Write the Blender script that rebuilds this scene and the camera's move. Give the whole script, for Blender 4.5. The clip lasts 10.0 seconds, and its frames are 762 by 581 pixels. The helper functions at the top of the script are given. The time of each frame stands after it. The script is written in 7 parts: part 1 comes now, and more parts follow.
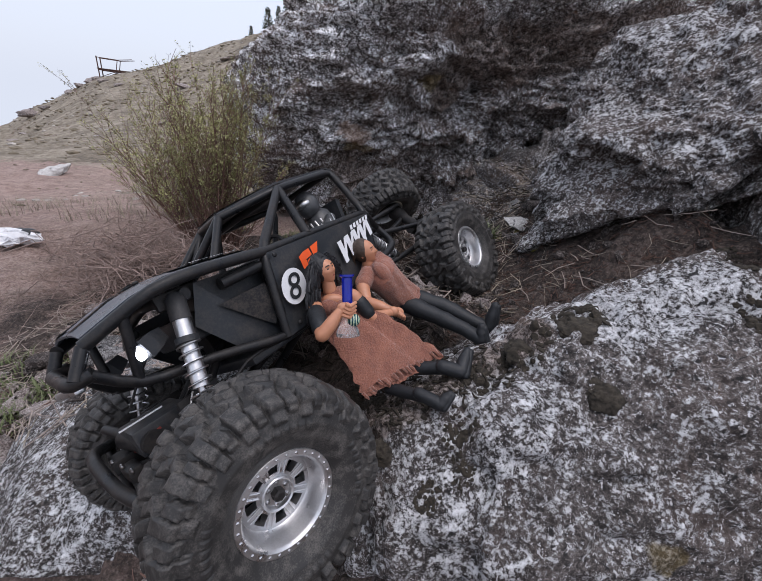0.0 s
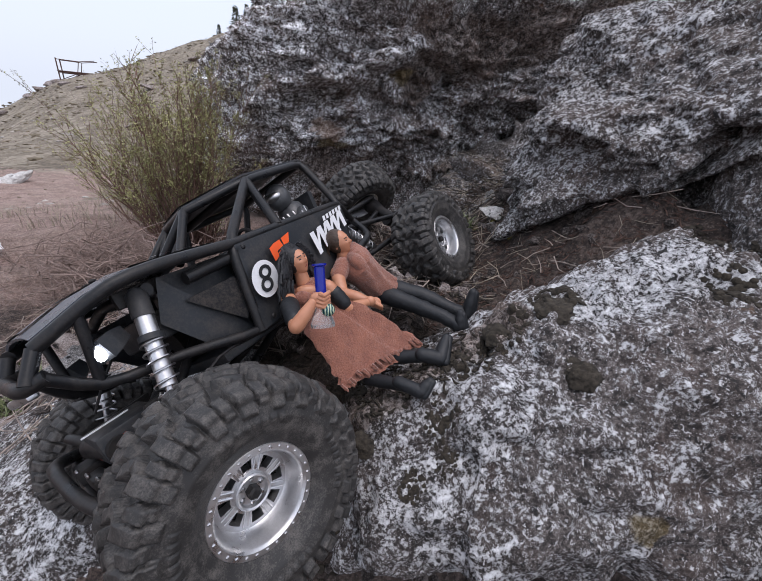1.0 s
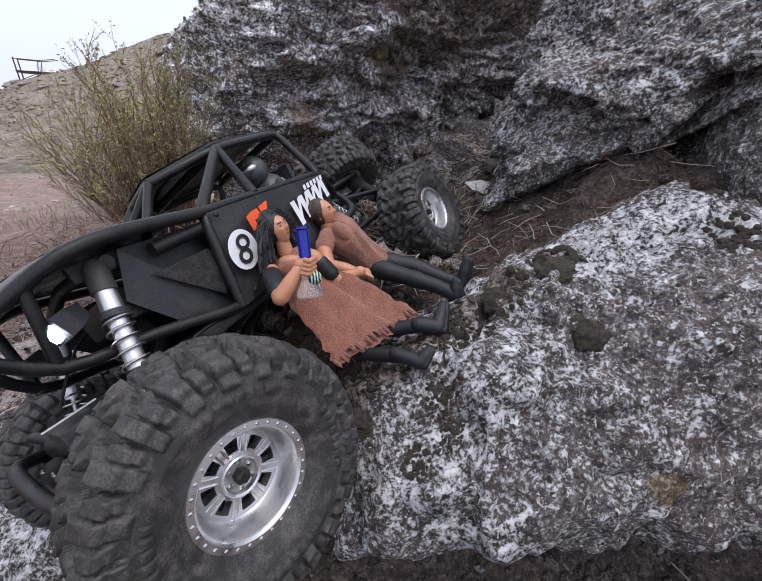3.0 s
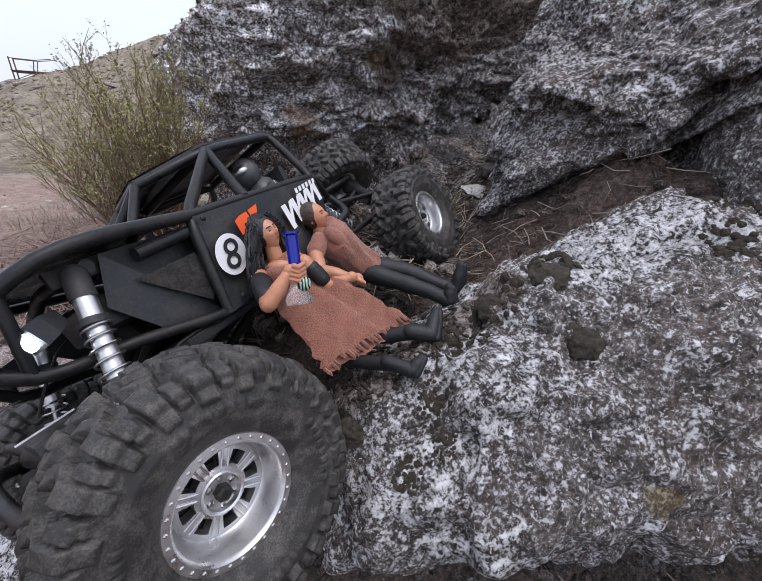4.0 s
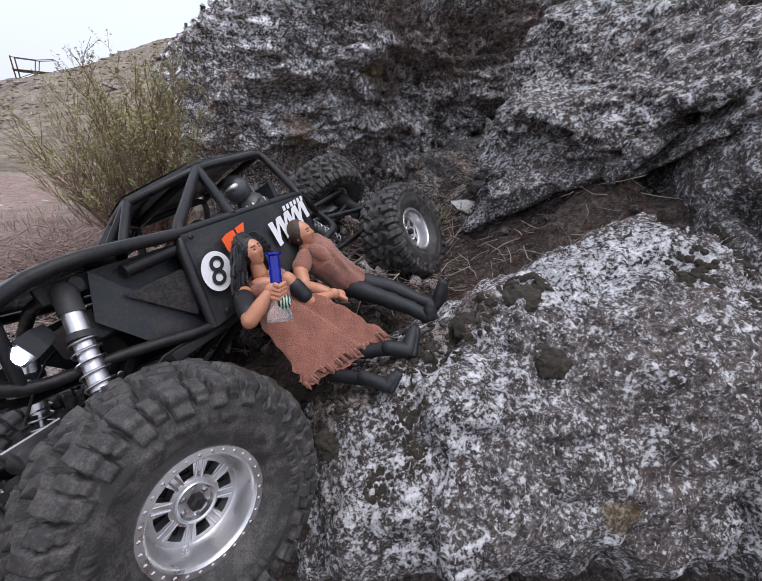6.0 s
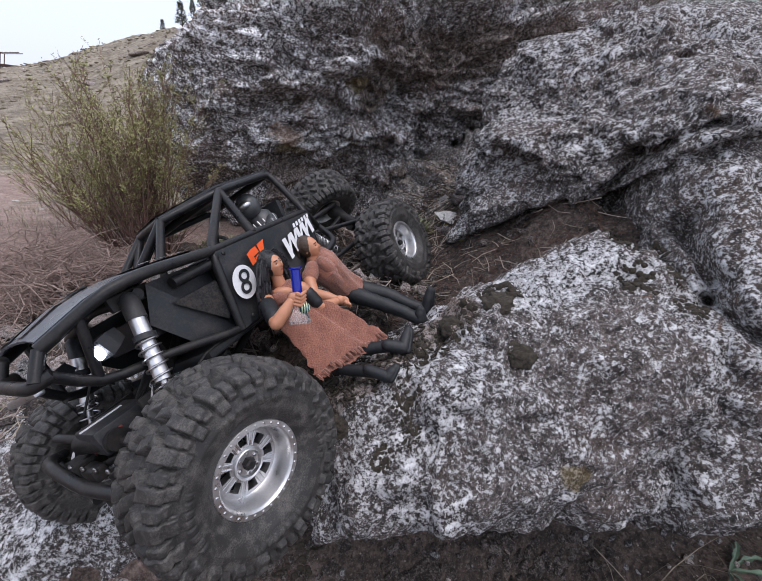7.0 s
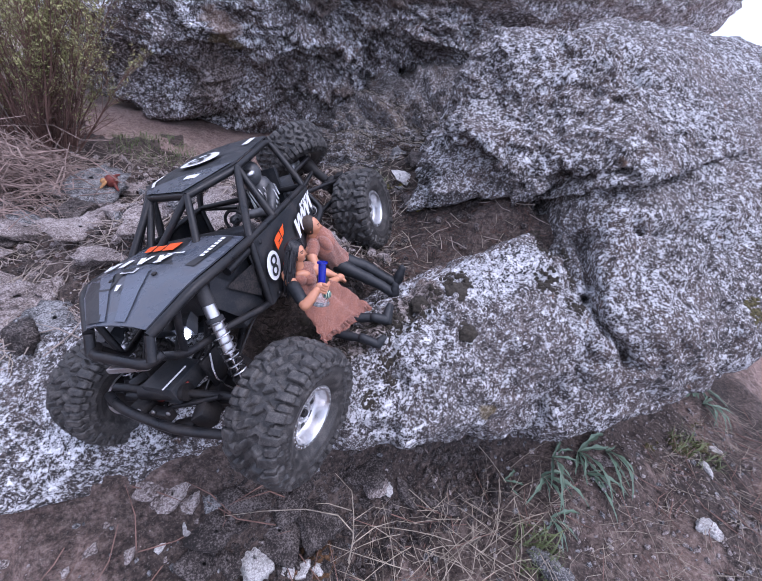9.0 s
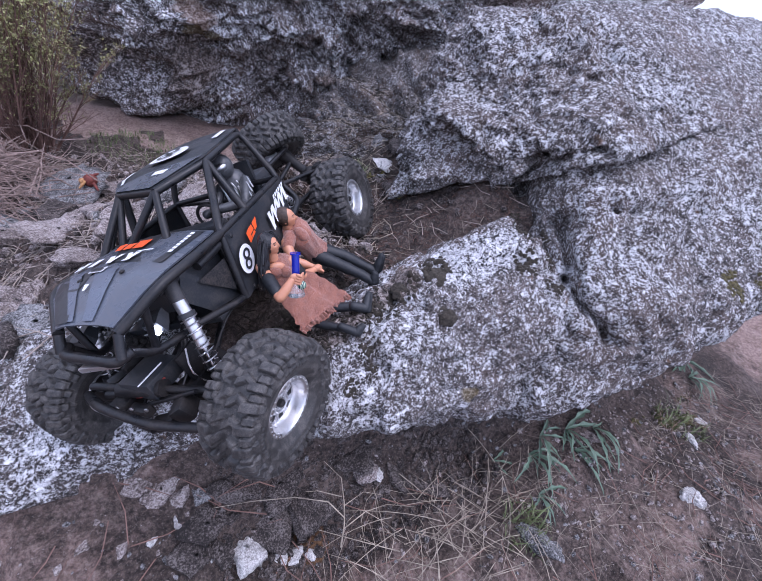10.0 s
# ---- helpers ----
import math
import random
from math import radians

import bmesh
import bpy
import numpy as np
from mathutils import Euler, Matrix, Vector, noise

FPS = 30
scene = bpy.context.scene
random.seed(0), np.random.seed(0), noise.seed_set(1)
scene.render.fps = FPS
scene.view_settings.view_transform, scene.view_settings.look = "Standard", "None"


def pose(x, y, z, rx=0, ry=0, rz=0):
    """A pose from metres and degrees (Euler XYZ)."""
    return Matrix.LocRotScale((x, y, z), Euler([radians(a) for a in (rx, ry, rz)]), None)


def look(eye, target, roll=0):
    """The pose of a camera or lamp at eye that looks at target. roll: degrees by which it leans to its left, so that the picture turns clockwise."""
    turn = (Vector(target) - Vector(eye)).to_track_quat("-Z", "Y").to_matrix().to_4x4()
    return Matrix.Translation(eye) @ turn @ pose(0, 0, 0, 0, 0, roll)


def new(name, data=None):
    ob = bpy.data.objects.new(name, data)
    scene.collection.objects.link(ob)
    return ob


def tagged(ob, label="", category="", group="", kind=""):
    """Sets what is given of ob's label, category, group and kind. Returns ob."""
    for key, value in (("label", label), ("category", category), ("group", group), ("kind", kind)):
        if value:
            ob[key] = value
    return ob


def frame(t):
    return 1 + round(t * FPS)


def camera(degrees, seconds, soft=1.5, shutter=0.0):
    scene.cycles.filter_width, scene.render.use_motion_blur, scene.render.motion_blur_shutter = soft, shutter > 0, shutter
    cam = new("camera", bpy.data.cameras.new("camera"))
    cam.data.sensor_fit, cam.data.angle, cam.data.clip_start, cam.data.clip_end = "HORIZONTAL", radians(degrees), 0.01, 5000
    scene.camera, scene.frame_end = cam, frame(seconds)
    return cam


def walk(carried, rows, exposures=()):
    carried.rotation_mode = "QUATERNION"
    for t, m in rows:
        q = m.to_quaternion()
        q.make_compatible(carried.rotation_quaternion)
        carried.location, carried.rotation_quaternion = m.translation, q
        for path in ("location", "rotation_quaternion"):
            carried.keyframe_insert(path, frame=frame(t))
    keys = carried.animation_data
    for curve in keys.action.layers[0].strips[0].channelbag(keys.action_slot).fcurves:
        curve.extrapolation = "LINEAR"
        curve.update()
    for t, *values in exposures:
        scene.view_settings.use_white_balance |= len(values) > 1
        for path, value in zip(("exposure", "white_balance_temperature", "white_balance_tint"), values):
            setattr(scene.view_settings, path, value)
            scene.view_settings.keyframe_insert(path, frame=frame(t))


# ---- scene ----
cam = camera(92, 10.0, soft=0.8)
PATH = [
    (0, 0.0000, 0.0000, 0.5000, 65.18, -5.40, -7.47),
    (0.5, -0.0009, -0.0014, 0.4983, 64.84, -3.85, -9.76),
    (1, 0.0065, 0.0013, 0.4911, 65.24, -4.27, -11.01),
    (1.5, 0.0018, 0.0035, 0.4726, 64.19, -3.14, -12.65),
    (2, 0.0032, 0.0117, 0.4658, 63.84, -2.18, -13.41),
    (2.5, 0.0053, 0.0106, 0.4660, 63.94, -2.06, -14.00),
    (4, 0.0119, 0.0178, 0.4659, 64.55, -2.76, -14.59),
    (4.5, 0.0144, 0.0169, 0.4673, 64.81, -3.21, -14.51),
    (5, 0.0154, 0.0174, 0.4691, 65.06, -3.29, -14.42),
    (5.5, 0.0224, 0.0173, 0.4730, 65.46, -3.70, -14.21),
    (7, -0.0084, -0.0318, 0.5035, 66.14, -5.28, -17.32),
    (7.5, -0.0613, -0.0388, 0.5275, 66.55, -4.08, -23.00),
    (8, -0.0979, -0.0303, 0.5645, 63.49, -5.22, -28.60),
    (8.5, -0.1226, -0.0271, 0.5798, 56.93, -12.80, -28.67),
    (9, -0.1222, -0.0318, 0.5902, 54.70, -17.88, -26.70),
    (9.5, -0.1123, -0.0418, 0.5902, 53.54, -17.88, -27.30),
    (10, -0.1053, -0.0433, 0.5958, 53.71, -16.22, -28.73),
]
walk(cam, [(t, pose(x, y, z, rx, ry, rz)) for t, x, y, z, rx, ry, rz in PATH], exposures=[(0.0, -0.30, 6240, 16), (1.0, -0.20, 6240, 16), (2.2, -0.08, 6240, 16), (7.0, -0.08, 6240, 16), (8.0, 0.15, 6100, 17), (8.6, 0.32, 5700, 22), (9.2, 0.38, 5520, 26), (10.0, 0.36, 5480, 26)])

# ---- light ----
world = bpy.data.worlds.new("world")
scene.world = world
world.use_nodes = True
wn = world.node_tree
sky = wn.nodes.new("ShaderNodeTexSky")
sky.sky_type, sky.sun_disc = "NISHITA", False
sky.sun_elevation, sky.sun_rotation = radians(74), radians(146)
sky.air_density, sky.dust_density, sky.ozone_density = 1.0, 7.0, 1.0
cloud = wn.nodes.new("ShaderNodeBackground")
cloud.inputs[0].default_value = (0.85, 0.92, 1.00, 1)
way = wn.nodes.new("ShaderNodeTexCoord")
height = wn.nodes.new("ShaderNodeSeparateXYZ")
wn.links.new(way.outputs["Generated"], height.inputs[0])
overhead = wn.nodes.new("ShaderNodeMapRange")
overhead.inputs["From Min"].default_value, overhead.inputs["From Max"].default_value = 0.0, 1.0
overhead.inputs["To Min"].default_value, overhead.inputs["To Max"].default_value = 1.05, 1.10
wn.links.new(height.outputs["Z"], overhead.inputs["Value"])
wn.links.new(overhead.outputs["Result"], cloud.inputs[1])
both = wn.nodes.new("ShaderNodeAddShader")
wn.links.new(sky.outputs[0], wn.nodes["Background"].inputs[0])
wn.nodes["Background"].inputs[1].default_value = 0.05
wn.links.new(wn.nodes["Background"].outputs[0], both.inputs[0])
wn.links.new(cloud.outputs[0], both.inputs[1])
wn.links.new(both.outputs[0], wn.nodes["World Output"].inputs["Surface"])
sun = new("sun", bpy.data.lights.new("sun", "SUN"))
sun.data.energy, sun.data.angle, sun.data.color = 1.1, radians(35), (1.0, 0.97, 0.93)
sun.matrix_world = look((0, 0, 10), (-0.8, 1.2, 4.5))


# ---- noise ----
def lattice(i, j, k, seed):
    h = (i * 374761393 + j * 668265263 + k * 2147483647 + seed * 974634391) & 0xFFFFFFFF
    h = ((h ^ (h >> 13)) * 1274126177) & 0xFFFFFFFF
    h = ((h ^ (h >> 15)) * 2246822519) & 0xFFFFFFFF
    return ((h ^ (h >> 16)) & 0xFFFFFF) / 8388607.5 - 1.0


def vnoise(p, seed=0):
    """Smooth noise in -1..1 at the points p (n x 3)."""
    q = np.floor(p).astype(np.int64)
    f = p - q
    f = f * f * f * (f * (f * 6 - 15) + 10)
    out = 0
    for a in (0, 1):
        for b in (0, 1):
            for c in (0, 1):
                w = (f[:, 0] if a else 1 - f[:, 0]) * (f[:, 1] if b else 1 - f[:, 1]) * (f[:, 2] if c else 1 - f[:, 2])
                out = out + w * lattice(q[:, 0] + a, q[:, 1] + b, q[:, 2] + c, seed)
    return out


def fbm(p, freq, octaves, seed=0, gain=0.5):
    out, amp = 0, 1.0
    for o in range(octaves):
        out = out + amp * vnoise(p * freq + 17.3 * o, seed + o)
        amp, freq = amp * gain, freq * 2.03
    return out


def ridged(p, freq, octaves, seed=0):
    out, amp = 0, 1.0
    for o in range(octaves):
        out = out + amp * (1 - 2 * np.abs(vnoise(p * freq + 9.1 * o, seed + o)))
        amp, freq = amp * 0.5, freq * 2.1
    return out


def sstep(a, b, x):
    t = np.clip((x - a) / (b - a), 0, 1)
    return t * t * (3 - 2 * t)


def grid_mesh(name, verts, quads, smooth=True):
    me = bpy.data.meshes.new(name)
    verts, quads = np.asarray(verts, np.float32), np.asarray(quads, np.int32)
    me.vertices.add(len(verts))
    me.vertices.foreach_set("co", verts.ravel())
    me.loops.add(quads.size)
    me.loops.foreach_set("vertex_index", quads.ravel())
    me.polygons.add(len(quads))
    me.polygons.foreach_set("loop_start", np.arange(0, quads.size, 4, dtype=np.int32))
    me.update(calc_edges=True)
    if smooth:
        me.polygons.foreach_set("use_smooth", np.ones(len(quads), bool))
    me.validate()
    return me


# ---- materials ----
def material(name, rough=0.6, metal=0.0, colour=(0.5, 0.5, 0.5)):
    m = bpy.data.materials.new(name)
    m.use_nodes = True
    b = m.node_tree.nodes["Principled BSDF"]
    b.inputs["Roughness"].default_value, b.inputs["Metallic"].default_value = rough, metal
    b.inputs["Base Color"].default_value = (*colour, 1)
    return m, m.node_tree, b


def node(tree, kind, **values):
    n = tree.nodes.new(kind)
    for key, value in values.items():
        n.inputs[key.replace("_", " ")].default_value = value
    return n


def coords(tree):
    return tree.nodes.new("ShaderNodeTexCoord").outputs["Object"]


def noise_tex(tree, at, scale, detail=6.0, rough=0.6, distort=0.0):
    n = node(tree, "ShaderNodeTexNoise", Scale=scale, Detail=detail, Roughness=rough, Distortion=distort)
    tree.links.new(at, n.inputs["Vector"])
    return n.outputs["Fac"]


def ramp(tree, fac, *stops):
    r = tree.nodes.new("ShaderNodeValToRGB")
    e = r.color_ramp.elements
    while len(e) < len(stops):
        e.new(0.5)
    for i, (pos, c) in enumerate(stops):
        e[i].position = pos
        e[i].color = (*c, 1) if len(c) == 3 else c
    tree.links.new(fac, r.inputs[0])
    return r.outputs["Color"]


def grey(v):
    return (v, v, v)


def mix(tree, fac, a, b, blend="MIX"):
    m = tree.nodes.new("ShaderNodeMix")
    m.data_type, m.blend_type = "RGBA", blend
    for socket, value in ((m.inputs[0], fac), (m.inputs[6], a), (m.inputs[7], b)):
        if isinstance(value, (int, float)):
            socket.default_value = value
        elif isinstance(value, tuple):
            socket.default_value = (*value, 1)
        else:
            tree.links.new(value, socket)
    return m.outputs[2]


def bump(tree, bsdf, height, strength=0.5, distance=0.002):
    b = node(tree, "ShaderNodeBump", Strength=strength, Distance=distance)
    tree.links.new(height, b.inputs["Height"])
    tree.links.new(b.outputs[0], bsdf.inputs["Normal"])


def add_to(tree, a, b, gain=1.0, shift=0.0):
    """a + gain * (b - shift)."""
    less = tree.nodes.new("ShaderNodeMath")
    less.operation = "SUBTRACT"
    tree.links.new(b, less.inputs[0])
    less.inputs[1].default_value = shift
    more = tree.nodes.new("ShaderNodeMath")
    more.operation = "MULTIPLY_ADD"
    tree.links.new(less.outputs[0], more.inputs[0])
    more.inputs[1].default_value = gain
    tree.links.new(a, more.inputs[2])
    return more.outputs[0]


def layer_of(tree, name):
    n = tree.nodes.new("ShaderNodeAttribute")
    n.attribute_name = name
    return n.outputs["Fac"]


def granite(name, warm=0.0, scale=1.0, lichen=0.5, tone=1.0, brown=0.5, ledges=0.0, fray=0.0):
    """Lichen-grown granite: dark and mid-grey crystals, pale crust in broken blotches, brown and rusty stains, and a
    dark tone for stains and recess shade.
    """
    m, t, b = material(name, 0.9)
    at = coords(t)

    def c(r, g, b_):
        return (r * tone, g * tone, b_ * tone)

    fine = noise_tex(t, at, 330 * scale, 7, 0.78 - fray, 0.3)
    mid = noise_tex(t, at, 95 * scale, 9, 0.74 - fray, 0.25)
    big = noise_tex(t, at, 20 * scale, 6, 0.65, 0.8)
    huge = noise_tex(t, at, 5.5 * scale, 5, 0.6, 0.5)
    wide = mix(t, 0.55, big, huge)
    grain = mix(t, 0.45, fine, mid)
    base = ramp(t, grain, (0.40, c(0.010, 0.009, 0.009)), (0.455, c(0.038, 0.032, 0.030)), (0.50, c(0.122, 0.104, 0.098)), (0.55, c(0.25, 0.226, 0.218)), (0.62, c(0.47, 0.45, 0.445)))
    stain = ramp(t, noise_tex(t, at, 9 * scale, 6, 0.68, 1.0), (0.48, grey(0)), (0.60, grey(brown)))
    base = mix(t, stain, base, mix(t, 0.5, base, c(0.120 + warm, 0.080 + 0.5 * warm, 0.066)))
    spread = add_to(t, grain, wide, 0.40, 0.5)
    spread = add_to(t, spread, layer_of(t, "pale"), 0.055, 0.0)
    edge = 0.572 - 0.09 * lichen
    crust = ramp(t, spread, (edge, grey(0)), (edge + 0.022, grey(0.95)))
    pale = ramp(t, mix(t, 0.5, fine, mid), (0.40, c(0.19, 0.188, 0.190)), (0.50, c(0.42, 0.42, 0.43)), (0.60, c(0.80, 0.805, 0.825)))
    col = mix(t, crust, base, pale)
    fleck = ramp(t, noise_tex(t, at, 240 * scale, 5, 0.7, 0.4), (0.575, grey(0)), (0.605, grey(0.85)))
    col = mix(t, fleck, col, c(0.74, 0.74, 0.76))
    pit = ramp(t, add_to(t, noise_tex(t, at, 130 * scale, 6, 0.72, 0.5), huge, -0.25, 0.5), (0.585, grey(0)), (0.625, grey(0.95)))
    col = mix(t, pit, col, c(0.012, 0.011, 0.011))
    if ledges:
        flat = t.nodes.new("ShaderNodeMapping")
        flat.inputs["Scale"].default_value, flat.inputs["Rotation"].default_value = (1.0, 1.0, 4.5), (0.0, 0.12, 0.0)
        t.links.new(at, flat.inputs["Vector"])
        band = noise_tex(t, flat.outputs[0], 9, 9, 0.72, 0.6)
        col = mix(t, ramp(t, band, (0.36, grey(ledges)), (0.43, grey(0)), (0.485, grey(0)), (0.50, grey(0.8 * ledges)), (0.515, grey(0)), (1.0, grey(0))), col, c(0.020, 0.016, 0.015))
        col = mix(t, ramp(t, band, (0.56, grey(0)), (0.64, grey(0.7 * ledges))), col, c(0.34, 0.32, 0.31))
    rust = ramp(t, noise_tex(t, at, 26 * scale, 5, 0.65, 0.5), (0.66, grey(0)), (0.73, grey(0.55)))
    col = mix(t, rust, col, c(0.20, 0.10, 0.045))
    # Stain tones by mask; the first also paints shade into recesses.
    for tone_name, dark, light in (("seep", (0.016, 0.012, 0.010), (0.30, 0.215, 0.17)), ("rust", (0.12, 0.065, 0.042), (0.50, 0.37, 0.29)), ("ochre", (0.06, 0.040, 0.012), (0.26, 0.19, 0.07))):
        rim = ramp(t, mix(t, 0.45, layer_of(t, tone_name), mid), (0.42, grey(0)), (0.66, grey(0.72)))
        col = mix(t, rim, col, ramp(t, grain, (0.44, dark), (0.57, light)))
    t.links.new(col, b.inputs["Base Color"])
    bump(t, b, mix(t, 0.35, mix(t, 0.45, fine, mid), crust), 1.0, 0.0045 / scale)
    return m


GRANITE = granite("granite", 0.0, 1.0, 0.62, 0.95, 0.6)
GRANITE_UPPER = granite("granite_upper", 0.01, 0.95, 0.55, 0.87, 0.6, 0.0, 0.05)
GRANITE_BACK = granite("granite_back", 0.02, 0.58, 0.50, 1.5, 0.7, 0.5, 0.11)
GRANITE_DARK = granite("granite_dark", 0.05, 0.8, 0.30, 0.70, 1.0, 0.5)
GRANITE_PALE = granite("granite_pale", 0.01, 1.0, 0.85, 0.95, 0.4)


def soil(name, dry_tones, dark_tones, grit_colour):
    """Stony soil: dry and pale in the open, dark crumbly leaf mould with painted shade under the boulder."""
    m, t, b = material(name, 0.95)
    at = coords(t)
    wide = mix(t, 0.5, noise_tex(t, at, 7, 8, 0.7), noise_tex(t, at, 45, 6, 0.75))
    close = noise_tex(t, at, 160, 5, 0.8)
    tone = mix(t, 0.5, wide, close)
    dry = ramp(t, tone, *zip((0.42, 0.5, 0.58), dry_tones))
    # Dark tones: leaf-mould colour that also holds painted shade below the boulder.
    damp = ramp(t, tone, *zip((0.42, 0.5, 0.59), dark_tones))
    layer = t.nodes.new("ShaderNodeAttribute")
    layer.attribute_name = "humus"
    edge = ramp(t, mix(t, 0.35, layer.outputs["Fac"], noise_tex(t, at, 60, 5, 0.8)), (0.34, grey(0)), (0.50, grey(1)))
    turf = ramp(t, mix(t, 0.5, noise_tex(t, at, 0.30, 8, 0.7, 0.5), noise_tex(t, at, 2.2, 8, 0.75, 0.5)), (0.41, grey(0)), (0.50, grey(1)))
    tuft = ramp(t, mix(t, 0.5, noise_tex(t, at, 6, 9, 0.8, 0.5), noise_tex(t, at, 1.1, 7, 0.8, 0.6)), (0.43, (0.070, 0.060, 0.040)), (0.50, (0.19, 0.165, 0.115)), (0.57, (0.33, 0.295, 0.235)))
    turf = ramp(t, mix(t, 0.45, layer_of(t, "turf"), turf), (0.42, grey(0)), (0.62, grey(1)))
    dry = mix(t, turf, dry, mix(t, 0.85, dry, tuft))
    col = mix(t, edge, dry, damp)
    grit = ramp(t, noise_tex(t, at, 300, 4, 0.8), (0.57, grey(0)), (0.63, grey(0.7)))
    col = mix(t, grit, col, mix(t, 0.5, col, grit_colour))
    t.links.new(col, b.inputs["Base Color"])
    bump(t, b, mix(t, 0.5, noise_tex(t, at, 90, 6, 0.75), close), 1.0, 0.012)
    return m


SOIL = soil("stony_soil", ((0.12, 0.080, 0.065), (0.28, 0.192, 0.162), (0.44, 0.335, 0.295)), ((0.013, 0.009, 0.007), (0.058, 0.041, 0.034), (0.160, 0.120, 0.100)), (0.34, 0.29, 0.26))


# ---- ground ----
HILL_X = (-60.0, -23.1, -20.8, -19.1, -15.9, -14.0, -11.4, -7.1, -4.1, -2.7, -1.4, 10.0, 60.0)
HILL_Z = (-5.0, -2.6, -0.8, 0.0, 1.75, 2.1, 2.7, 4.2, 5.15, 6.6, 7.6, 9.0, 2.0)


def ground_height(x, y):
    p = np.stack([x, y, 0 * x], 1)
    shelf = (0.26 + 0.03 * sstep(0.1, 0.3, x) + 0.08 * sstep(0.33, 0.46, x)) * sstep(-0.45, 0.10, x) * sstep(0.10, 0.30, y) * (1 - 0.35 * sstep(0.6, 1.4, y) * (1 - sstep(0.0, 0.5, x)))
    shelf = shelf * (1 - sstep(0.72, 1.0, y) * (1 - sstep(0.36, 0.62, x)))
    shelf = shelf * (1 - sstep(0.85, 1.15, y)) * (1 - sstep(1.9, 3.2, x))
    heap = 0.070 * np.exp(-((x - 0.39) / 0.07) ** 2 - ((y - 0.37) / 0.12) ** 2) + 0.04 * np.exp(-((x - 0.36) / 0.07) ** 2 - ((y - 0.52) / 0.10) ** 2)
    front = 0.10 * sstep(0.1, 0.7, x) * (1 - sstep(1.9, 3.2, x)) * (1 - sstep(0.1, 0.3, y))
    away = np.hypot(x, y - 0.5)
    drop = -0.17 * np.clip(away - 1.3, 0, 5) * sstep(0.4, -0.6, x)
    hill = (np.interp(x * 32 / np.maximum(y, 7), HILL_X, HILL_Z) + 0.6) * sstep(7, 32, y) - 0.25 * np.clip(y - 33, 0, 80)
    bank = 0.3 * sstep(1.6, 6.0, x) * sstep(-3, 2, y) * (1 - sstep(7, 32, y))
    z = 0.03 + shelf + heap + front + drop + hill + bank
    z = z + 0.010 * fbm(p, 34, 3, 4) * sstep(2.0, 1.0, away) + 0.012 * fbm(p, 9, 4, 3) + 0.04 * fbm(p, 1.5, 3, 5) * sstep(1.0, 2.5, away) + 0.5 * fbm(p, 0.12, 4, 8) * sstep(8, 25, away)
    return z


def ground_sheet():
    n, k, c = 370, 8.0, 0.17
    u = np.linspace(-1, 1, n)
    x = 0.0 + c * np.sinh(k * u)
    y = 0.45 + c * np.sinh(k * u)
    X, Y = np.meshgrid(x, y, indexing="ij")
    X, Y = X.ravel(), Y.ravel()
    Z = ground_height(X, Y)
    i = np.arange((n - 1) * n).reshape(n - 1, n)[:, :-1].ravel()
    quads = np.stack([i, i + n, i + n + 1, i + 1], 1)
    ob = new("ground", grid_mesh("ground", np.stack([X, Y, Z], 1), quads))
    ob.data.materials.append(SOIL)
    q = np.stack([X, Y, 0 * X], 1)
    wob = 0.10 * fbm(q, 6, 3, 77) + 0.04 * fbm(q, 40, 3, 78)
    # Bank: darker soil along the boulder's foot, part leaf litter, part painted shade.
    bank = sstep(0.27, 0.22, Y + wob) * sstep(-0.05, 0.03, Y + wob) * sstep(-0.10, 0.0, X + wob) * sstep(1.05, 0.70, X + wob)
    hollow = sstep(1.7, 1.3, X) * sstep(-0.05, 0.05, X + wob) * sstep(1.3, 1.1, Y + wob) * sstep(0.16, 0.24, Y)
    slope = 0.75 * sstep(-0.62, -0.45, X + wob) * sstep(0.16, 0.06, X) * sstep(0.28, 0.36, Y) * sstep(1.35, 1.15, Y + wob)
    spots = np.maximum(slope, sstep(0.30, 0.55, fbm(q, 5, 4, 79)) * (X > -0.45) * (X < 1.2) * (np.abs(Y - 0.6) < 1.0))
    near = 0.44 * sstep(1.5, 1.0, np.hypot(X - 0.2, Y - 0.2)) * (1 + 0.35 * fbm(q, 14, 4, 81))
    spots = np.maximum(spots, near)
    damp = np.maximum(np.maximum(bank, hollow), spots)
    # bare path up the slope, turf on either side and on the hill
    side = X / np.maximum(Y, 0.2) + 0.06 * fbm(q, 0.8, 3, 83)
    turf = np.maximum(sstep(7.0, 10.5, Y + 3 * fbm(q, 0.3, 3, 84)), sstep(-0.50, -0.36, side) * sstep(1.8, 3.0, Y))
    ob.data.attributes.new("turf", "FLOAT", "POINT").data.foreach_set("value", turf.astype(np.float32))
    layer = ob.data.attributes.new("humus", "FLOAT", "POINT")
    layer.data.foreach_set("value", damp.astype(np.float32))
    return tagged(ob, "bare reddish-brown stony soil with dry grass", "ground", kind="structure")


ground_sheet()


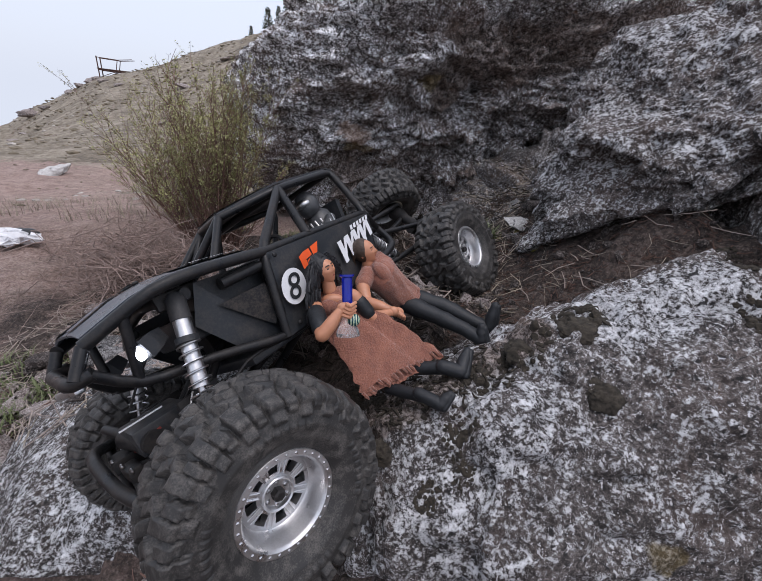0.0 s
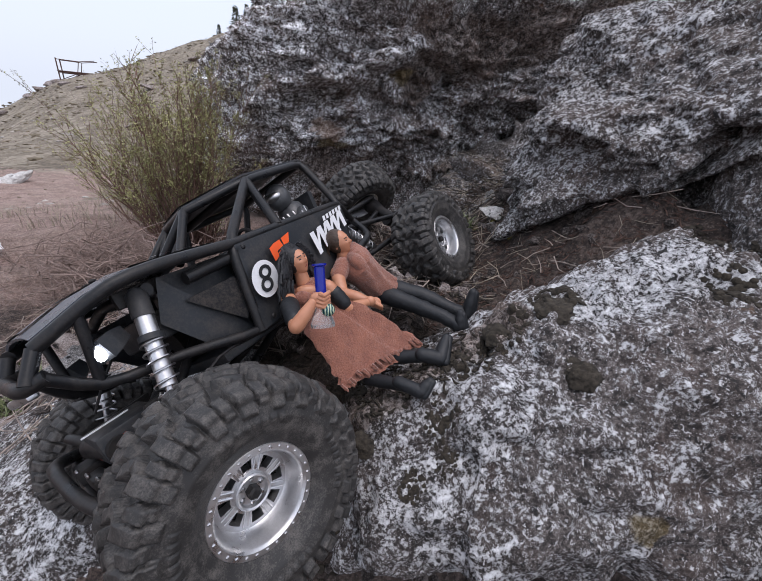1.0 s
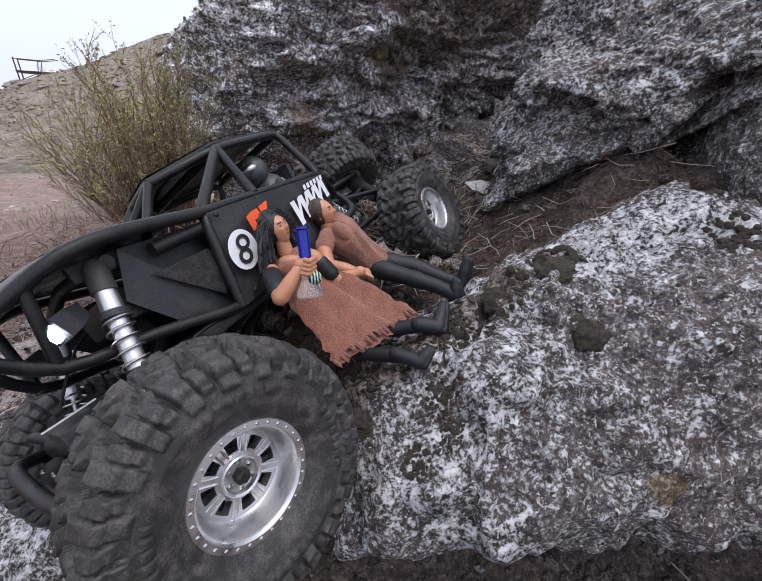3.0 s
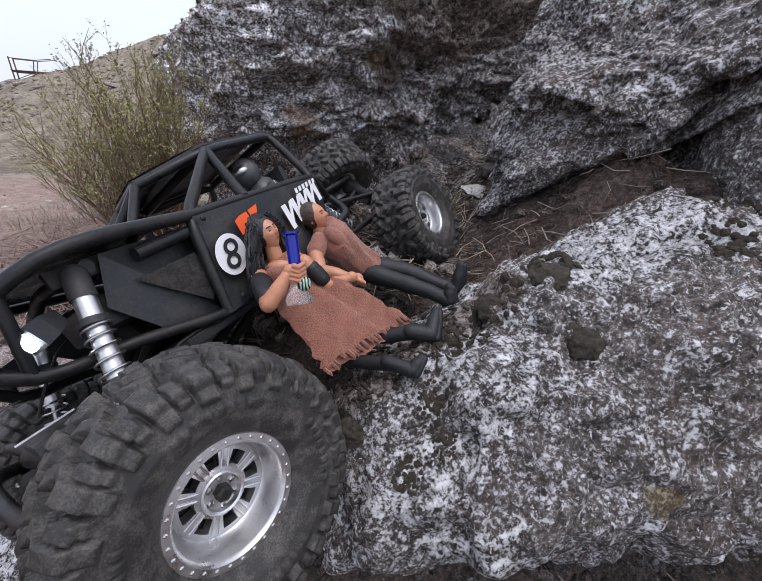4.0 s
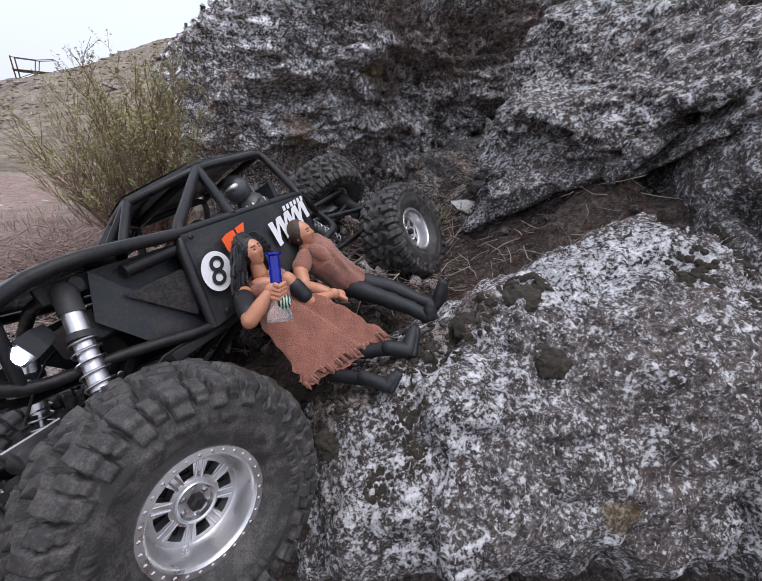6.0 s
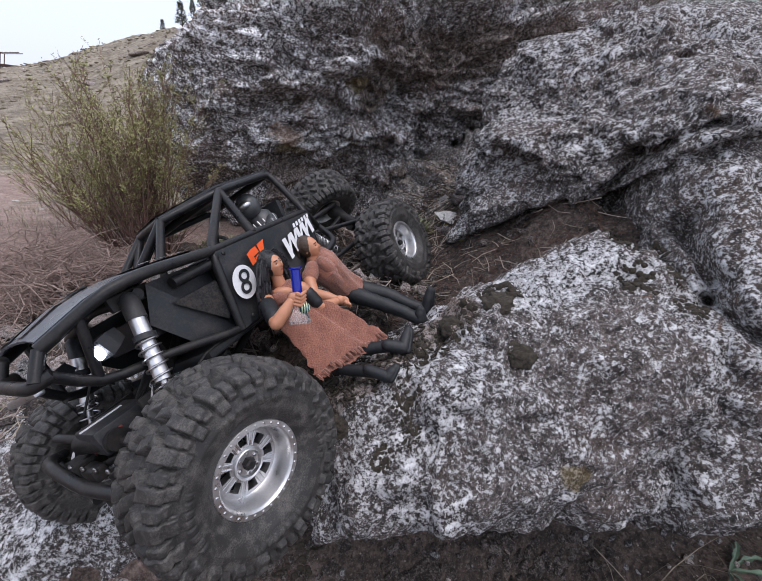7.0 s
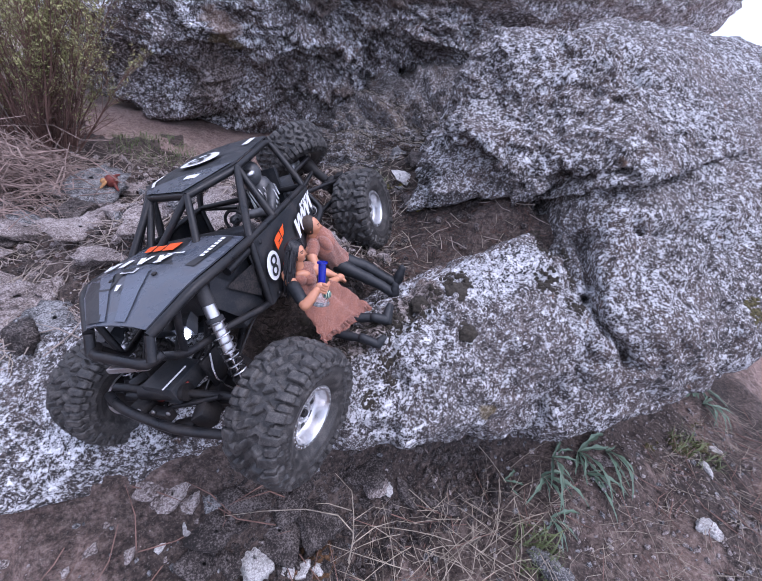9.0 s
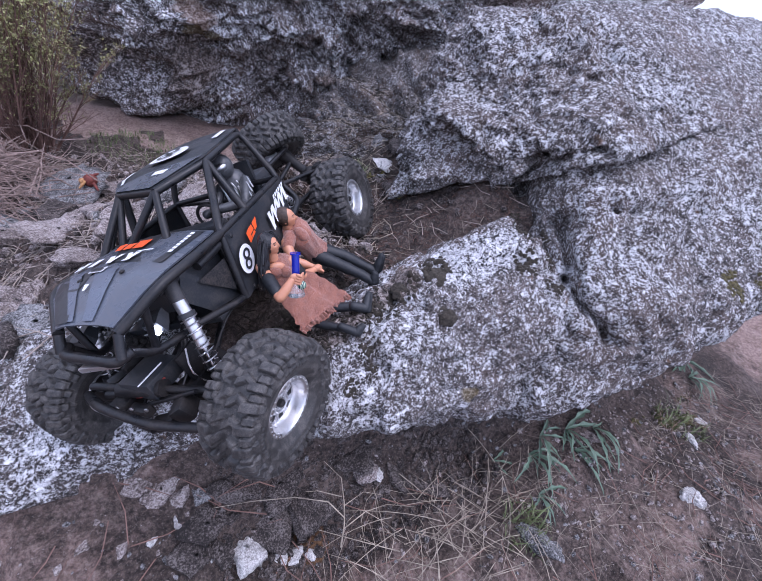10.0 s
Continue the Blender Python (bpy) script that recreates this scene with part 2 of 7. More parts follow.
# ---- boulders ----
def boulder(name, label, centre, planes, mat, rows=300, cols=420, sharp=12, rough=((6, 0.012), (22, 0.005), (70, 0.002)), cracks=(), seed=0, strata=0.0, pits=None, stains=(), focus=0.0, broken=(), whole=(8.0, 9.0), smooth_below=-9.0):
    """A rock round its centre: flattened by planes (normal, point), with softened edges, relief and cracks."""
    c = np.array(centre)
    th = (np.arange(rows) + 0.5) / rows * math.pi
    ph = np.arange(cols) / cols * 2 * math.pi
    th, ph = th + 0.5 * focus * np.sin(2 * th), ph + focus * np.sin(ph)
    T, H = np.meshgrid(th, ph, indexing="ij")
    d = np.stack([np.cos(T), np.sin(T) * np.cos(H), np.sin(T) * np.sin(H)], -1).reshape(-1, 3)
    s = 0
    for normal, point in planes:
        nrm = np.array(normal, float)
        nrm = nrm / np.linalg.norm(nrm)
        h = max(0.01, float(nrm @ (np.array(point) - c)))
        s = s + np.maximum(0, d @ nrm / h) ** sharp
    r = s ** (-1 / sharp)
    p = c + d * r[:, None]
    move = 0
    for k, (freq, amp) in enumerate(rough):
        move = move + amp * (fbm(p, freq, 3, seed + 11 * k) if k else ridged(p, freq, 3, seed) * 0.7)
    if strata:
        lay = p @ np.array([-0.12, 0.25, 0.96]) + 0.10 * fbm(p, 1.6, 3, seed + 71)
        saw = (lay * 6.5) % 1.0
        move = move + strata * (saw ** 2 - 0.4) * (0.4 + 0.6 * sstep(-0.2, 0.5, fbm(p, 2.0, 2, seed + 90))) * (0.25 + 0.75 * sstep(smooth_below, smooth_below + 0.35, p[:, 0]))
    for k, (freq, amp, steps) in enumerate(broken):
        v = steps * fbm(p * np.array([0.75, 0.75, 1.7]) + 0.15 / freq * fbm(p, 2.5 * freq, 2, seed + 400)[:, None], freq, 3, seed + 410 + 7 * k)
        move = move + amp * (np.floor(v) + sstep(0.70, 1.0, v - np.floor(v))) * sstep(whole[1], whole[0], p[:, 0]) * sstep(smooth_below, smooth_below + 0.35, p[:, 0])
    if pits:
        move = move - pits[1] * sstep(0.10, 0.45, fbm(p, pits[0], 3, seed + 200)) - 0.4 * pits[1] * sstep(0.15, 0.45, fbm(p, 2.6 * pits[0], 2, seed + 230))
    for a, b, width, depth in cracks:
        a, b = np.array(a), np.array(b)
        q = p + 0.010 * np.stack([fbm(p, 18, 2, 41), fbm(p, 18, 2, 47), fbm(p, 18, 2, 53)], 1)
        f = np.clip(((q - a) @ (b - a)) / ((b - a) @ (b - a)), 0, 1)
        dist = np.linalg.norm(q - a - f[:, None] * (b - a), axis=1)
        move = move - depth * np.exp(-(dist / width) ** 2)
    p = p + d * move[:, None]
    i = np.arange((rows - 1) * cols).reshape(rows - 1, cols)
    j = np.roll(i, -1, 1)
    quads = np.stack([i, i + cols, j + cols, j], -1).reshape(-1, 4)
    ob = new(name, grid_mesh(name, p, quads))
    ob.data.materials.append(mat)
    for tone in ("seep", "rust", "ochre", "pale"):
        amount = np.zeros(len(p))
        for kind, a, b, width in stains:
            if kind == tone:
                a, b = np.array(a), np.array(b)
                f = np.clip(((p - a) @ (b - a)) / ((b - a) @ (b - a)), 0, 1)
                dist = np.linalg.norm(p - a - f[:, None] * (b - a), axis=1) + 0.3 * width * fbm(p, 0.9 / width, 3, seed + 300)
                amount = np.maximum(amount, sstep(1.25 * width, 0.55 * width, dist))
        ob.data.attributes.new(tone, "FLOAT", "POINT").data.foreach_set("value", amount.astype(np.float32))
    return tagged(ob, label, "boulder")


# the gap under the upper boulder, closing to a crack
FOOT = [((0.400, 0.340, 0.462), (0.404, 0.300, 0.498), 0.011, 0.080), ((0.404, 0.300, 0.498), (0.412, 0.274, 0.522), 0.008, 0.06), ((0.412, 0.274, 0.522), (0.450, 0.256, 0.544), 0.005, 0.04)]
SPLIT = [((0.377, 0.276, 0.406), (0.358, 0.212, 0.402), 0.008, 0.045), ((0.358, 0.212, 0.402), (0.374, 0.161, 0.385), 0.0065, 0.035), ((0.374, 0.161, 0.385), (0.372, 0.116, 0.370), 0.006, 0.032), ((0.372, 0.116, 0.370), (0.411, 0.081, 0.351), 0.006, 0.028), ((0.411, 0.081, 0.351), (0.459, 0.058, 0.355), 0.005, 0.018)]

boulder("boulder", "low rounded granite boulder speckled with pale lichen", (0.25, 0.27, 0.22), [
    ((-0.256, -0.298, 0.92), (0.255, 0.20, 0.363)),
    ((-0.384, -0.617, 0.687), (0.127, 0.15, 0.292)),
    ((-0.137, -0.967, 0.216), (0.225, 0.125, 0.283)),
    ((-0.1, -0.75, -0.65), (0.228, 0.103, 0.222)),
    ((-0.47, 0.33, 0.82), (0.19, 0.25, 0.354)),
    ((-0.25, 0.80, 0.55), (0.25, 0.285, 0.370)),
    ((-0.95, -0.1, 0.2), (0.045, 0.17, 0.25)),
    ((0.9, -0.05, 0.45), (0.374, 0.18, 0.405)),
    ((0, 1, 0.2), (0.25, 0.48, 0.3)),
    ((0, 0, -1), (0.25, 0.3, 0.03)),
], GRANITE, rows=310, cols=430, sharp=20, seed=1, rough=((6, 0.012), (22, 0.008), (70, 0.0035)), pits=(22, 0.005), cracks=[((0.362, 0.285, 0.424), (0.379, 0.205, 0.410), 0.010, 0.040), ((0.379, 0.205, 0.410), (0.379, 0.160, 0.400), 0.008, 0.028), ((0.30, 0.225, 0.385), (0.335, 0.205, 0.388), 0.007, 0.014), ((0.10, 0.20, 0.30), (0.16, 0.235, 0.335), 0.008, 0.012)] + SPLIT,
    stains=[("seep", (0.04, 0.222, 0.280), (0.165, 0.246, 0.346), 0.027), ("pale", (0.25, 0.24, 0.375), (0.33, 0.24, 0.40), 0.04), ("rust", (0.17, 0.13, 0.26), (0.18, 0.13, 0.26), 0.010), ("ochre", (0.215, 0.115, 0.265), (0.225, 0.115, 0.265), 0.010)])

boulder("boulder", "upper granite boulder, cracked along its foot, crusted with lichen", (0.62, 0.48, 0.57), [
    ((-0.657, -0.219, 0.722), (0.461, 0.407, 0.625)),
    ((-0.868, -0.264, 0.421), (0.361, 0.431, 0.498)),
    ((-0.15, -0.43, 0.88), (0.57, 0.27, 0.592)),
    ((-0.17, 0.12, 0.97), (0.53, 0.46, 0.695)),
    ((0.02, 0.12, 0.98), (0.85, 0.46, 0.785)),
    ((-0.8, 0.6, 0.1), (0.33, 0.53, 0.5)),
    ((0.27, -0.47, -0.84), (0.388, 0.339, 0.452)),
    ((0.9, -0.2, 0.3), (1.60, 0.3, 0.5)),
    ((0.1, 1, 0.3), (0.6, 0.85, 0.5)),
], GRANITE_UPPER, rows=310, cols=430, sharp=16, seed=2, rough=((5, 0.012), (18, 0.008), (60, 0.005)), pits=(18, 0.010), broken=((9, 0.007, 3), (24, 0.004, 3)), whole=(0.36, 0.45), cracks=[((x, y, z), (x + 0.004, y, z + 0.002), w, depth) for x, y, z, w, depth in ((0.536, 0.292, 0.587, 0.011, 0.045), (0.589, 0.288, 0.601, 0.010, 0.040), (0.612, 0.328, 0.628, 0.009, 0.030), (0.481, 0.354, 0.623, 0.009, 0.030), (0.471, 0.391, 0.614, 0.010, 0.030), (0.391, 0.441, 0.550, 0.011, 0.035), (0.354, 0.416, 0.480, 0.009, 0.025))]
    + FOOT + [ ((0.587, 0.409, 0.677), (0.691, 0.408, 0.692), 0.004, 0.02), ((0.335, 0.47, 0.43), (0.36, 0.40, 0.50), 0.006, 0.016)])
boulder("boulder", "broad granite boulder under the crack, grey with lichen", (0.66, 0.32, 0.27), [
    ((-0.24, -0.535, 0.81), (0.471, 0.142, 0.450)),
    ((-0.20, -0.40, 0.89), (0.53, 0.235, 0.572)),
    ((-0.92, 0.34, 0.16), (0.392, 0.20, 0.43)),
    ((-0.55, -0.75, 0.35), (0.375, 0.12, 0.40)),
    ((-0.1, -0.95, 0.1), (0.45, 0.035, 0.3)),
    ((0.3, -0.6, -0.75), (0.47, 0.05, 0.27)),
    ((0.8, -0.5, 0.3), (1.25, 0.05, 0.45)),
    ((0, 1, 0.3), (0.6, 0.75, 0.3)),
    ((0, 0, -1), (0.6, 0.4, 0.0)),
], GRANITE_UPPER, rows=300, cols=410, sharp=16, seed=6, rough=((5, 0.012), (20, 0.006), (70, 0.0035)), pits=(18, 0.007), cracks=[((0.420, 0.254, 0.450), (0.380, 0.17, 0.403), 0.008, 0.030), ((0.380, 0.17, 0.405), (0.371, 0.131, 0.386), 0.006, 0.020), ((0.40, 0.245, 0.45), (0.46, 0.205, 0.475), 0.007, 0.035), ((0.46, 0.205, 0.475), (0.53, 0.185, 0.50), 0.005, 0.02), ((0.53, 0.185, 0.50), (0.66, 0.20, 0.53), 0.004, 0.014)] + FOOT + SPLIT)
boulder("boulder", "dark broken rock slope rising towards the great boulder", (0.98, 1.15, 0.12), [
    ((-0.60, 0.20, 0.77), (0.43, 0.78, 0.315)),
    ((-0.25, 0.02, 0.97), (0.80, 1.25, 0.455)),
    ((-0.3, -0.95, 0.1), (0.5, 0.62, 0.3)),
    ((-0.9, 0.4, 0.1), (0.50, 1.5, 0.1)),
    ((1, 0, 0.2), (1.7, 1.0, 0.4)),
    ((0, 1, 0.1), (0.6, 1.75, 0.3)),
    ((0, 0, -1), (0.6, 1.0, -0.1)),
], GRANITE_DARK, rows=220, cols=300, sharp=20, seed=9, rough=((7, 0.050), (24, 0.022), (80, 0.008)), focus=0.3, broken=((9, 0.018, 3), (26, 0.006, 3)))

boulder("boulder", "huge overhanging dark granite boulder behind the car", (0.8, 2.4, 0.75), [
    ((0.03, -0.95, -0.24), (0.10, 1.56, 0.55)),
    ((0.16, -0.94, -0.30), (0.75, 1.58, 0.80)),
    ((-0.55, -0.80, 0.22), (-0.43, 1.49, 0.46)),
    ((-0.62, -0.10, 0.78), (-0.27, 1.52, 0.69)),
    ((-0.10, -0.72, 0.68), (0.35, 1.46, 1.00)),
    ((-1, 0.12, 0.02), (-0.50, 1.5, 0.45)),
    ((-0.72, -0.20, -0.66), (-0.34, 1.52, 0.275)),
    ((-0.20, -0.62, -0.76), (0.0, 1.53, 0.275)),
    ((-0.30, -0.90, -0.30), (0.0, 1.72, 0.06)),
    ((0.8, -0.5, 0.2), (3.3, 1.3, 0.9)),
    ((0.05, 0.2, 1), (0.5, 2.0, 1.7)),
    ((0, 1, 0), (0.5, 3.5, 0.8)),
    ((1, 0.2, 0), (3.8, 1.8, 0.5)),
    ((0, 0, -1), (0.5, 2.3, -0.35)),
], GRANITE_BACK, rows=330, cols=470, sharp=26, seed=3, rough=((2.4, 0.045), (8, 0.030), (26, 0.016), (60, 0.007)), strata=0.034, pits=(9, 0.026), focus=0.55, broken=((4, 0.024, 3), (11, 0.012, 4), (30, 0.005, 3)), smooth_below=-0.30,
    cracks=[((0.08, 1.55, 0.45), (0.52, 1.6, 0.42), 0.050, -0.055), ((0.14, 1.55, 0.335), (0.60, 1.6, 0.30), 0.045, 0.09), ((0.55, 1.5, 0.95), (1.5, 1.4, 1.15), 0.07, -0.08), ((0.50, 1.5, 0.62), (1.6, 1.45, 0.80), 0.10, 0.16), ((0.30, 1.6, 0.26), (1.4, 1.6, 0.36), 0.075, 0.17), ((-0.10, 1.5, 0.66), (0.6, 1.45, 0.95), 0.018, 0.05), ((-0.34, 1.5, 0.36), (0.3, 1.5, 0.34), 0.014, 0.035), ((0.02, 1.5, 0.48), (0.45, 1.5, 0.52), 0.014, 0.045), ((0.22, 1.5, 0.62), (0.40, 1.5, 1.1), 0.016, 0.05), ((0.9, 1.5, 0.45), (1.3, 1.5, 0.62), 0.02, 0.05)],
    # Brown stain along the recesses, its dark tone holding the overhang's shade.
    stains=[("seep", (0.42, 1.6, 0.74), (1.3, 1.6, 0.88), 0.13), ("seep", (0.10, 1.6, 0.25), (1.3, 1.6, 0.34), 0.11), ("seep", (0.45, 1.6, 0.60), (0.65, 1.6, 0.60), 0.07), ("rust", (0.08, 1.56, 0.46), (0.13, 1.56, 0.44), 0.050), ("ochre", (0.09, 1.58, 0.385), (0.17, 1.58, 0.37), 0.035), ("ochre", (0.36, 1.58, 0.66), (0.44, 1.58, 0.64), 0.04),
            ("pale", (-0.46, 1.5, 0.40), (-0.20, 1.45, 0.70), 0.15), ("pale", (-0.3, 1.5, 0.42), (0.0, 1.5, 0.44), 0.10), ("pale", (0.18, 1.55, 0.43), (0.55, 1.6, 0.46), 0.06), ("pale", (-0.1, 1.5, 0.76), (0.3, 1.4, 1.0), 0.12)])

boulder("boulder", "flat pale granite slab under the front wheel", (-0.20, 0.27, 0.07), [
    ((-0.45, -0.30, 0.84), (-0.16, 0.21, 0.165)),
    ((-0.1, -0.95, 0.25), (-0.15, 0.220, 0.145)),
    ((-0.1, -0.7, -0.7), (-0.15, 0.222, 0.115)),
    ((-1, 0, 0.2), (-0.36, 0.3, 0.05)),
    ((1, 0, 0.3), (-0.04, 0.25, 0.15)),
    ((0, 1, 0.3), (-0.2, 0.42, 0.1)),
    ((0, 0, -1), (-0.2, 0.3, -0.03)),
], GRANITE_PALE, rows=180, cols=240, seed=4)

# ---- mesh helpers ----
def part(name, bm, mat, parent=None, label="", at=None, smooth=True):
    me = bpy.data.meshes.new(name)
    bmesh.ops.recalc_face_normals(bm, faces=bm.faces)
    if smooth:
        for f in bm.faces:
            f.smooth = True
    bm.to_mesh(me)
    bm.free()
    for m in (mat if isinstance(mat, (list, tuple)) else [mat]):
        me.materials.append(m)
    if smooth:
        me.set_sharp_from_angle(angle=radians(38))
    ob = new(name, me)
    if parent:
        ob.parent = parent
    if at is not None:
        ob.matrix_local = at
    return tagged(ob, label) if label else ob


def thing(name, at, label, category, group=""):
    ob = new(name)
    ob.empty_display_size = 0.02
    ob.matrix_world = at
    return tagged(ob, label, category, group)


def add_tube(bm, pts, r, sides=10, mat=0, cap=True):
    """A tube along points; r is one radius or one for each point."""
    pts = [Vector(p) for p in pts]
    rs = r if isinstance(r, (list, tuple)) else [r] * len(pts)
    ref, rings = None, []
    for i, p in enumerate(pts):
        d = (pts[min(i + 1, len(pts) - 1)] - pts[max(i - 1, 0)]).normalized()
        if ref is None:
            ref = d.orthogonal().normalized()
        ref = (ref - d * ref.dot(d)).normalized()
        up = d.cross(ref)
        rings.append([bm.verts.new(p + rs[i] * (math.cos(a) * ref + math.sin(a) * up)) for a in [2 * math.pi * k / sides for k in range(sides)]])
    for a, b in zip(rings, rings[1:]):
        for k in range(sides):
            bm.faces.new((a[k], a[(k + 1) % sides], b[(k + 1) % sides], b[k])).material_index = mat
    if cap:
        for ring in (rings[0][::-1], rings[-1]):
            bm.faces.new(ring).material_index = mat
    return bm


def tube(pts, r, sides=10, bend=0):
    """A tube, with its corners rounded by bend metres."""
    pts = [Vector(p) for p in pts]
    if bend:
        out = [pts[0]]
        for a, b, c in zip(pts, pts[1:], pts[2:]):
            u, v = (a - b), (c - b)
            k = min(bend, 0.45 * u.length, 0.45 * v.length)
            p, q = b + k * u.normalized(), b + k * v.normalized()
            out += [p, 0.25 * p + 0.5 * b + 0.25 * q, q]
        pts = out + [pts[-1]]
    return add_tube(bmesh.new(), pts, r, sides)


def add_box(bm, c, size, turn=None, mat=0, bevel=0.0):
    m = Matrix.Translation(c) @ (turn.to_4x4() if turn else Matrix()) @ Matrix.Diagonal((*size, 1))
    made = bmesh.ops.create_cube(bm, size=1, matrix=m)
    faces = {f for v in made["verts"] for f in v.link_faces}
    for f in faces:
        f.material_index = mat
    if bevel:
        edges = list({e for v in made["verts"] for e in v.link_edges})
        bmesh.ops.bevel(bm, geom=edges, offset=bevel, segments=2, affect="EDGES", profile=0.5)
    return bm


def box(c, size, turn=None, bevel=0.0):
    return add_box(bmesh.new(), c, size, turn, 0, bevel)


def add_ball(bm, c, r, scale=(1, 1, 1), turn=None, mat=0, u=14, v=10):
    m = Matrix.Translation(c) @ (turn.to_4x4() if turn else Matrix()) @ Matrix.Diagonal((*[r * s for s in scale], 1))
    made = bmesh.ops.create_uvsphere(bm, u_segments=u, v_segments=v, radius=1, matrix=m)
    for f in {f for w in made["verts"] for f in w.link_faces}:
        f.material_index = mat
    return bm


def revolve(profile, n=48, axis="Y"):
    """A body turned round the y axis from (radius, y) pairs."""
    bm = bmesh.new()
    rings = []
    for r, y in profile:
        rings.append([bm.verts.new((r * math.cos(a), y, r * math.sin(a))) for a in [2 * math.pi * k / n for k in range(n)]])
    for a, b in zip(rings, rings[1:]):
        for k in range(n):
            bm.faces.new((a[k], a[(k + 1) % n], b[(k + 1) % n], b[k]))
    return bm


def sheet(rows, thick=0.0016):
    """A panel through rows of points, with thickness."""
    bm = bmesh.new()
    vs = [[bm.verts.new(p) for p in row] for row in rows]
    for a, b in zip(vs, vs[1:]):
        for k in range(len(a) - 1):
            bm.faces.new((a[k], a[k + 1], b[k + 1], b[k]))
    bmesh.ops.recalc_face_normals(bm, faces=bm.faces)
    bmesh.ops.solidify(bm, geom=bm.faces[:], thickness=thick)
    return bm


def poly(points, thick=0.0016):
    """A flat panel through its corners."""
    bm = bmesh.new()
    bm.faces.new([bm.verts.new(p) for p in points])
    bmesh.ops.solidify(bm, geom=bm.faces[:], thickness=thick)
    return bm


# ---- more materials ----
def dusty(name, colour, rough, dust=0.25, dust_colour=(0.20, 0.16, 0.13), metal=0.0, scale=60):
    m, t, b = material(name, rough, metal)
    at = coords(t)
    patch = noise_tex(t, at, scale, 6, 0.65, 0.4)
    speck = noise_tex(t, at, scale * 9, 3, 0.7)
    if not metal:
        b.inputs["Specular IOR Level"].default_value = 0.32
    fac = ramp(t, mix(t, 0.4, patch, speck), (0.46, grey(0)), (0.66, grey(dust)))
    t.links.new(mix(t, fac, colour, dust_colour), b.inputs["Base Color"])
    t.links.new(ramp(t, patch, (0.35, grey(max(0.04, rough - 0.12))), (0.7, grey(min(1, rough + 0.2)))), b.inputs["Roughness"])
    bump(t, b, speck, 0.12, 0.0006)
    return m


TREAD_RUBBER = dusty("tread_rubber", (0.030, 0.029, 0.0285), 0.46, 0.62, (0.17, 0.155, 0.142), scale=120)
BLACK_TUBE = dusty("black_nylon", (0.009, 0.0095, 0.011), 0.38, 0.10)
BLACK_PANEL = dusty("black_panel", (0.021, 0.024, 0.028), 0.40, 0.16)
PANEL_GREY = dusty("grey_panel", (0.070, 0.080, 0.099), 0.26, 0.20)
DARK_PART = dusty("dark_part", (0.009, 0.009, 0.010), 0.5, 0.12)
SILVER = dusty("machined_aluminium", (0.62, 0.62, 0.63), 0.36, 0.22, (0.25, 0.22, 0.19), 1.0, 90)
STEEL = dusty("steel", (0.45, 0.45, 0.46), 0.3, 0.2, metal=1.0)
WHITE_DECAL = dusty("white_decal", (0.72, 0.73, 0.75), 0.4, 0.15)
SWOOSH = dusty("blue_grey_decal", (0.085, 0.100, 0.130), 0.28, 0.15)
ORANGE_DECAL = dusty("orange_decal", (0.80, 0.10, 0.015), 0.42, 0.12)
RED_DECAL = dusty("red_decal", (0.50, 0.03, 0.02), 0.42, 0.12)
lamp_m, lamp_t, lamp_b = material("led_lens", 0.2, 0, (1, 1, 1))
lamp_b.inputs["Emission Color"].default_value = (0.86, 0.92, 1.0, 1)
lamp_b.inputs["Emission Strength"].default_value = 16.0
LED = lamp_m

# ---- radio-controlled rock crawler ----
CAR = Matrix(((-0.5901, 0.6488, -0.4804, -0.0009), (-0.8051, -0.5171, 0.2904, 0.3546), (-0.0600, 0.5582, 0.8275, 0.3034), (0, 0, 0, 1)))
car = thing("model_car", CAR, "black radio-controlled rock crawler car with open roll cage", "model car")



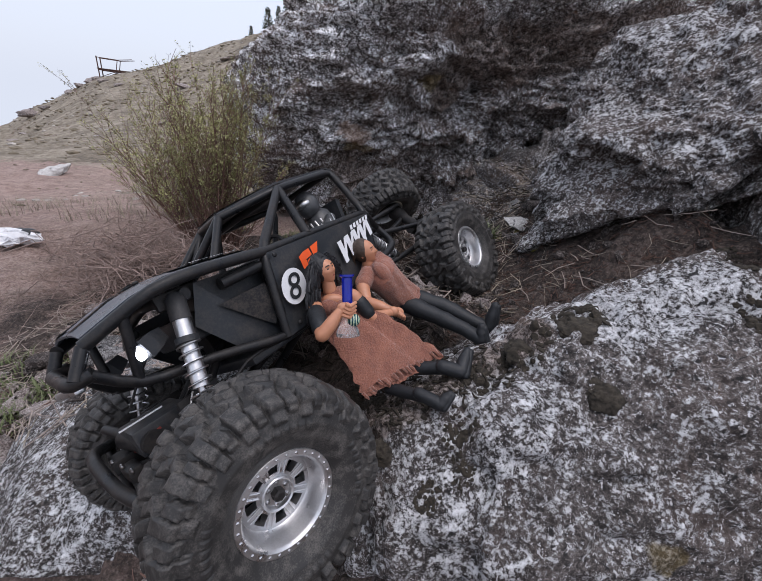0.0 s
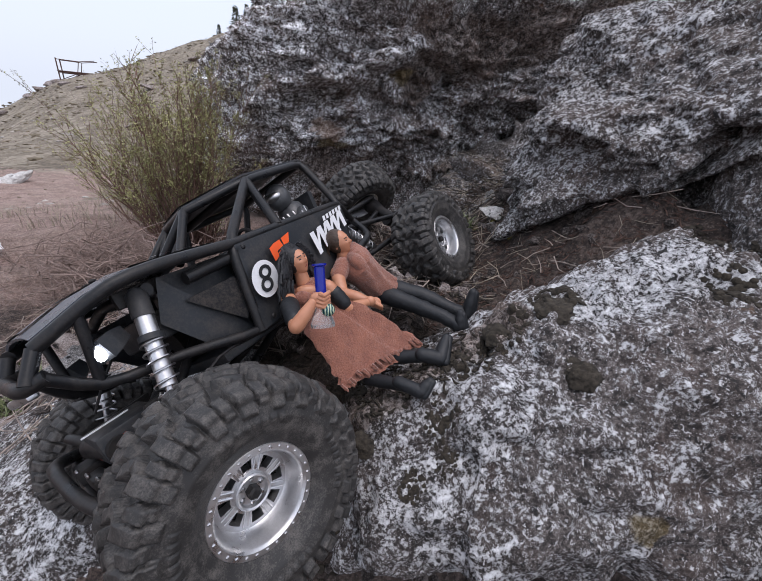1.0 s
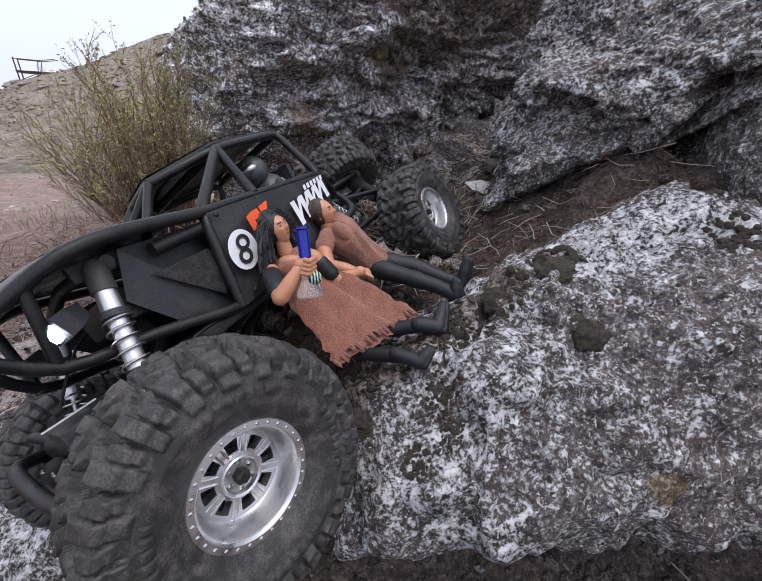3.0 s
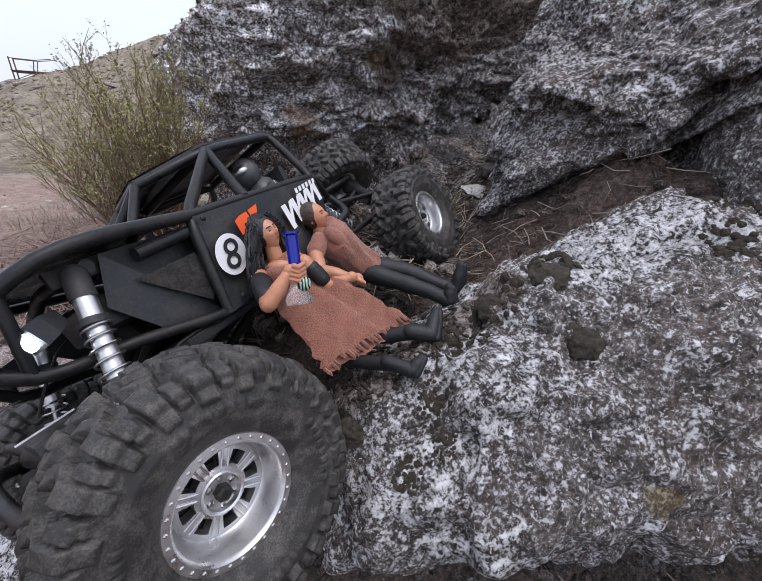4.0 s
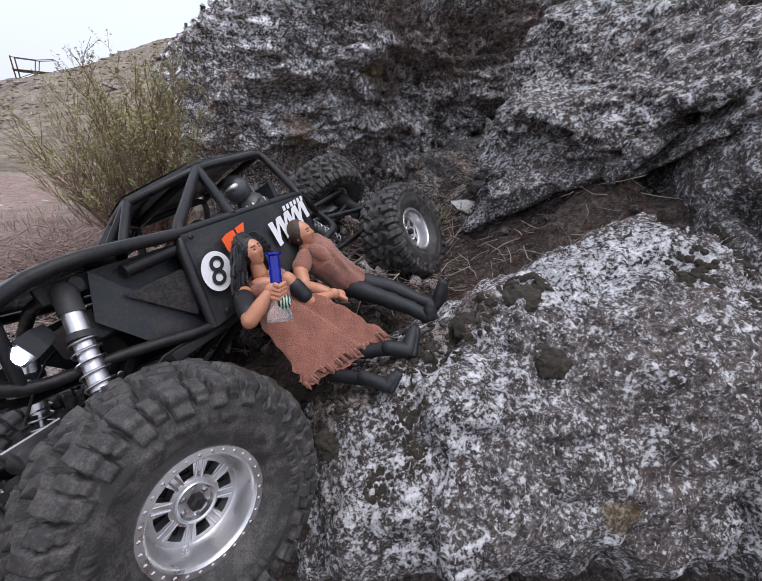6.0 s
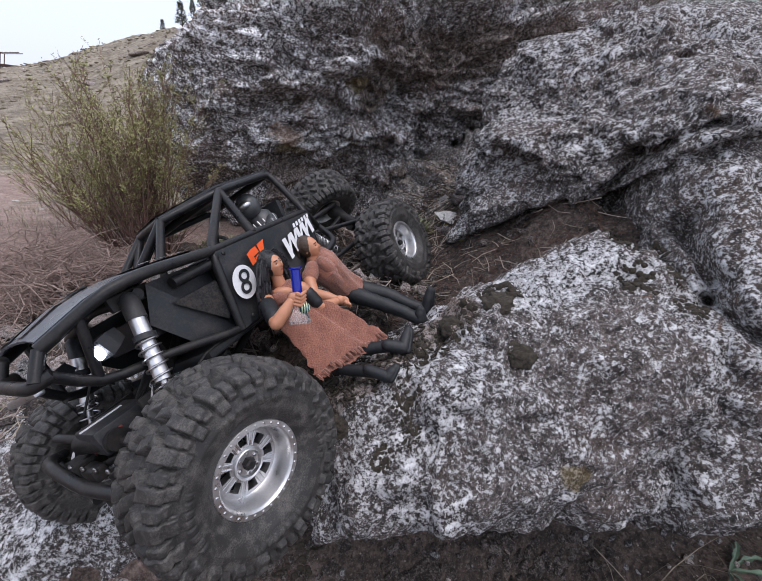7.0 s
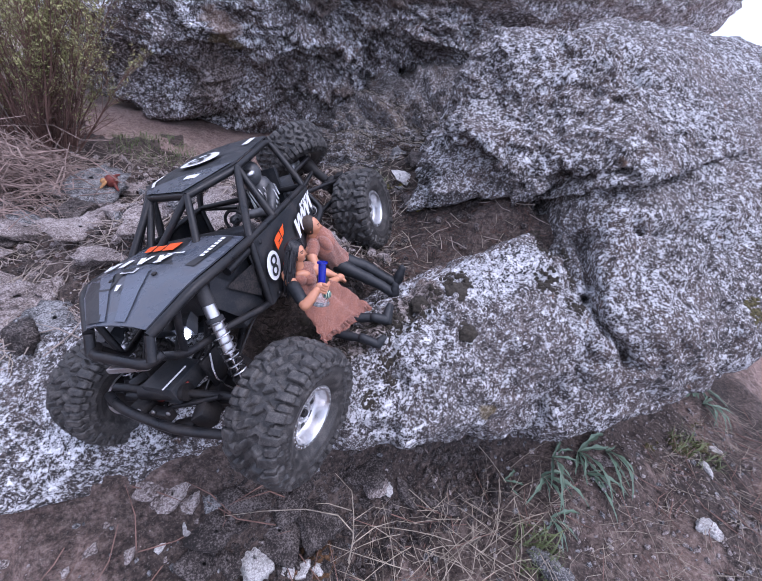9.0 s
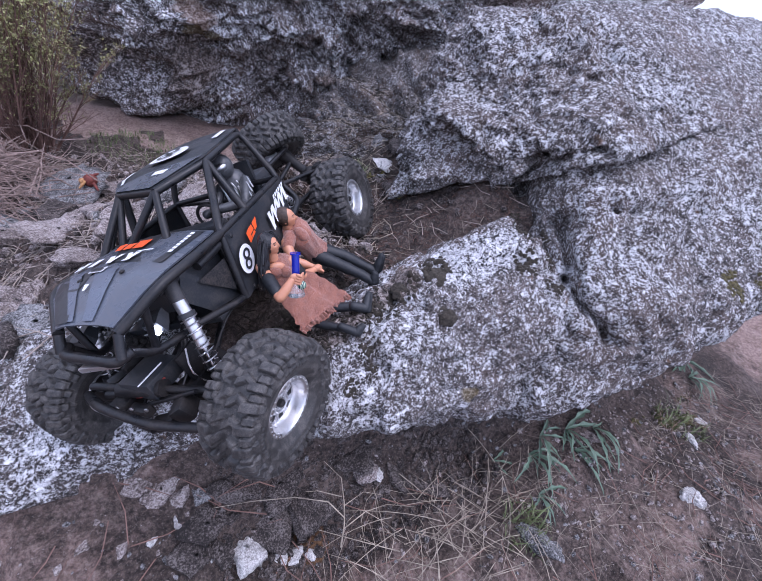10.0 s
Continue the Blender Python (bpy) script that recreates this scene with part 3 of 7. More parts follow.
def tyre_mesh():
    """A moulded tyre: staggered worn tread blocks, shoulder lugs and raised bars on the side wall."""
    prof = np.array([(0.0300, -0.020), (0.0330, -0.0225), (0.0400, -0.0270), (0.0480, -0.0290), (0.0550, -0.0275), (0.0605, -0.0240), (0.0630, -0.0180),
                     (0.0640, 0.0), (0.0630, 0.0180), (0.0605, 0.0240), (0.0550, 0.0275), (0.0480, 0.0290), (0.0400, 0.0270), (0.0330, 0.0225), (0.0300, 0.020)])
    arc = np.concatenate([[0], np.cumsum(np.linalg.norm(np.diff(prof, axis=0), axis=1))])
    m, n, lugs = 104, 616, 22
    v = np.linspace(0, arc[-1], m)
    r, y = np.interp(v, arc, prof[:, 0]), np.interp(v, arc, prof[:, 1])
    tr, ty = np.gradient(r), np.gradient(y)
    ln = np.hypot(tr, ty)
    nr, ny = ty / ln, -tr / ln
    U, V = np.meshgrid(np.arange(n) / n, np.arange(m), indexing="ij")
    R0, Y0 = r[V], y[V]
    warp = 0.05 * np.sin(2 * math.pi * U * 5) + 0.03 * np.sin(2 * math.pi * U * 13 + 2)
    turn = U * lugs + warp
    high = 0 * U
    for side in (-1, 1):
        ys = Y0 * side
        for a0, a1, y0, y1, skew, rise in ((0.0, 0.46, 0.0010, 0.0095, 0.38, 0.0058), (0.50, 0.86, 0.0070, 0.0160, -0.22, 0.0056), (0.02, 0.50, 0.0130, 0.0262, 0.12, 0.0060), (0.56, 0.94, 0.0175, 0.0275, 0.08, 0.0052)):
            f = (ys - y0) / (y1 - y0)
            u = (turn - (0.5 if side > 0 else 0) - skew * side * np.clip(f, 0, 1)) % 1.0
            mask = sstep(a0, a0 + 0.035, u) * sstep(a1, a1 - 0.035, u) * sstep(-0.02, 0.05, f) * sstep(1.02, 0.95, f) * (R0 > 0.059)
            high = np.maximum(high, rise * mask)
        for a0, a1, inner in ((0.02, 0.50, 0.0525), (0.56, 0.94, 0.0560)):
            u = (turn - (0.5 if side > 0 else 0) - 0.12 * side) % 1.0
            mask = sstep(a0, a0 + 0.035, u) * sstep(a1, a1 - 0.035, u) * sstep(inner, inner + 0.0008, R0) * (ys > 0.0200)
            high = np.maximum(high, 0.0034 * mask)
        bars = (np.sin(2 * math.pi * U * 60) > -0.5) * (np.sin(2 * math.pi * U * 4) > -0.2) * sstep(0.0448, 0.0455, R0) * sstep(0.0502, 0.0495, R0) * (ys > 0.02)
        high = np.maximum(high, 0.0007 * bars)
    p = np.stack([U.ravel() * 40, V.ravel() * 0.3, 0 * U.ravel()], 1)
    high = high + 0.0006 * fbm(p, 1.3, 3, 15).reshape(U.shape) * (high > 0.001)
    A = 2 * math.pi * U
    R1, Y1 = R0 + nr[V] * high, Y0 + ny[V] * high
    verts = np.stack([R1 * np.cos(A), Y1, R1 * np.sin(A)], -1).reshape(-1, 3)
    k = np.arange(n * m).reshape(n, m)
    a, b = k[:, :-1], np.roll(k, -1, 0)[:, :-1]
    return grid_mesh("tyre", verts, np.stack([a, a + 1, b + 1, b], -1).reshape(-1, 4))


TYRE = tyre_mesh()
TYRE.materials.append(TREAD_RUBBER)


def rim_mesh():
    bm = revolve([(0.0315, 0.0185), (0.0318, 0.0205), (0.0310, 0.0216), (0.0275, 0.0218), (0.0266, 0.0210), (0.0258, 0.0195), (0.0245, 0.0120), (0.0235, 0.0075), (0.0228, 0.0068)], 64)
    # face with eight windows
    radii = (0.0228, 0.0195, 0.0128, 0.0100)
    n = 64
    rings = [[bm.verts.new((r * math.cos(2 * math.pi * k / n), 0.0068 + (0.0012 if r < 0.02 else 0), r * math.sin(2 * math.pi * k / n))) for k in range(n)] for r in radii]
    deep = [[bm.verts.new((r * math.cos(2 * math.pi * k / n), 0.0020, r * math.sin(2 * math.pi * k / n))) for k in range(n)] for r in radii]
    for i, (a, b) in enumerate(zip(rings, rings[1:])):
        for k in range(n):
            q = (k + 1) % n
            hole = i == 1 and k % 8 in (2, 3, 4, 5)
            if not hole:
                bm.faces.new((a[k], a[q], b[q], b[k]))
            else:
                bm.faces.new((a[k], a[q], deep[i][q], deep[i][k]))
                bm.faces.new((b[k], b[q], deep[i + 1][q], deep[i + 1][k]))
                if k % 8 == 2:
                    bm.faces.new((a[k], b[k], deep[i + 1][k], deep[i][k]))
                if k % 8 == 5:
                    bm.faces.new((a[q], b[q], deep[i + 1][q], deep[i][q]))
    # ribs along each spoke
    for s in range(8):
        a = 2 * math.pi * (s * 8 + 0.0) / 64
        for off in (-0.0016, 0.0016):
            c, sn = math.cos(a), math.sin(a)
            p = [Vector((r * c - off * sn, 0.0084, r * sn + off * c)) for r in (0.0115, 0.0205)]
            add_tube(bm, p, 0.00055, 6)
    # raised hub ring
    prof = [(0.0104, 0.0075), (0.0106, 0.0105), (0.0098, 0.0112), (0.0088, 0.0106), (0.0080, 0.0082), (0.002, 0.0080)]
    rings = [[bm.verts.new((r * math.cos(2 * math.pi * k / 40), y, r * math.sin(2 * math.pi * k / 40))) for k in range(40)] for r, y in prof]
    for a, b in zip(rings, rings[1:]):
        for k in range(40):
            bm.faces.new((a[k], a[(k + 1) % 40], b[(k + 1) % 40], b[k]))
    # back half of the barrel
    back = [(0.0315, 0.0185), (0.0290, 0.0150), (0.0270, -0.0150), (0.0312, -0.0205), (0.0285, -0.0212), (0.0255, -0.0150), (0.0250, 0.0)]
    rings = [[bm.verts.new((r * math.cos(2 * math.pi * k / 48), y, r * math.sin(2 * math.pi * k / 48))) for k in range(48)] for r, y in back]
    for a, b in zip(rings, rings[1:]):
        for k in range(48):
            bm.faces.new((a[k], a[(k + 1) % 48], b[(k + 1) % 48], b[k]))
    return bm


def ring_bolts(count, r, y, size, sides=6):
    bm = bmesh.new()
    for k in range(count):
        a = 2 * math.pi * k / count
        c = Vector((r * math.cos(a), y, r * math.sin(a)))
        add_tube(bm, [c, c + Vector((0, 0.6 * size, 0)), c + Vector((0, size, 0))], [size, size, 0.55 * size], sides)
    return bm


def turn_to(left):
    """A rotation whose y axis is the given way, with x kept forward."""
    y = Vector(left).normalized()
    x = (Vector((1, 0, 0)) - y * y.x).normalized()
    return Matrix((x, y, x.cross(y))).transposed()


def wheel(place, outward, spin, size=1.0):
    """A wheel whose outer side faces outward."""
    at = Matrix.Translation(place) @ turn_to(outward).to_4x4() @ Matrix.Rotation(radians(spin), 4, "Y") @ Matrix.Scale(size, 4)
    hub = part("wheel", revolve([(0.0001, 0.0005), (0.0195, 0.0005), (0.0200, -0.0040), (0.0200, -0.0120), (0.0001, -0.0125)], 32), DARK_PART, car, "black hub drum", at)
    tyre = new("tyre", TYRE)
    tyre.parent = hub
    tagged(tyre, "dusty black rubber tyre with chunky tread")
    part("rim", rim_mesh(), SILVER, hub, "machined aluminium beadlock rim")
    part("ring_bolts", ring_bolts(30, 0.0292, 0.0214, 0.00095), SILVER, hub)
    part("lug_bolts", ring_bolts(6, 0.0066, 0.0080, 0.0016), STEEL, hub)
    part("axle_nut", add_tube(bmesh.new(), [(0, 0.007, 0), (0, 0.0125, 0), (0, 0.0135, 0)], [0.0042, 0.0040, 0.0026], 6), DARK_PART, hub, "dark hexagonal axle nut", smooth=False)
    return hub


FL, FR = Vector((0.1872, 0.1057, -0.0388)), Vector((0.1580, -0.1080, -0.0230))
RL, RR = Vector((-0.2050, 0.0845, -0.0220)), Vector((-0.2700, -0.0330, 0.0850))
front_way, rear_way = Vector((0.268, 0.931, -0.249)), Vector((0.122, 0.992, -0.013))
front_left = (FL - FR).normalized()
wheel(FL, front_way, 12, 0.86)
wheel(FR, -front_way, 33, 0.86)
wheel(RL, rear_way, 50, 0.96)
wheel(RR, Vector((-0.32, -0.36, 0.87)), 5, 0.88)

# axles
for a, b, nm in ((FL, FR, "front_axle"), (RL, RR, "rear_axle")):
    d = (b - a).normalized()
    bm = bmesh.new()
    add_tube(bm, [a + d * 0.030, a + d * 0.040, a + d * 0.060, b - d * 0.060, b - d * 0.040, b - d * 0.030], [0.012, 0.012, 0.0075, 0.0075, 0.012, 0.012], 14)
    mid = a.lerp(b, 0.42)
    add_ball(bm, mid, 0.0175, (0.9, 0.75, 1.0))
    for k in range(8):
        q = Vector((0.013 if nm == "front_axle" else -0.013, 0.010 * math.cos(0.785 * k), 0.011 * math.sin(0.785 * k)))
        add_ball(bm, mid + q, 0.0017, (1, 1, 1), None, 0, 6, 5)
    add_box(bm, mid + Vector((0, 0.016, 0.010)), (0.022, 0.012, 0.016), None, 0, 0.002)
    add_tube(bm, [mid, mid + Vector((-0.035 if nm == "front_axle" else 0.035, 0, 0.012))], [0.011, 0.007], 12)
    for e in (a + d * 0.030, b - d * 0.030):
        add_box(bm, e, (0.016, 0.010, 0.034), None, 0, 0.002)
    part(nm, bm, DARK_PART, car, "black axle housing with differential")
part("tie_rod", tube([FL + Vector((0.034, -0.034, 0.014)), FL.lerp(FR, 0.38) + Vector((0.048, 0, 0.020)), FL.lerp(FR, 0.60) + Vector((0.048, 0, 0.036)), FR + Vector((0.034, 0.034, 0.020))], 0.0040, 10, 0.015), BLACK_TUBE, car, "bent black steering link")
part("drag_link", tube([FL.lerp(FR, 0.45) + Vector((0.044, 0, 0.006)), FR + Vector((0.038, 0.036, 0.016))], 0.0036), BLACK_TUBE, car)
part("servo", box(FL.lerp(FR, 0.48) + Vector((0.010, 0, 0.034)), (0.036, 0.036, 0.018), turn_to(front_left), 0.0015), BLACK_PANEL, car, "black steering servo box")
part("servo_edge", box(FL.lerp(FR, 0.44) + Vector((0.020, 0.008, 0.0475)), (0.026, 0.0009, 0.0009), turn_to(front_left)), WHITE_DECAL, car)
part("servo_horn", box(FL.lerp(FR, 0.52) + Vector((0.034, 0, 0.016)), (0.010, 0.022, 0.010), turn_to(front_left), 0.002), DARK_PART, car)
for side in (0.36, 0.66):
    p = FL.lerp(FR, side)
    part("lower_link", tube([p + Vector((-0.004, 0, -0.004)), Vector((0.02, p.y * 0.35 - 0.015, 0.002))], 0.0038), BLACK_TUBE, car)
for side in (0.3, 0.7):
    p = RL.lerp(RR, side)
    part("lower_link", tube([p, Vector((-0.04, p.y * 0.4 - 0.02, 0.004))], 0.0038), BLACK_TUBE, car)
    part("upper_link", tube([p + Vector((0.0, 0, 0.022)), Vector((-0.07, p.y * 0.5 - 0.015, 0.060))], 0.0034), BLACK_TUBE, car)


def shock(top, foot, name="shock"):
    """A coil-over: cap, machined body, shaft and spring."""
    top, foot = Vector(top), Vector(foot)
    d = foot - top
    body = part(name, add_tube(bmesh.new(), [top + d * 0.18, top + d * 0.30, top + d * 0.30, top + d * 0.66], [0.0053, 0.0053, 0.0049, 0.0049], 20), SILVER, car, "silver coil-over shock absorber")
    cap = bmesh.new()
    add_tube(cap, [top - d * 0.02, top + d * 0.02, top + d * 0.18], [0.0036, 0.0061, 0.0061], 18)
    add_tube(cap, [top + d * 0.30, top + d * 0.305, top + d * 0.345, top + d * 0.35], [0.0058, 0.0070, 0.0070, 0.0058], 18)
    part("cap", cap, BLACK_PANEL, body, "black knurled cap and collar")
    part("shaft", add_tube(bmesh.new(), [top + d * 0.62, foot], 0.0022, 10), STEEL, body)
    side = d.normalized().orthogonal().normalized()
    up = d.normalized().cross(side)
    turns, pts = 8.5, []
    for k in range(170):
        f = k / 169
        along = 0.34 + 0.60 * f ** 1.15
        a = 2 * math.pi * turns * f
        pts.append(top + d * along + 0.0067 * (math.cos(a) * side + math.sin(a) * up))
    part("spring", add_tube(bmesh.new(), pts, 0.0007, 6), STEEL, body, "thin steel coil spring")
    part("perch", add_tube(bmesh.new(), [top + d * 0.93, top + d * 0.97, foot], [0.0068, 0.0068, 0.0034], 14), DARK_PART, body)


shock((0.1560, 0.0580, 0.0750), (0.1815, 0.0680, -0.0100))
shock((0.1480, -0.0500, 0.0700), (0.1740, -0.0640, -0.0060))
shock((-0.080, 0.0300, 0.0700), (-0.150, 0.0250, 0.0100))

# roll cage: points of the frame
P = {
    "nose_l": (0.2070, 0.0480, 0.0700), "nose_r": (0.2040, -0.0100, 0.0760),
    "bump_l": (0.2180, 0.0480, 0.0550), "bump_r": (0.2115, -0.0110, 0.0640),
    "hood_l": (0.1710, 0.0700, 0.0830), "hood_r": (0.1610, -0.0530, 0.0890),
    "bolt_l": (0.1470, 0.0750, 0.0830), "bolt_r": (0.1380, -0.0650, 0.0880),
    "belt_l": (0.0890, 0.0710, 0.0790), "belt_r": (0.0760, -0.0830, 0.0800),
    "beltb_l": (-0.0600, 0.0680, 0.0780), "beltb_r": (-0.0640, -0.0950, 0.0800),
    "roof_l": (0.0140, 0.0420, 0.1300), "roof_r": (0.0080, -0.0820, 0.1300),
    "roofb_l": (-0.0790, 0.0360, 0.1370), "roofb_r": (-0.0840, -0.0740, 0.1370),
    "brow_l": (0.0640, 0.0110, 0.1255), "brow_r": (0.0480, -0.0470, 0.1290),
    "foot_l": (0.1010, 0.0240, 0.0850), "foot_m": (0.0990, -0.0290, 0.0850), "foot_r": (0.1000, -0.0630, 0.0840), "foot_b": (0.0820, -0.0500, 0.0860),
    "low_l": (0.1010, 0.0670, 0.0140), "low_r": (0.0900, -0.0880, 0.0150),
    "lowb_l": (-0.0450, 0.0640, 0.0220), "lowb_r": (-0.0480, -0.0850, 0.0220),
    "tail_l": (-0.1050, 0.0450, 0.0560), "tail_r": (-0.1100, -0.0620, 0.0560),
    "chin_l": (0.1920, 0.0440, 0.0360), "chin_r": (0.1840, -0.0300, 0.0330),
}
P = {k: Vector(v) for k, v in P.items()}
R = 0.0039
for s in ("l", "r"):
    part("hood_tube", tube([P["belt_" + s], P["bolt_" + s], P["hood_" + s], P["nose_" + s]], R, 12, 0.02), BLACK_TUBE, car, "black side tube of the bonnet")
    part("main_hoop", tube([P["low_" + s], P["belt_" + s], P["roof_" + s]], R, 12, 0.012), BLACK_TUBE, car)
    part("roof_tube", tube([P["brow_" + s], P["roof_" + s], P["roofb_" + s], P["beltb_" + s], P["lowb_" + s]], R, 12, 0.012), BLACK_TUBE, car)
    part("diagonal_tube", tube([P["roof_" + s], P["belt_" + s].lerp(P["beltb_" + s], 0.36)], 0.0042, 12), BLACK_TUBE, car)
    part("belt_tube", tube([P["belt_" + s], P["beltb_" + s], P["tail_" + s]], 0.0034, 10, 0.01), BLACK_TUBE, car)
    part("sill_tube", tube([P["lowb_" + s], P["low_" + s], P["low_" + s].lerp(P["chin_" + s], 0.55) + Vector((0, 0, 0.003)), P["chin_" + s], P["bump_" + s] + Vector((-0.006, 0.002 if s == "l" else -0.002, 0))], 0.0034, 12, 0.016), BLACK_TUBE, car)
    part("nose_strut", tube([P["hood_" + s].lerp(P["nose_" + s], 0.45), P["chin_" + s]], 0.0030, 10), BLACK_TUBE, car)
    part("nose_post", tube([P["nose_" + s], P["bump_" + s]], 0.0036, 10), BLACK_TUBE, car)
    part("tail_tube", tube([P["tail_" + s], P["lowb_" + s] + Vector((-0.05, 0, 0.01)), P["lowb_" + s]], 0.0040, 10, 0.01), BLACK_TUBE, car)
part("bumper", tube([P["bump_l"] + Vector((-0.008, 0.003, 0)), P["bump_l"] + Vector((0.002, -0.004, -0.001)), P["bump_r"] + Vector((0.002, 0.004, -0.001)), P["bump_r"] + Vector((-0.008, -0.003, 0))], 0.0040, 12, 0.008), BLACK_TUBE, car, "tubular black front bumper")
part("light_bar", box(P["bump_l"].lerp(P["bump_r"], 0.45) + Vector((0.0015, 0, -0.0085)), (0.006, 0.040, 0.0050), None, 0.0015), SILVER, car, "slim bright light bar under the bumper")
for a, b, r in (("brow_l", "brow_r", R), ("roof_l", "roof_r", R), ("roofb_l", "roofb_r", R), ("tail_l", "tail_r", R), ("beltb_l", "beltb_r", 0.0036)):
    part("cross_tube", tube([P[a], P[b]], r, 12), BLACK_TUBE, car)
for a, b in (("brow_l", "foot_l"), ("brow_l", "foot_m"), ("brow_r", "foot_r"), ("brow_r", "foot_b")):
    part("windscreen_post", tube([P[a], P[b]], 0.0036, 10), BLACK_TUBE, car)

# body panels
hood_rows = []
for f in (0.0, 0.35, 0.65, 0.82, 1.0):
    l = P["belt_l"].lerp(P["bolt_l"], f / 0.5) if f < 0.5 else (P["bolt_l"].lerp(P["hood_l"], (f - 0.5) / 0.25) if f < 0.75 else P["hood_l"].lerp(P["nose_l"], (f - 0.75) / 0.25 * 0.98))
    r = P["belt_r"].lerp(P["bolt_r"], f / 0.5) if f < 0.5 else (P["bolt_r"].lerp(P["hood_r"], (f - 0.5) / 0.25) if f < 0.75 else P["hood_r"].lerp(P["nose_r"], (f - 0.75) / 0.25 * 0.98))
    row = []
    for k in range(7):
        g = k / 6
        crown = 0.007 * math.sin(math.pi * g) ** 0.5 * (1 - 0.5 * f)
        row.append(l.lerp(r, 0.03 + 0.94 * g) + Vector((0, 0, 0.0045 + crown)))
    hood_rows.append(row)
hood = part("bonnet", sheet(hood_rows), PANEL_GREY, car, "dark grey and black bonnet with decals")


def on_hood(f, g, lift=0.0012):
    """A place on the bonnet: f from its rear to its nose, g from its left to its right."""
    fs = (0.0, 0.35, 0.65, 0.82, 1.0)
    i = max(k for k in range(4) if fs[k] <= f)
    u = (f - fs[i]) / (fs[i + 1] - fs[i])
    k = min(5, int(g * 6))
    v = g * 6 - k
    a = hood_rows[i][k].lerp(hood_rows[i][k + 1], v)
    b = hood_rows[i + 1][k].lerp(hood_rows[i + 1][k + 1], v)
    return a.lerp(b, u) + Vector((0, 0, lift))


def strip(place, corners, lift=0.0012, steps=4):
    """A decal over four corners (f, g) of a surface."""
    (a, b, c, d) = corners
    bm = bmesh.new()
    vs = []
    for i in range(steps + 1):
        s = i / steps
        row = []
        for j in range(steps + 1):
            t = j / steps
            p = [(1 - s) * ((1 - t) * a[k] + t * b[k]) + s * ((1 - t) * d[k] + t * c[k]) for k in (0, 1)]
            row.append(bm.verts.new(place(p[0], p[1], lift)))
        vs.append(row)
    for r0, r1 in zip(vs, vs[1:]):
        for j in range(steps):
            bm.faces.new((r0[j], r0[j + 1], r1[j + 1], r1[j]))
    return bm


def decal(name, place, quads, mat, parent, label=""):
    bm = bmesh.new()
    for q in quads:
        one = strip(place, q, 0.0012, 2)
        me = bpy.data.meshes.new("tmp")
        one.to_mesh(me)
        one.free()
        bm.from_mesh(me)
        bpy.data.meshes.remove(me)
    return part(name, bm, mat, parent, label)


decal("black_stripe", on_hood, [((0.02, 0.05), (0.02, 0.95), (0.40, 0.93), (0.55, 0.08))], BLACK_PANEL, hood)
decal("black_edge", on_hood, [((0.60, 0.62), (0.60, 0.97), (0.99, 0.97), (0.99, 0.72))], BLACK_PANEL, hood)


def on_hood_up(f, g, lift):
    return on_hood(f, g, lift + 0.0010)


decal("orange_mark", on_hood_up, [((0.13, 0.40), (0.12, 0.52), (0.27, 0.50), (0.28, 0.40)), ((0.15, 0.53), (0.14, 0.62), (0.26, 0.60), (0.26, 0.52)), ((0.11, 0.64), (0.11, 0.73), (0.25, 0.68), (0.25, 0.62))], ORANGE_DECAL, hood, "orange decal patch")
for k, (f, g, w, kink) in enumerate(((0.37, 0.34, 0.05, 0.05), (0.36, 0.42, 0.04, -0.05), (0.36, 0.49, 0.04, 0.05), (0.37, 0.57, 0.05, -0.04), (0.38, 0.67, 0.06, 0.03), (0.40, 0.78, 0.05, 0.04), (0.41, 0.87, 0.05, -0.03))):
    decal("white_mark", on_hood_up, [((f, g), (f, g + w), (f + 0.13, g + w + kink), (f + 0.13, g + kink))], WHITE_DECAL, hood)
decal("white_mark", on_hood_up, [((0.335, 0.26), (0.345, 0.40), (0.36, 0.40), (0.355, 0.26))], WHITE_DECAL, hood)
for k in range(7):
    decal("small_mark", on_hood_up, [((0.08 + 0.05 * k, 0.085), (0.08 + 0.05 * k, 0.112), (0.115 + 0.05 * k, 0.112), (0.115 + 0.05 * k, 0.085))], WHITE_DECAL, hood)
decal("badge", on_hood_up, [((0.57, 0.50), (0.57, 0.64), (0.645, 0.64), (0.645, 0.50))], WHITE_DECAL, hood, "small white framed badge")
decal("badge_field", lambda f, g, lift: on_hood(f, g, lift + 0.0018), [((0.582, 0.515), (0.582, 0.625), (0.633, 0.625), (0.633, 0.515))], BLACK_PANEL, hood)
decal("small_mark", on_hood_up, [((0.76, 0.55), (0.76, 0.60), (0.82, 0.59), (0.82, 0.56))], WHITE_DECAL, hood)
for a, b_ in ((0.30, 0.46), (0.62, 0.72)):
    part("grey_swoosh", strip(on_hood, ((0.58, a + 0.10), (0.58, b_ + 0.14), (0.985, b_), (0.985, a)), 0.0011, 12), SWOOSH, hood)
for f, g in ((0.66, 0.32), (0.70, 0.70)):
    part("screw", add_ball(bmesh.new(), on_hood(f, g, 0.001), 0.0022, (1, 1, 0.6)), DARK_PART, hood)

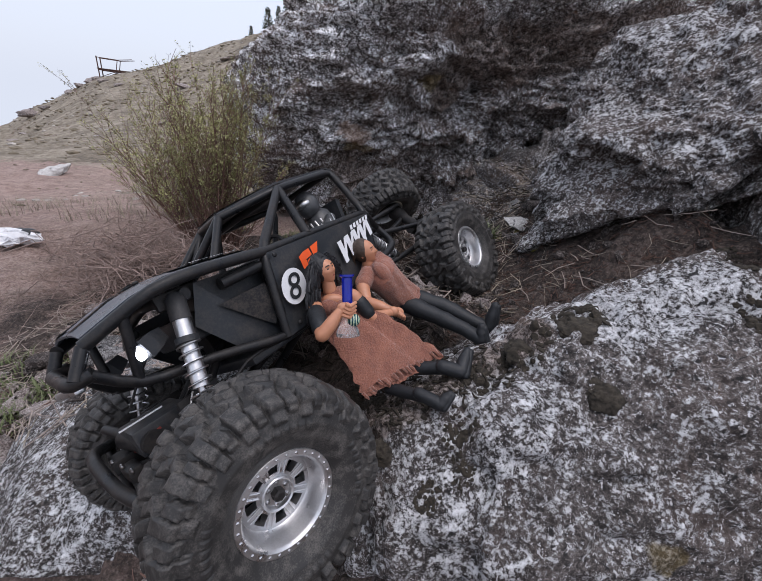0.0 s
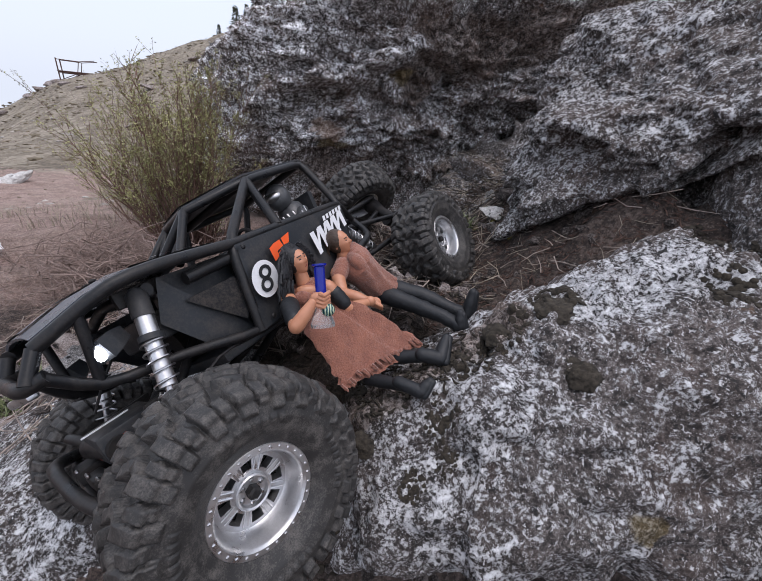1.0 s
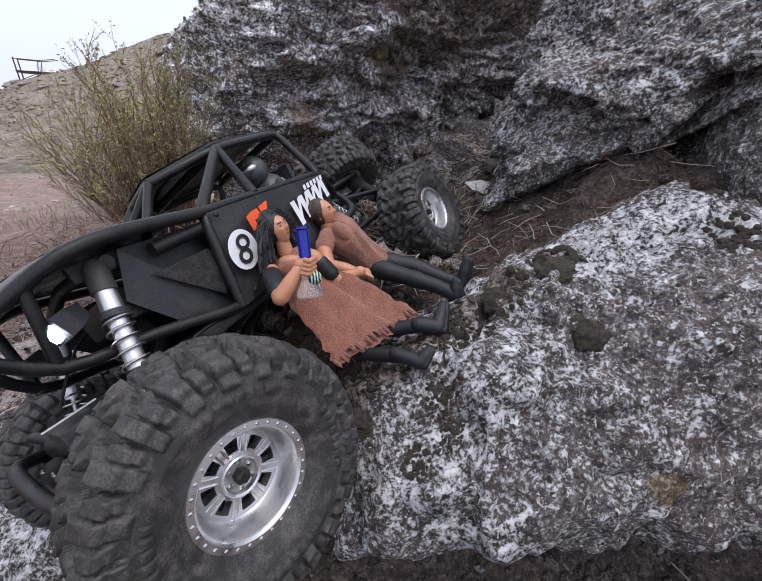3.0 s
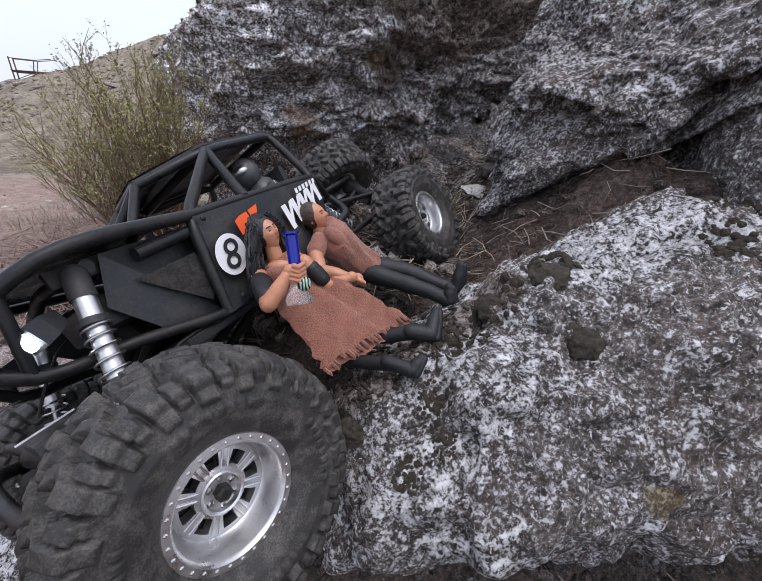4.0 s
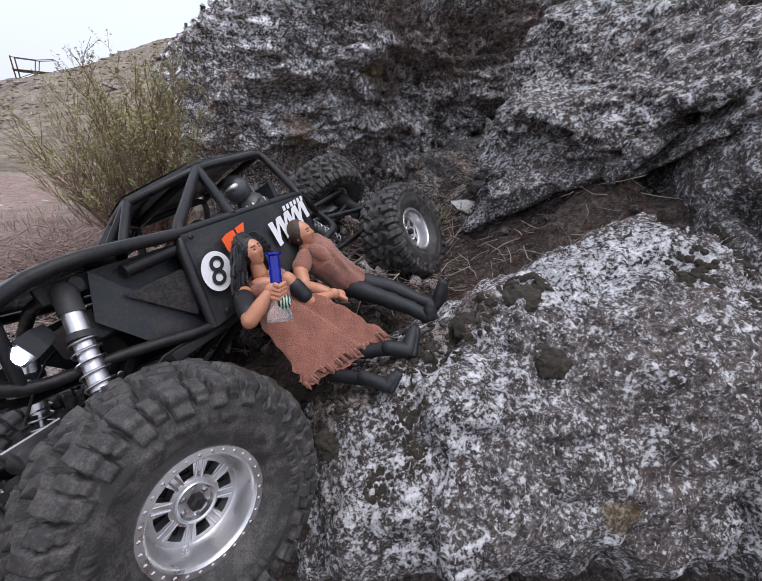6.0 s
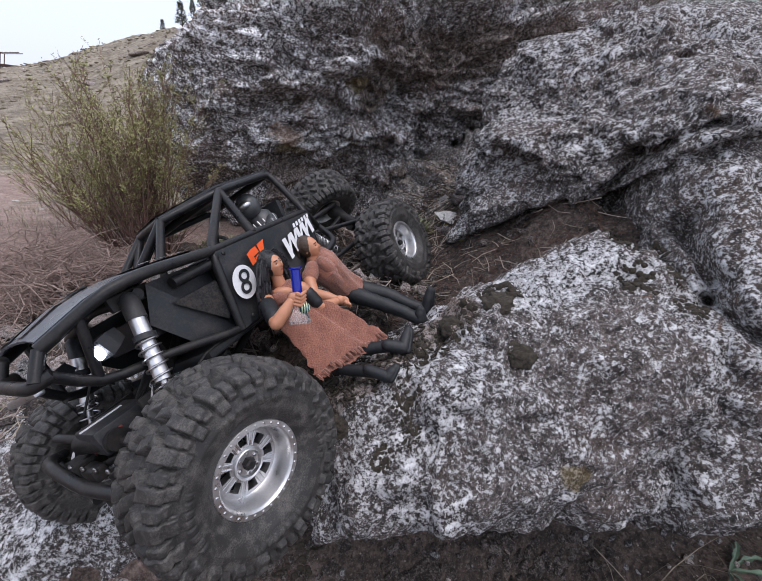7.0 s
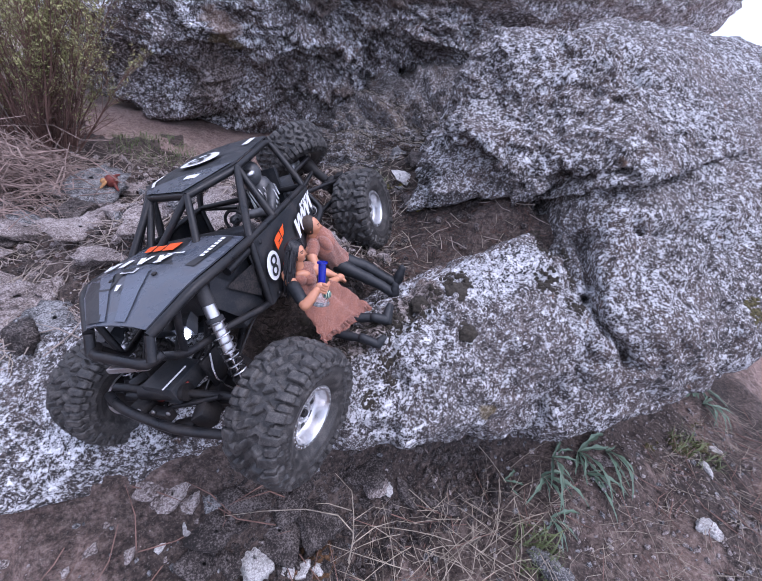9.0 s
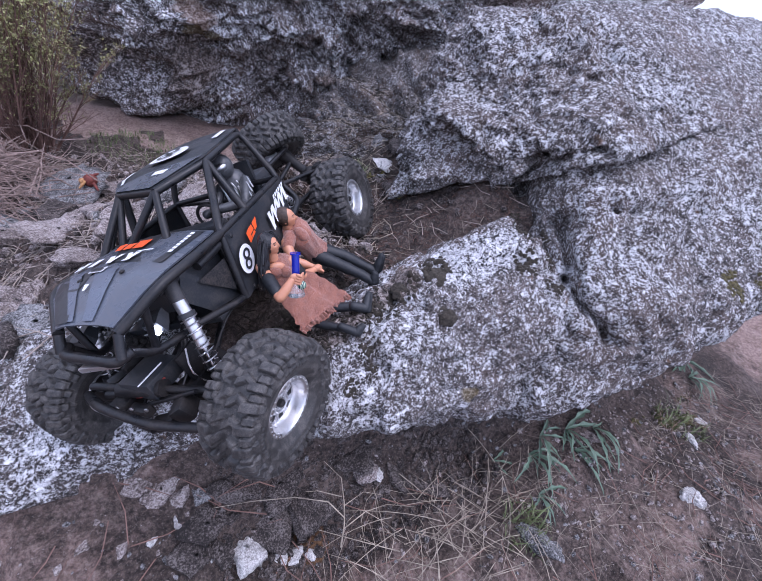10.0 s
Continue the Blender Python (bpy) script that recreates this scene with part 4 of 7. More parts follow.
roof_rows = [[P["brow_l"].lerp(P["brow_r"], 0.02 + 0.96 * g) + Vector((0.002, 0, 0.0040)) for g in (0, 0.25, 0.5, 0.75, 1)],
             [P["roof_l"].lerp(P["roof_r"], g) + Vector((0, 0, 0.0060 + 0.004 * math.sin(math.pi * g))) for g in (0, 0.25, 0.5, 0.75, 1)],
             [P["roofb_l"].lerp(P["roofb_r"], g) + Vector((0, 0, 0.0055 + 0.003 * math.sin(math.pi * g))) for g in (0, 0.25, 0.5, 0.75, 1)]]
roof = part("roof_panel", sheet(roof_rows), BLACK_PANEL, car, "black roof panel with a racing number")


def on_roof(f, g, lift=0.001):
    i = 0 if f < 0.4 else 1
    u = f / 0.4 if i == 0 else (f - 0.4) / 0.6
    k = min(3, int(g * 4))
    v = g * 4 - k
    return roof_rows[i][k].lerp(roof_rows[i][k + 1], v).lerp(roof_rows[i + 1][k].lerp(roof_rows[i + 1][k + 1], v), u) + Vector((0, 0, lift))


decal("grey_stripe", on_roof, [((0.0, 0.0), (0.0, 1.0), (0.16, 1.0), (0.40, 0.0))], PANEL_GREY, roof)
for q in (((0.20, 0.20), (0.20, 0.38), (0.26, 0.38), (0.26, 0.20)), ((0.80, 0.10), (0.80, 0.17), (0.97, 0.17), (0.97, 0.10)), ((0.20, 0.86), (0.20, 0.91), (0.50, 0.91), (0.50, 0.86))):
    decal("white_mark", on_roof, [q], WHITE_DECAL, roof)


def disc_on(place, f, g, rf, rg, lift, n=32, inner=0.0):
    bm = bmesh.new()
    out = [bm.verts.new(place(f + rf * math.cos(2 * math.pi * k / n), g + rg * math.sin(2 * math.pi * k / n), lift)) for k in range(n)]
    if inner:
        ins = [bm.verts.new(place(f + inner * rf * math.cos(2 * math.pi * k / n), g + inner * rg * math.sin(2 * math.pi * k / n), lift)) for k in range(n)]
        for k in range(n):
            bm.faces.new((out[k], out[(k + 1) % n], ins[(k + 1) % n], ins[k]))
    else:
        bm.faces.new(out)
    return bm


part("roundel", disc_on(on_roof, 0.55, 0.46, 0.14, 0.20, 0.0034), WHITE_DECAL, roof, "white round number field")
eight = bmesh.new()
for f, rf, rg in ((0.50, 0.052, 0.085), (0.60, 0.052, 0.085)):
    one = disc_on(on_roof, f, 0.46, rf, rg, 0.0044, 24, 0.5)
    me_tmp = bpy.data.meshes.new("tmp")
    one.to_mesh(me_tmp)
    one.free()
    eight.from_mesh(me_tmp)
    bpy.data.meshes.remove(me_tmp)
part("number", eight, BLACK_PANEL, roof, "black figure eight")

door_pts = [P["belt_l"] + Vector((0, 0.003, -0.002)), P["beltb_l"] + Vector((0, 0.003, -0.002)), P["lowb_l"] + Vector((0, 0.004, 0)), P["low_l"] + Vector((0, 0.004, 0))]
door = part("side_panel", sheet([[door_pts[0], door_pts[0].lerp(door_pts[1], 0.5) + Vector((0, 0.002, 0)), door_pts[1]], [door_pts[3], door_pts[3].lerp(door_pts[2], 0.5) + Vector((0, 0.002, 0)), door_pts[2]]]), BLACK_PANEL, car, "black side panel with a racing number and decals")
part("side_panel", poly([P["belt_r"], P["beltb_r"], P["lowb_r"], P["low_r"]]), BLACK_PANEL, car)


def on_door(f, g, lift=0.001):
    """A place on the left side panel: f from front to rear, g from the belt down."""
    a = door_pts[0].lerp(door_pts[1], f)
    b = door_pts[3].lerp(door_pts[2], f)
    return a.lerp(b, g) + Vector((0, 0.0036 + 0.002 * (1 - abs(2 * f - 1)) + lift, 0))


part("roundel", disc_on(on_door, 0.088, 0.50, 0.088, 0.215, 0.001), WHITE_DECAL, door, "white round number field")
eight = bmesh.new()
for g in (0.43, 0.57):
    one = disc_on(on_door, 0.088 + 0.10 * (0.50 - g), g, 0.042, 0.085, 0.0018, 24, 0.52)
    me_tmp = bpy.data.meshes.new("tmp")
    one.to_mesh(me_tmp)
    one.free()
    eight.from_mesh(me_tmp)
    bpy.data.meshes.remove(me_tmp)
part("number", eight, BLACK_PANEL, door, "black figure eight")
decal("orange_mark", on_door, [((0.178, 0.207), (0.216, 0.171), (0.233, 0.351), (0.191, 0.38)), ((0.216, 0.171), (0.267, 0.156), (0.28, 0.25), (0.225, 0.279)), ((0.233, 0.3), (0.28, 0.264), (0.292, 0.315), (0.237, 0.351)), ((0.28, 0.149), (0.352, 0.113), (0.327, 0.264), (0.292, 0.286))], ORANGE_DECAL, door, "orange decal patch")
for k in range(5):
    decal("white_mark", on_door, [((0.52 + 0.09 * k, 0.26 - 0.035 * k), (0.565 + 0.09 * k, 0.25 - 0.035 * k), (0.60 + 0.09 * k, 0.60 - 0.05 * k), (0.56 + 0.09 * k, 0.62 - 0.05 * k))], WHITE_DECAL, door)
for k in range(4):
    decal("white_mark", on_door, [((0.60 + 0.09 * k, 0.24 - 0.035 * k), (0.63 + 0.09 * k, 0.24 - 0.035 * k), (0.585 + 0.09 * k, 0.60 - 0.05 * k), (0.56 + 0.09 * k, 0.60 - 0.05 * k))], WHITE_DECAL, door)
for k in range(6):
    decal("small_mark", on_door, [((0.70 + 0.042 * k, 0.10 - 0.012 * k), (0.728 + 0.042 * k, 0.095 - 0.012 * k), (0.728 + 0.042 * k, 0.17 - 0.012 * k), (0.70 + 0.042 * k, 0.175 - 0.012 * k))], WHITE_DECAL, door)
decal("red_mark", on_door, [((0.20, 0.62), (0.26, 0.62), (0.26, 0.70), (0.20, 0.70))], RED_DECAL, door)
for f, g in ((0.03, 0.06), (0.06, 0.92), (0.95, 0.07)):
    part("screw", add_ball(bmesh.new(), on_door(f, g, 0), 0.0020, (1, 0.6, 1)), DARK_PART, door)

DUSTY_PANEL = dusty("dusty_panel", (0.026, 0.027, 0.030), 0.5, 0.45)
# inner wing under the bonnet
wing = part("inner_wing", poly([(0.088, 0.058, 0.076), (0.142, 0.060, 0.078), (0.150, 0.050, 0.052), (0.128, 0.050, 0.022), (0.096, 0.058, 0.016)], 0.0014), BLACK_PANEL, car, "recessed black inner wing panel")
part("wing_boss", poly([(0.134, 0.0600, 0.058), (0.096, 0.0655, 0.058), (0.094, 0.0655, 0.036), (0.104, 0.0640, 0.027)], 0.0025), DUSTY_PANEL, wing, "dusty grey raised plate")
part("wing_roll", tube([(0.128, 0.064, 0.070), (0.092, 0.066, 0.071)], 0.0042, 12), BLACK_TUBE, wing)
part("inner_wing", poly([(0.085, -0.070, 0.076), (0.140, -0.066, 0.072), (0.150, -0.055, 0.050), (0.125, -0.055, 0.022), (0.092, -0.070, 0.016)], 0.0014), BLACK_PANEL, car)
part("firewall", poly([(0.086, 0.060, 0.076), (0.082, -0.080, 0.076), (0.088, -0.075, 0.012), (0.092, 0.058, 0.012)], 0.0014), BLACK_PANEL, car)
part("shock_hoop", tube([(0.150, 0.060, 0.074), (0.152, 0.0, 0.080), (0.146, -0.060, 0.072)], 0.0038, 10, 0.01), BLACK_TUBE, car)
part("mount_plate", box((0.152, 0.053, 0.0745), (0.030, 0.004, 0.010), None, 0.001), DARK_PART, car)
part("floor_pan", box((0.02, -0.012, 0.010), (0.21, 0.12, 0.008), None, 0.002), BLACK_PANEL, car, "black chassis plate")
part("motor", tube([(0.120, -0.02, 0.030), (0.090, -0.02, 0.030)], 0.018, 20), DARK_PART, car)
part("gearbox", box((0.060, -0.012, 0.030), (0.060, 0.050, 0.036), None, 0.004), DARK_PART, car)
part("battery", box((0.125, 0.012, 0.052), (0.050, 0.060, 0.020), None, 0.003), BLACK_PANEL, car, "dark battery pack under the bonnet")
part("seat", sheet([[(-0.035, 0.035, 0.035), (-0.035, -0.005, 0.035)], [(-0.060, 0.038, 0.040), (-0.060, -0.008, 0.040)], [(-0.075, 0.034, 0.105), (-0.075, -0.004, 0.105)]], 0.006), BLACK_PANEL, car, "black racing seat")
part("dashboard", box((0.055, -0.012, 0.070), (0.020, 0.130, 0.022), None, 0.004), BLACK_PANEL, car)
part("steering_wheel", add_tube(bmesh.new(), [Vector((0.030, 0.022 + 0.013 * math.cos(a), 0.080 + 0.013 * math.sin(a))) for a in [2 * math.pi * k / 24 for k in range(25)]], 0.0018, 8), DARK_PART, car)
part("fuel_cell", box((-0.115, -0.012, 0.062), (0.045, 0.060, 0.036), None, 0.004), BLACK_PANEL, car)
spot = part("spotlight", add_tube(bmesh.new(), [(0.170, 0.047, 0.058), (0.178, 0.0485, 0.056), (0.1860, 0.0505, 0.0535)], [0.006, 0.0084, 0.0090], 4), BLACK_PANEL, car, "small square spotlight, switched on", smooth=False)
part("lens", add_ball(bmesh.new(), (0.1868, 0.0508, 0.0533), 0.0050, (0.8, 1, 1)), LED, spot, "glowing white lens")
part("spotlight", add_tube(bmesh.new(), [(0.166, -0.040, 0.054), (0.174, -0.041, 0.050), (0.182, -0.042, 0.047)], [0.006, 0.009, 0.0095], 4), BLACK_PANEL, car, smooth=False)
mid = FL.lerp(FR, 0.48)
part("bracket", box(mid + Vector((-0.010, 0.030, 0.030)), (0.030, 0.004, 0.030), None, 0.001), DARK_PART, car)
part("bracket", box(mid + Vector((-0.010, -0.034, 0.030)), (0.030, 0.004, 0.026), None, 0.001), DARK_PART, car)
part("winch_drum", tube([mid + Vector((0.022, 0.020, 0.030)), mid + Vector((0.022, -0.026, 0.034))], 0.0075, 16), DARK_PART, car)
part("panhard_bar", tube([mid + Vector((0.018, 0.062, 0.016)), mid + Vector((0.024, -0.050, 0.044))], 0.0034, 10), DARK_PART, car, "dark track rod")
for k in (-1, 1):
    part("upper_link", tube([mid + Vector((-0.004, 0.020 * k, 0.024)), Vector((0.085, 0.012 * k - 0.012, 0.052))], 0.0034, 10), BLACK_TUBE, car)
    part("knuckle", box((FL if k > 0 else FR) + Vector((0.012, -0.036 * k, 0.004)), (0.034, 0.012, 0.026), None, 0.003), DARK_PART, car)
for k, (a, b) in enumerate((((0.150, 0.03, 0.02), (0.172, 0.050, -0.012)), ((0.12, -0.03, 0.06), (0.185, -0.02, 0.02)), ((0.10, 0.055, 0.012), (0.165, 0.060, 0.004)))):
    part("cable", tube([a, Vector(a).lerp(Vector(b), 0.5) + Vector((0.006, 0.008, 0.010)), b], 0.0009, 6, 0.02), DARK_PART, car)

RED_WIRE = dusty("red_wire", (0.22, 0.02, 0.015), 0.5, 0.3)
# crowded parts round the front axle
for k, (c, size, tilt) in enumerate((((0.030, 0.034, 0.012), (0.020, 0.014, 0.018), 0.3), ((0.026, -0.030, 0.020), (0.022, 0.016, 0.014), -0.2), ((0.034, 0.008, 0.000), (0.012, 0.026, 0.012), 0.1), ((-0.016, 0.044, 0.018), (0.024, 0.010, 0.020), 0.4), ((0.006, -0.048, 0.026), (0.018, 0.010, 0.022), -0.4))):
    part("bracket", box(mid + Vector(c), size, Euler((tilt, 0.2 * tilt, tilt)).to_matrix(), 0.0018), DARK_PART, car)
for k, (a, b_, r) in enumerate((((0.024, 0.050, 0.024), (0.030, -0.036, 0.014), 0.0022), ((0.010, 0.060, 0.002), (0.016, -0.060, 0.022), 0.0050), ((-0.030, 0.030, 0.040), (0.028, 0.020, 0.010), 0.0016), ((-0.034, -0.020, 0.044), (0.026, -0.016, 0.012), 0.0016))):
    part("link_rod", tube([mid + Vector(a), mid + Vector(b_)], r, 10), BLACK_TUBE, car)
for k in range(5):
    part("bolt", add_ball(bmesh.new(), mid + Vector((0.036, 0.030 - 0.014 * k, 0.014 + 0.003 * k)), 0.0021, (0.6, 1, 1), None, 0, 8, 6), STEEL, car)
part("wire", tube([mid + Vector((0.016, 0.02, 0.036)), mid + Vector((0.030, 0.004, 0.030)), mid + Vector((0.024, -0.016, 0.024))], 0.0009, 6, 0.01), RED_WIRE, car, "thin red wire")
part("wire", tube([mid + Vector((-0.006, 0.034, 0.046)), mid + Vector((0.010, 0.040, 0.030)), mid + Vector((0.004, 0.046, 0.010))], 0.0008, 6, 0.01), STEEL, car)
for k in range(6):
    part("interior_part", box((-0.010 + 0.014 * k, -0.040 + 0.012 * (k % 3), 0.052 + 0.007 * (k % 2)), (0.012, 0.016, 0.014), Euler((0.3 * k, 0.2, 0.5 * k)).to_matrix(), 0.002), DARK_PART, car)


# ---- dolls lying against the car ----
def cloth(name, colour, deep):
    m, t, b = material(name, 0.95)
    at = coords(t)
    weave = noise_tex(t, at, 900, 3, 0.7)
    fold = noise_tex(t, at, 90, 4, 0.6)
    t.links.new(mix(t, ramp(t, mix(t, 0.5, weave, fold), (0.35, grey(0)), (0.65, grey(1))), deep, colour), b.inputs["Base Color"])
    b.inputs["Sheen Weight"].default_value = 0.3
    bump(t, b, mix(t, 0.5, weave, noise_tex(t, at, 350, 4, 0.7)), 1.0, 0.003)
    return m


def plain(name, colour, rough, spread=0.25, scale=200, relief=0.15):
    m, t, b = material(name, rough)
    at = coords(t)
    n = noise_tex(t, at, scale, 5, 0.6)
    t.links.new(ramp(t, n, (0.3, tuple(c * (1 - spread) for c in colour)), (0.7, tuple(c * (1 + spread) for c in colour))), b.inputs["Base Color"])
    bump(t, b, n, relief, 0.001)
    return m


SKIN = plain("doll_plastic_skin", (0.50, 0.225, 0.128), 0.36, 0.10, 120, 0.05)
TUNIC = cloth("brown_felt", (0.42, 0.165, 0.105), (0.20, 0.075, 0.050))
LEATHER = plain("black_leather", (0.009, 0.0105, 0.013), 0.55, 0.4, 300, 0.4)
HAIR = plain("dark_hair", (0.010, 0.010, 0.012), 0.45, 0.5, 500, 0.8)
BROWN_HAIR = plain("brown_hair", (0.045, 0.026, 0.016), 0.5, 0.4, 500, 0.8)
DOLL_MATS = [SKIN, TUNIC, LEATHER, HAIR, BROWN_HAIR]


def capsule(bm, a, b, r0, r1, mat, sides=14):
    a, b = Vector(a), Vector(b)
    d = (b - a).normalized()
    add_tube(bm, [a - d * r0 * 0.95, a - d * r0 * 0.6, a, a.lerp(b, 0.5), b, b + d * r1 * 0.6, b + d * r1 * 0.95], [r0 * 0.3, r0 * 0.8, r0, (r0 + r1) / 2 * 1.04, r1, r1 * 0.8, r1 * 0.3], sides, mat)


def loft(bm, sections, mat, n=40, ragged=0.0, seed=1, close=True, fold=0.0, drape=None):
    """Cloth through oval sections (centre, half axis, half axis)."""
    rnd = random.Random(seed)
    jag = [rnd.uniform(-1, 1) for _ in range(n)]
    rings = []
    for i, (c, u, v) in enumerate(sections):
        c, u, v = Vector(c), Vector(u), Vector(v)
        ring = []
        for k in range(n):
            a = 2 * math.pi * k / n
            w = 1 + 0.05 * math.sin(5 * a + 1.7 * i) * (i / len(sections)) + 0.03 * math.sin(9 * a + i)
            w += fold * (math.sin(7 * a + 0.5 * i) + 0.7 * math.sin(12 * a - 0.4 * i + 1.0)) * min(1, 0.3 + i / len(sections))
            p = c + w * (math.cos(a) * u + math.sin(a) * v)
            if i == len(sections) - 1 and ragged:
                p += (c - Vector(sections[-2][0])).normalized() * ragged * (0.8 * jag[k // 5] + 0.15 * jag[k])
            if drape:
                p += v.normalized() * drape(a if a < math.pi * 1.5 else a - 2 * math.pi, i / (len(sections) - 1))
            ring.append(bm.verts.new(p))
        rings.append(ring)
    for a, b in zip(rings, rings[1:]):
        for k in range(n):
            bm.faces.new((a[k], a[(k + 1) % n], b[(k + 1) % n], b[k])).material_index = mat
    if close:
        bm.faces.new(rings[0][::-1]).material_index = mat
    return rings


def bell(x, c, w):
    return np.exp(-((x - c) / w) ** 2)


def doll_head(bm, c, look_to, up, r, hair):
    """A moulded head: skull, brow, eye hollows, nose, lips and chin, with a cap of hair."""
    c, f, u = Vector(c), Vector(look_to).normalized(), Vector(up)
    u = (u - f * u.dot(f)).normalized()
    s = f.cross(u)
    turn = Matrix((s, f, u)).transposed()
    rows, cols = 44, 56
    grid = []
    for i in range(rows):
        th = math.pi * (i + 0.5) / rows
        line = []
        for k in range(cols):
            a = 2 * math.pi * k / cols
            x, y, z = math.sin(th) * math.cos(a), math.sin(th) * math.sin(a), math.cos(th)
            front = max(0.0, y) ** 0.5
            jaw = 1 - 0.34 * max(0.0, -z - 0.05)
            px_, pz = x * 0.78 * jaw, z * 1.12
            py = y * (0.90 if y > 0 else 0.98) * (1 - 0.10 * max(0.0, -z))
            py += front * (0.26 * bell(x, 0, 0.13) * bell(z, -0.16, 0.15) + 0.12 * bell(x, 0, 0.11) * bell(z, 0.06, 0.16) - 0.11 * bell(abs(x), 0.30, 0.15) * bell(z, 0.10, 0.10)
                           + 0.05 * bell(z, 0.27, 0.08) * bell(x, 0, 0.5) + 0.06 * bell(x, 0, 0.20) * bell(z, -0.47, 0.06) + 0.11 * bell(x, 0, 0.24) * bell(z, -0.80, 0.14) + 0.04 * bell(abs(x), 0.42, 0.15) * bell(z, -0.14, 0.15))
            line.append((bm.verts.new(c + turn @ (Vector((px_, py, pz)) * r)), x, y, z))
        grid.append(line)
    for i in range(rows - 1):
        for k in range(cols):
            q = [grid[i][k], grid[i + 1][k], grid[i + 1][(k + 1) % cols], grid[i][(k + 1) % cols]]
            face = bm.faces.new([v[0] for v in q])
            x, y, z = (sum(v[n] for v in q) / 4 for n in (1, 2, 3))
            eye = y > 0 and ((abs(x) - 0.30) / 0.12) ** 2 + ((z - 0.09) / 0.05) ** 2 < 1
            brow = y > 0 and abs(z - 0.245 - 0.06 * abs(x)) < 0.032 and 0.12 < abs(x) < 0.48
            lip = y > 0 and (x / 0.22) ** 2 + ((z + 0.47) / 0.065) ** 2 < 1
            face.material_index = 3 if eye or brow else (5 if lip else 0)
    for k in (-1, 1):
        add_ball(bm, c + s * r * 0.77 * k - u * r * 0.05 - f * r * 0.06, r, (0.08, 0.17, 0.24), turn, 0, 8, 6)
    add_ball(bm, c - f * r * (0.10 if hair == 3 else 0.20) + u * r * 0.20, r, (0.90, 0.90, 1.08), turn, hair, 24, 16)
    return f, u, s


def limb(bm, pts, radii, mat, sides=14, fold=0.0):
    """A limb or sleeve through points, rounded at both ends, with slight creases."""
    pts = [Vector(p) for p in pts]
    out, rs = [], []
    for k in range(len(pts) - 1):
        for j in range(6):
            q = j / 6
            out.append(pts[k].lerp(pts[k + 1], q))
            rs.append((radii[k] + (radii[k + 1] - radii[k]) * q * q * (3 - 2 * q)) * (1 + fold * math.sin(2.3 * len(out)) + 0.5 * fold * math.sin(5.1 * len(out))))
    out.append(pts[-1])
    rs.append(radii[-1])
    d0, d1 = (out[0] - out[1]).normalized(), (out[-1] - out[-2]).normalized()
    out = [out[0] + d0 * rs[0] * 0.9, out[0] + d0 * rs[0] * 0.6] + out + [out[-1] + d1 * rs[-1] * 0.6, out[-1] + d1 * rs[-1] * 0.9]
    add_tube(bm, out, [rs[0] * 0.35, rs[0] * 0.8] + rs + [rs[-1] * 0.8, rs[-1] * 0.35], sides, mat)


def boot(bm, ankle, heel, toe, r):
    """A boot: shaft end, rounded foot and a thin sole."""
    ankle, heel, toe = Vector(ankle), Vector(heel), Vector(toe)
    limb(bm, [ankle, heel], [r, r * 1.02], 2, 14, 0.03)
    limb(bm, [heel, heel.lerp(toe, 0.5), toe], [r * 1.02, r * 0.90, r * 0.62], 2, 14)
    out = (heel - ankle).normalized()
    d = (toe - heel).normalized()
    limb(bm, [heel + out * r * 0.75 - d * r * 0.3, toe + out * r * 0.40], [r * 0.62, r * 0.50], 2, 10)


DOLL_MATS.append(plain("doll_lips", (0.34, 0.085, 0.065), 0.45, 0.08, 200, 0.05))
GIRL = Vector((0.0003, 0.2680, 0.3907))
girl = bmesh.new()
f, u, s = doll_head(girl, GIRL, (0.66, -0.62, 0.44), (-0.38, 0.05, 0.9), 0.0106, 3)
rnd = random.Random(7)
# wavy locks from the crown, behind and on both sides of the face
for k in range(330):
    a = rnd.uniform(-2.05, 2.05)
    back, side = -math.cos(a), math.sin(a)
    p0 = GIRL + u * rnd.uniform(0.004, 0.0105) + s * side * 0.0082 + f * (0.0030 + 0.0075 * back if abs(a) < 1.5 else 0.0042)
    drop = rnd.uniform(0.022, 0.046)
    wide = rnd.uniform(0.0015, 0.0105)
    ph = rnd.uniform(0, 6.3)
    pts = []
    for j in range(10):
        q = j / 9
        wave = 0.0020 * math.sin(13 * q + ph)
        pts.append(p0 + s * (side * (0.0012 + wide) * math.sin(min(1.57, 2.4 * q)) + wave) - f * 0.002 * q + u * 0.0015 * math.cos(15 * q + ph) + Vector((0.006 * q, -0.006 * q * max(0, side), -drop * q)))
    add_tube(girl, pts, [0.0008, 0.0010, 0.0011, 0.0011, 0.0011, 0.0010, 0.0010, 0.0009, 0.0007, 0.0003], 5, 3)
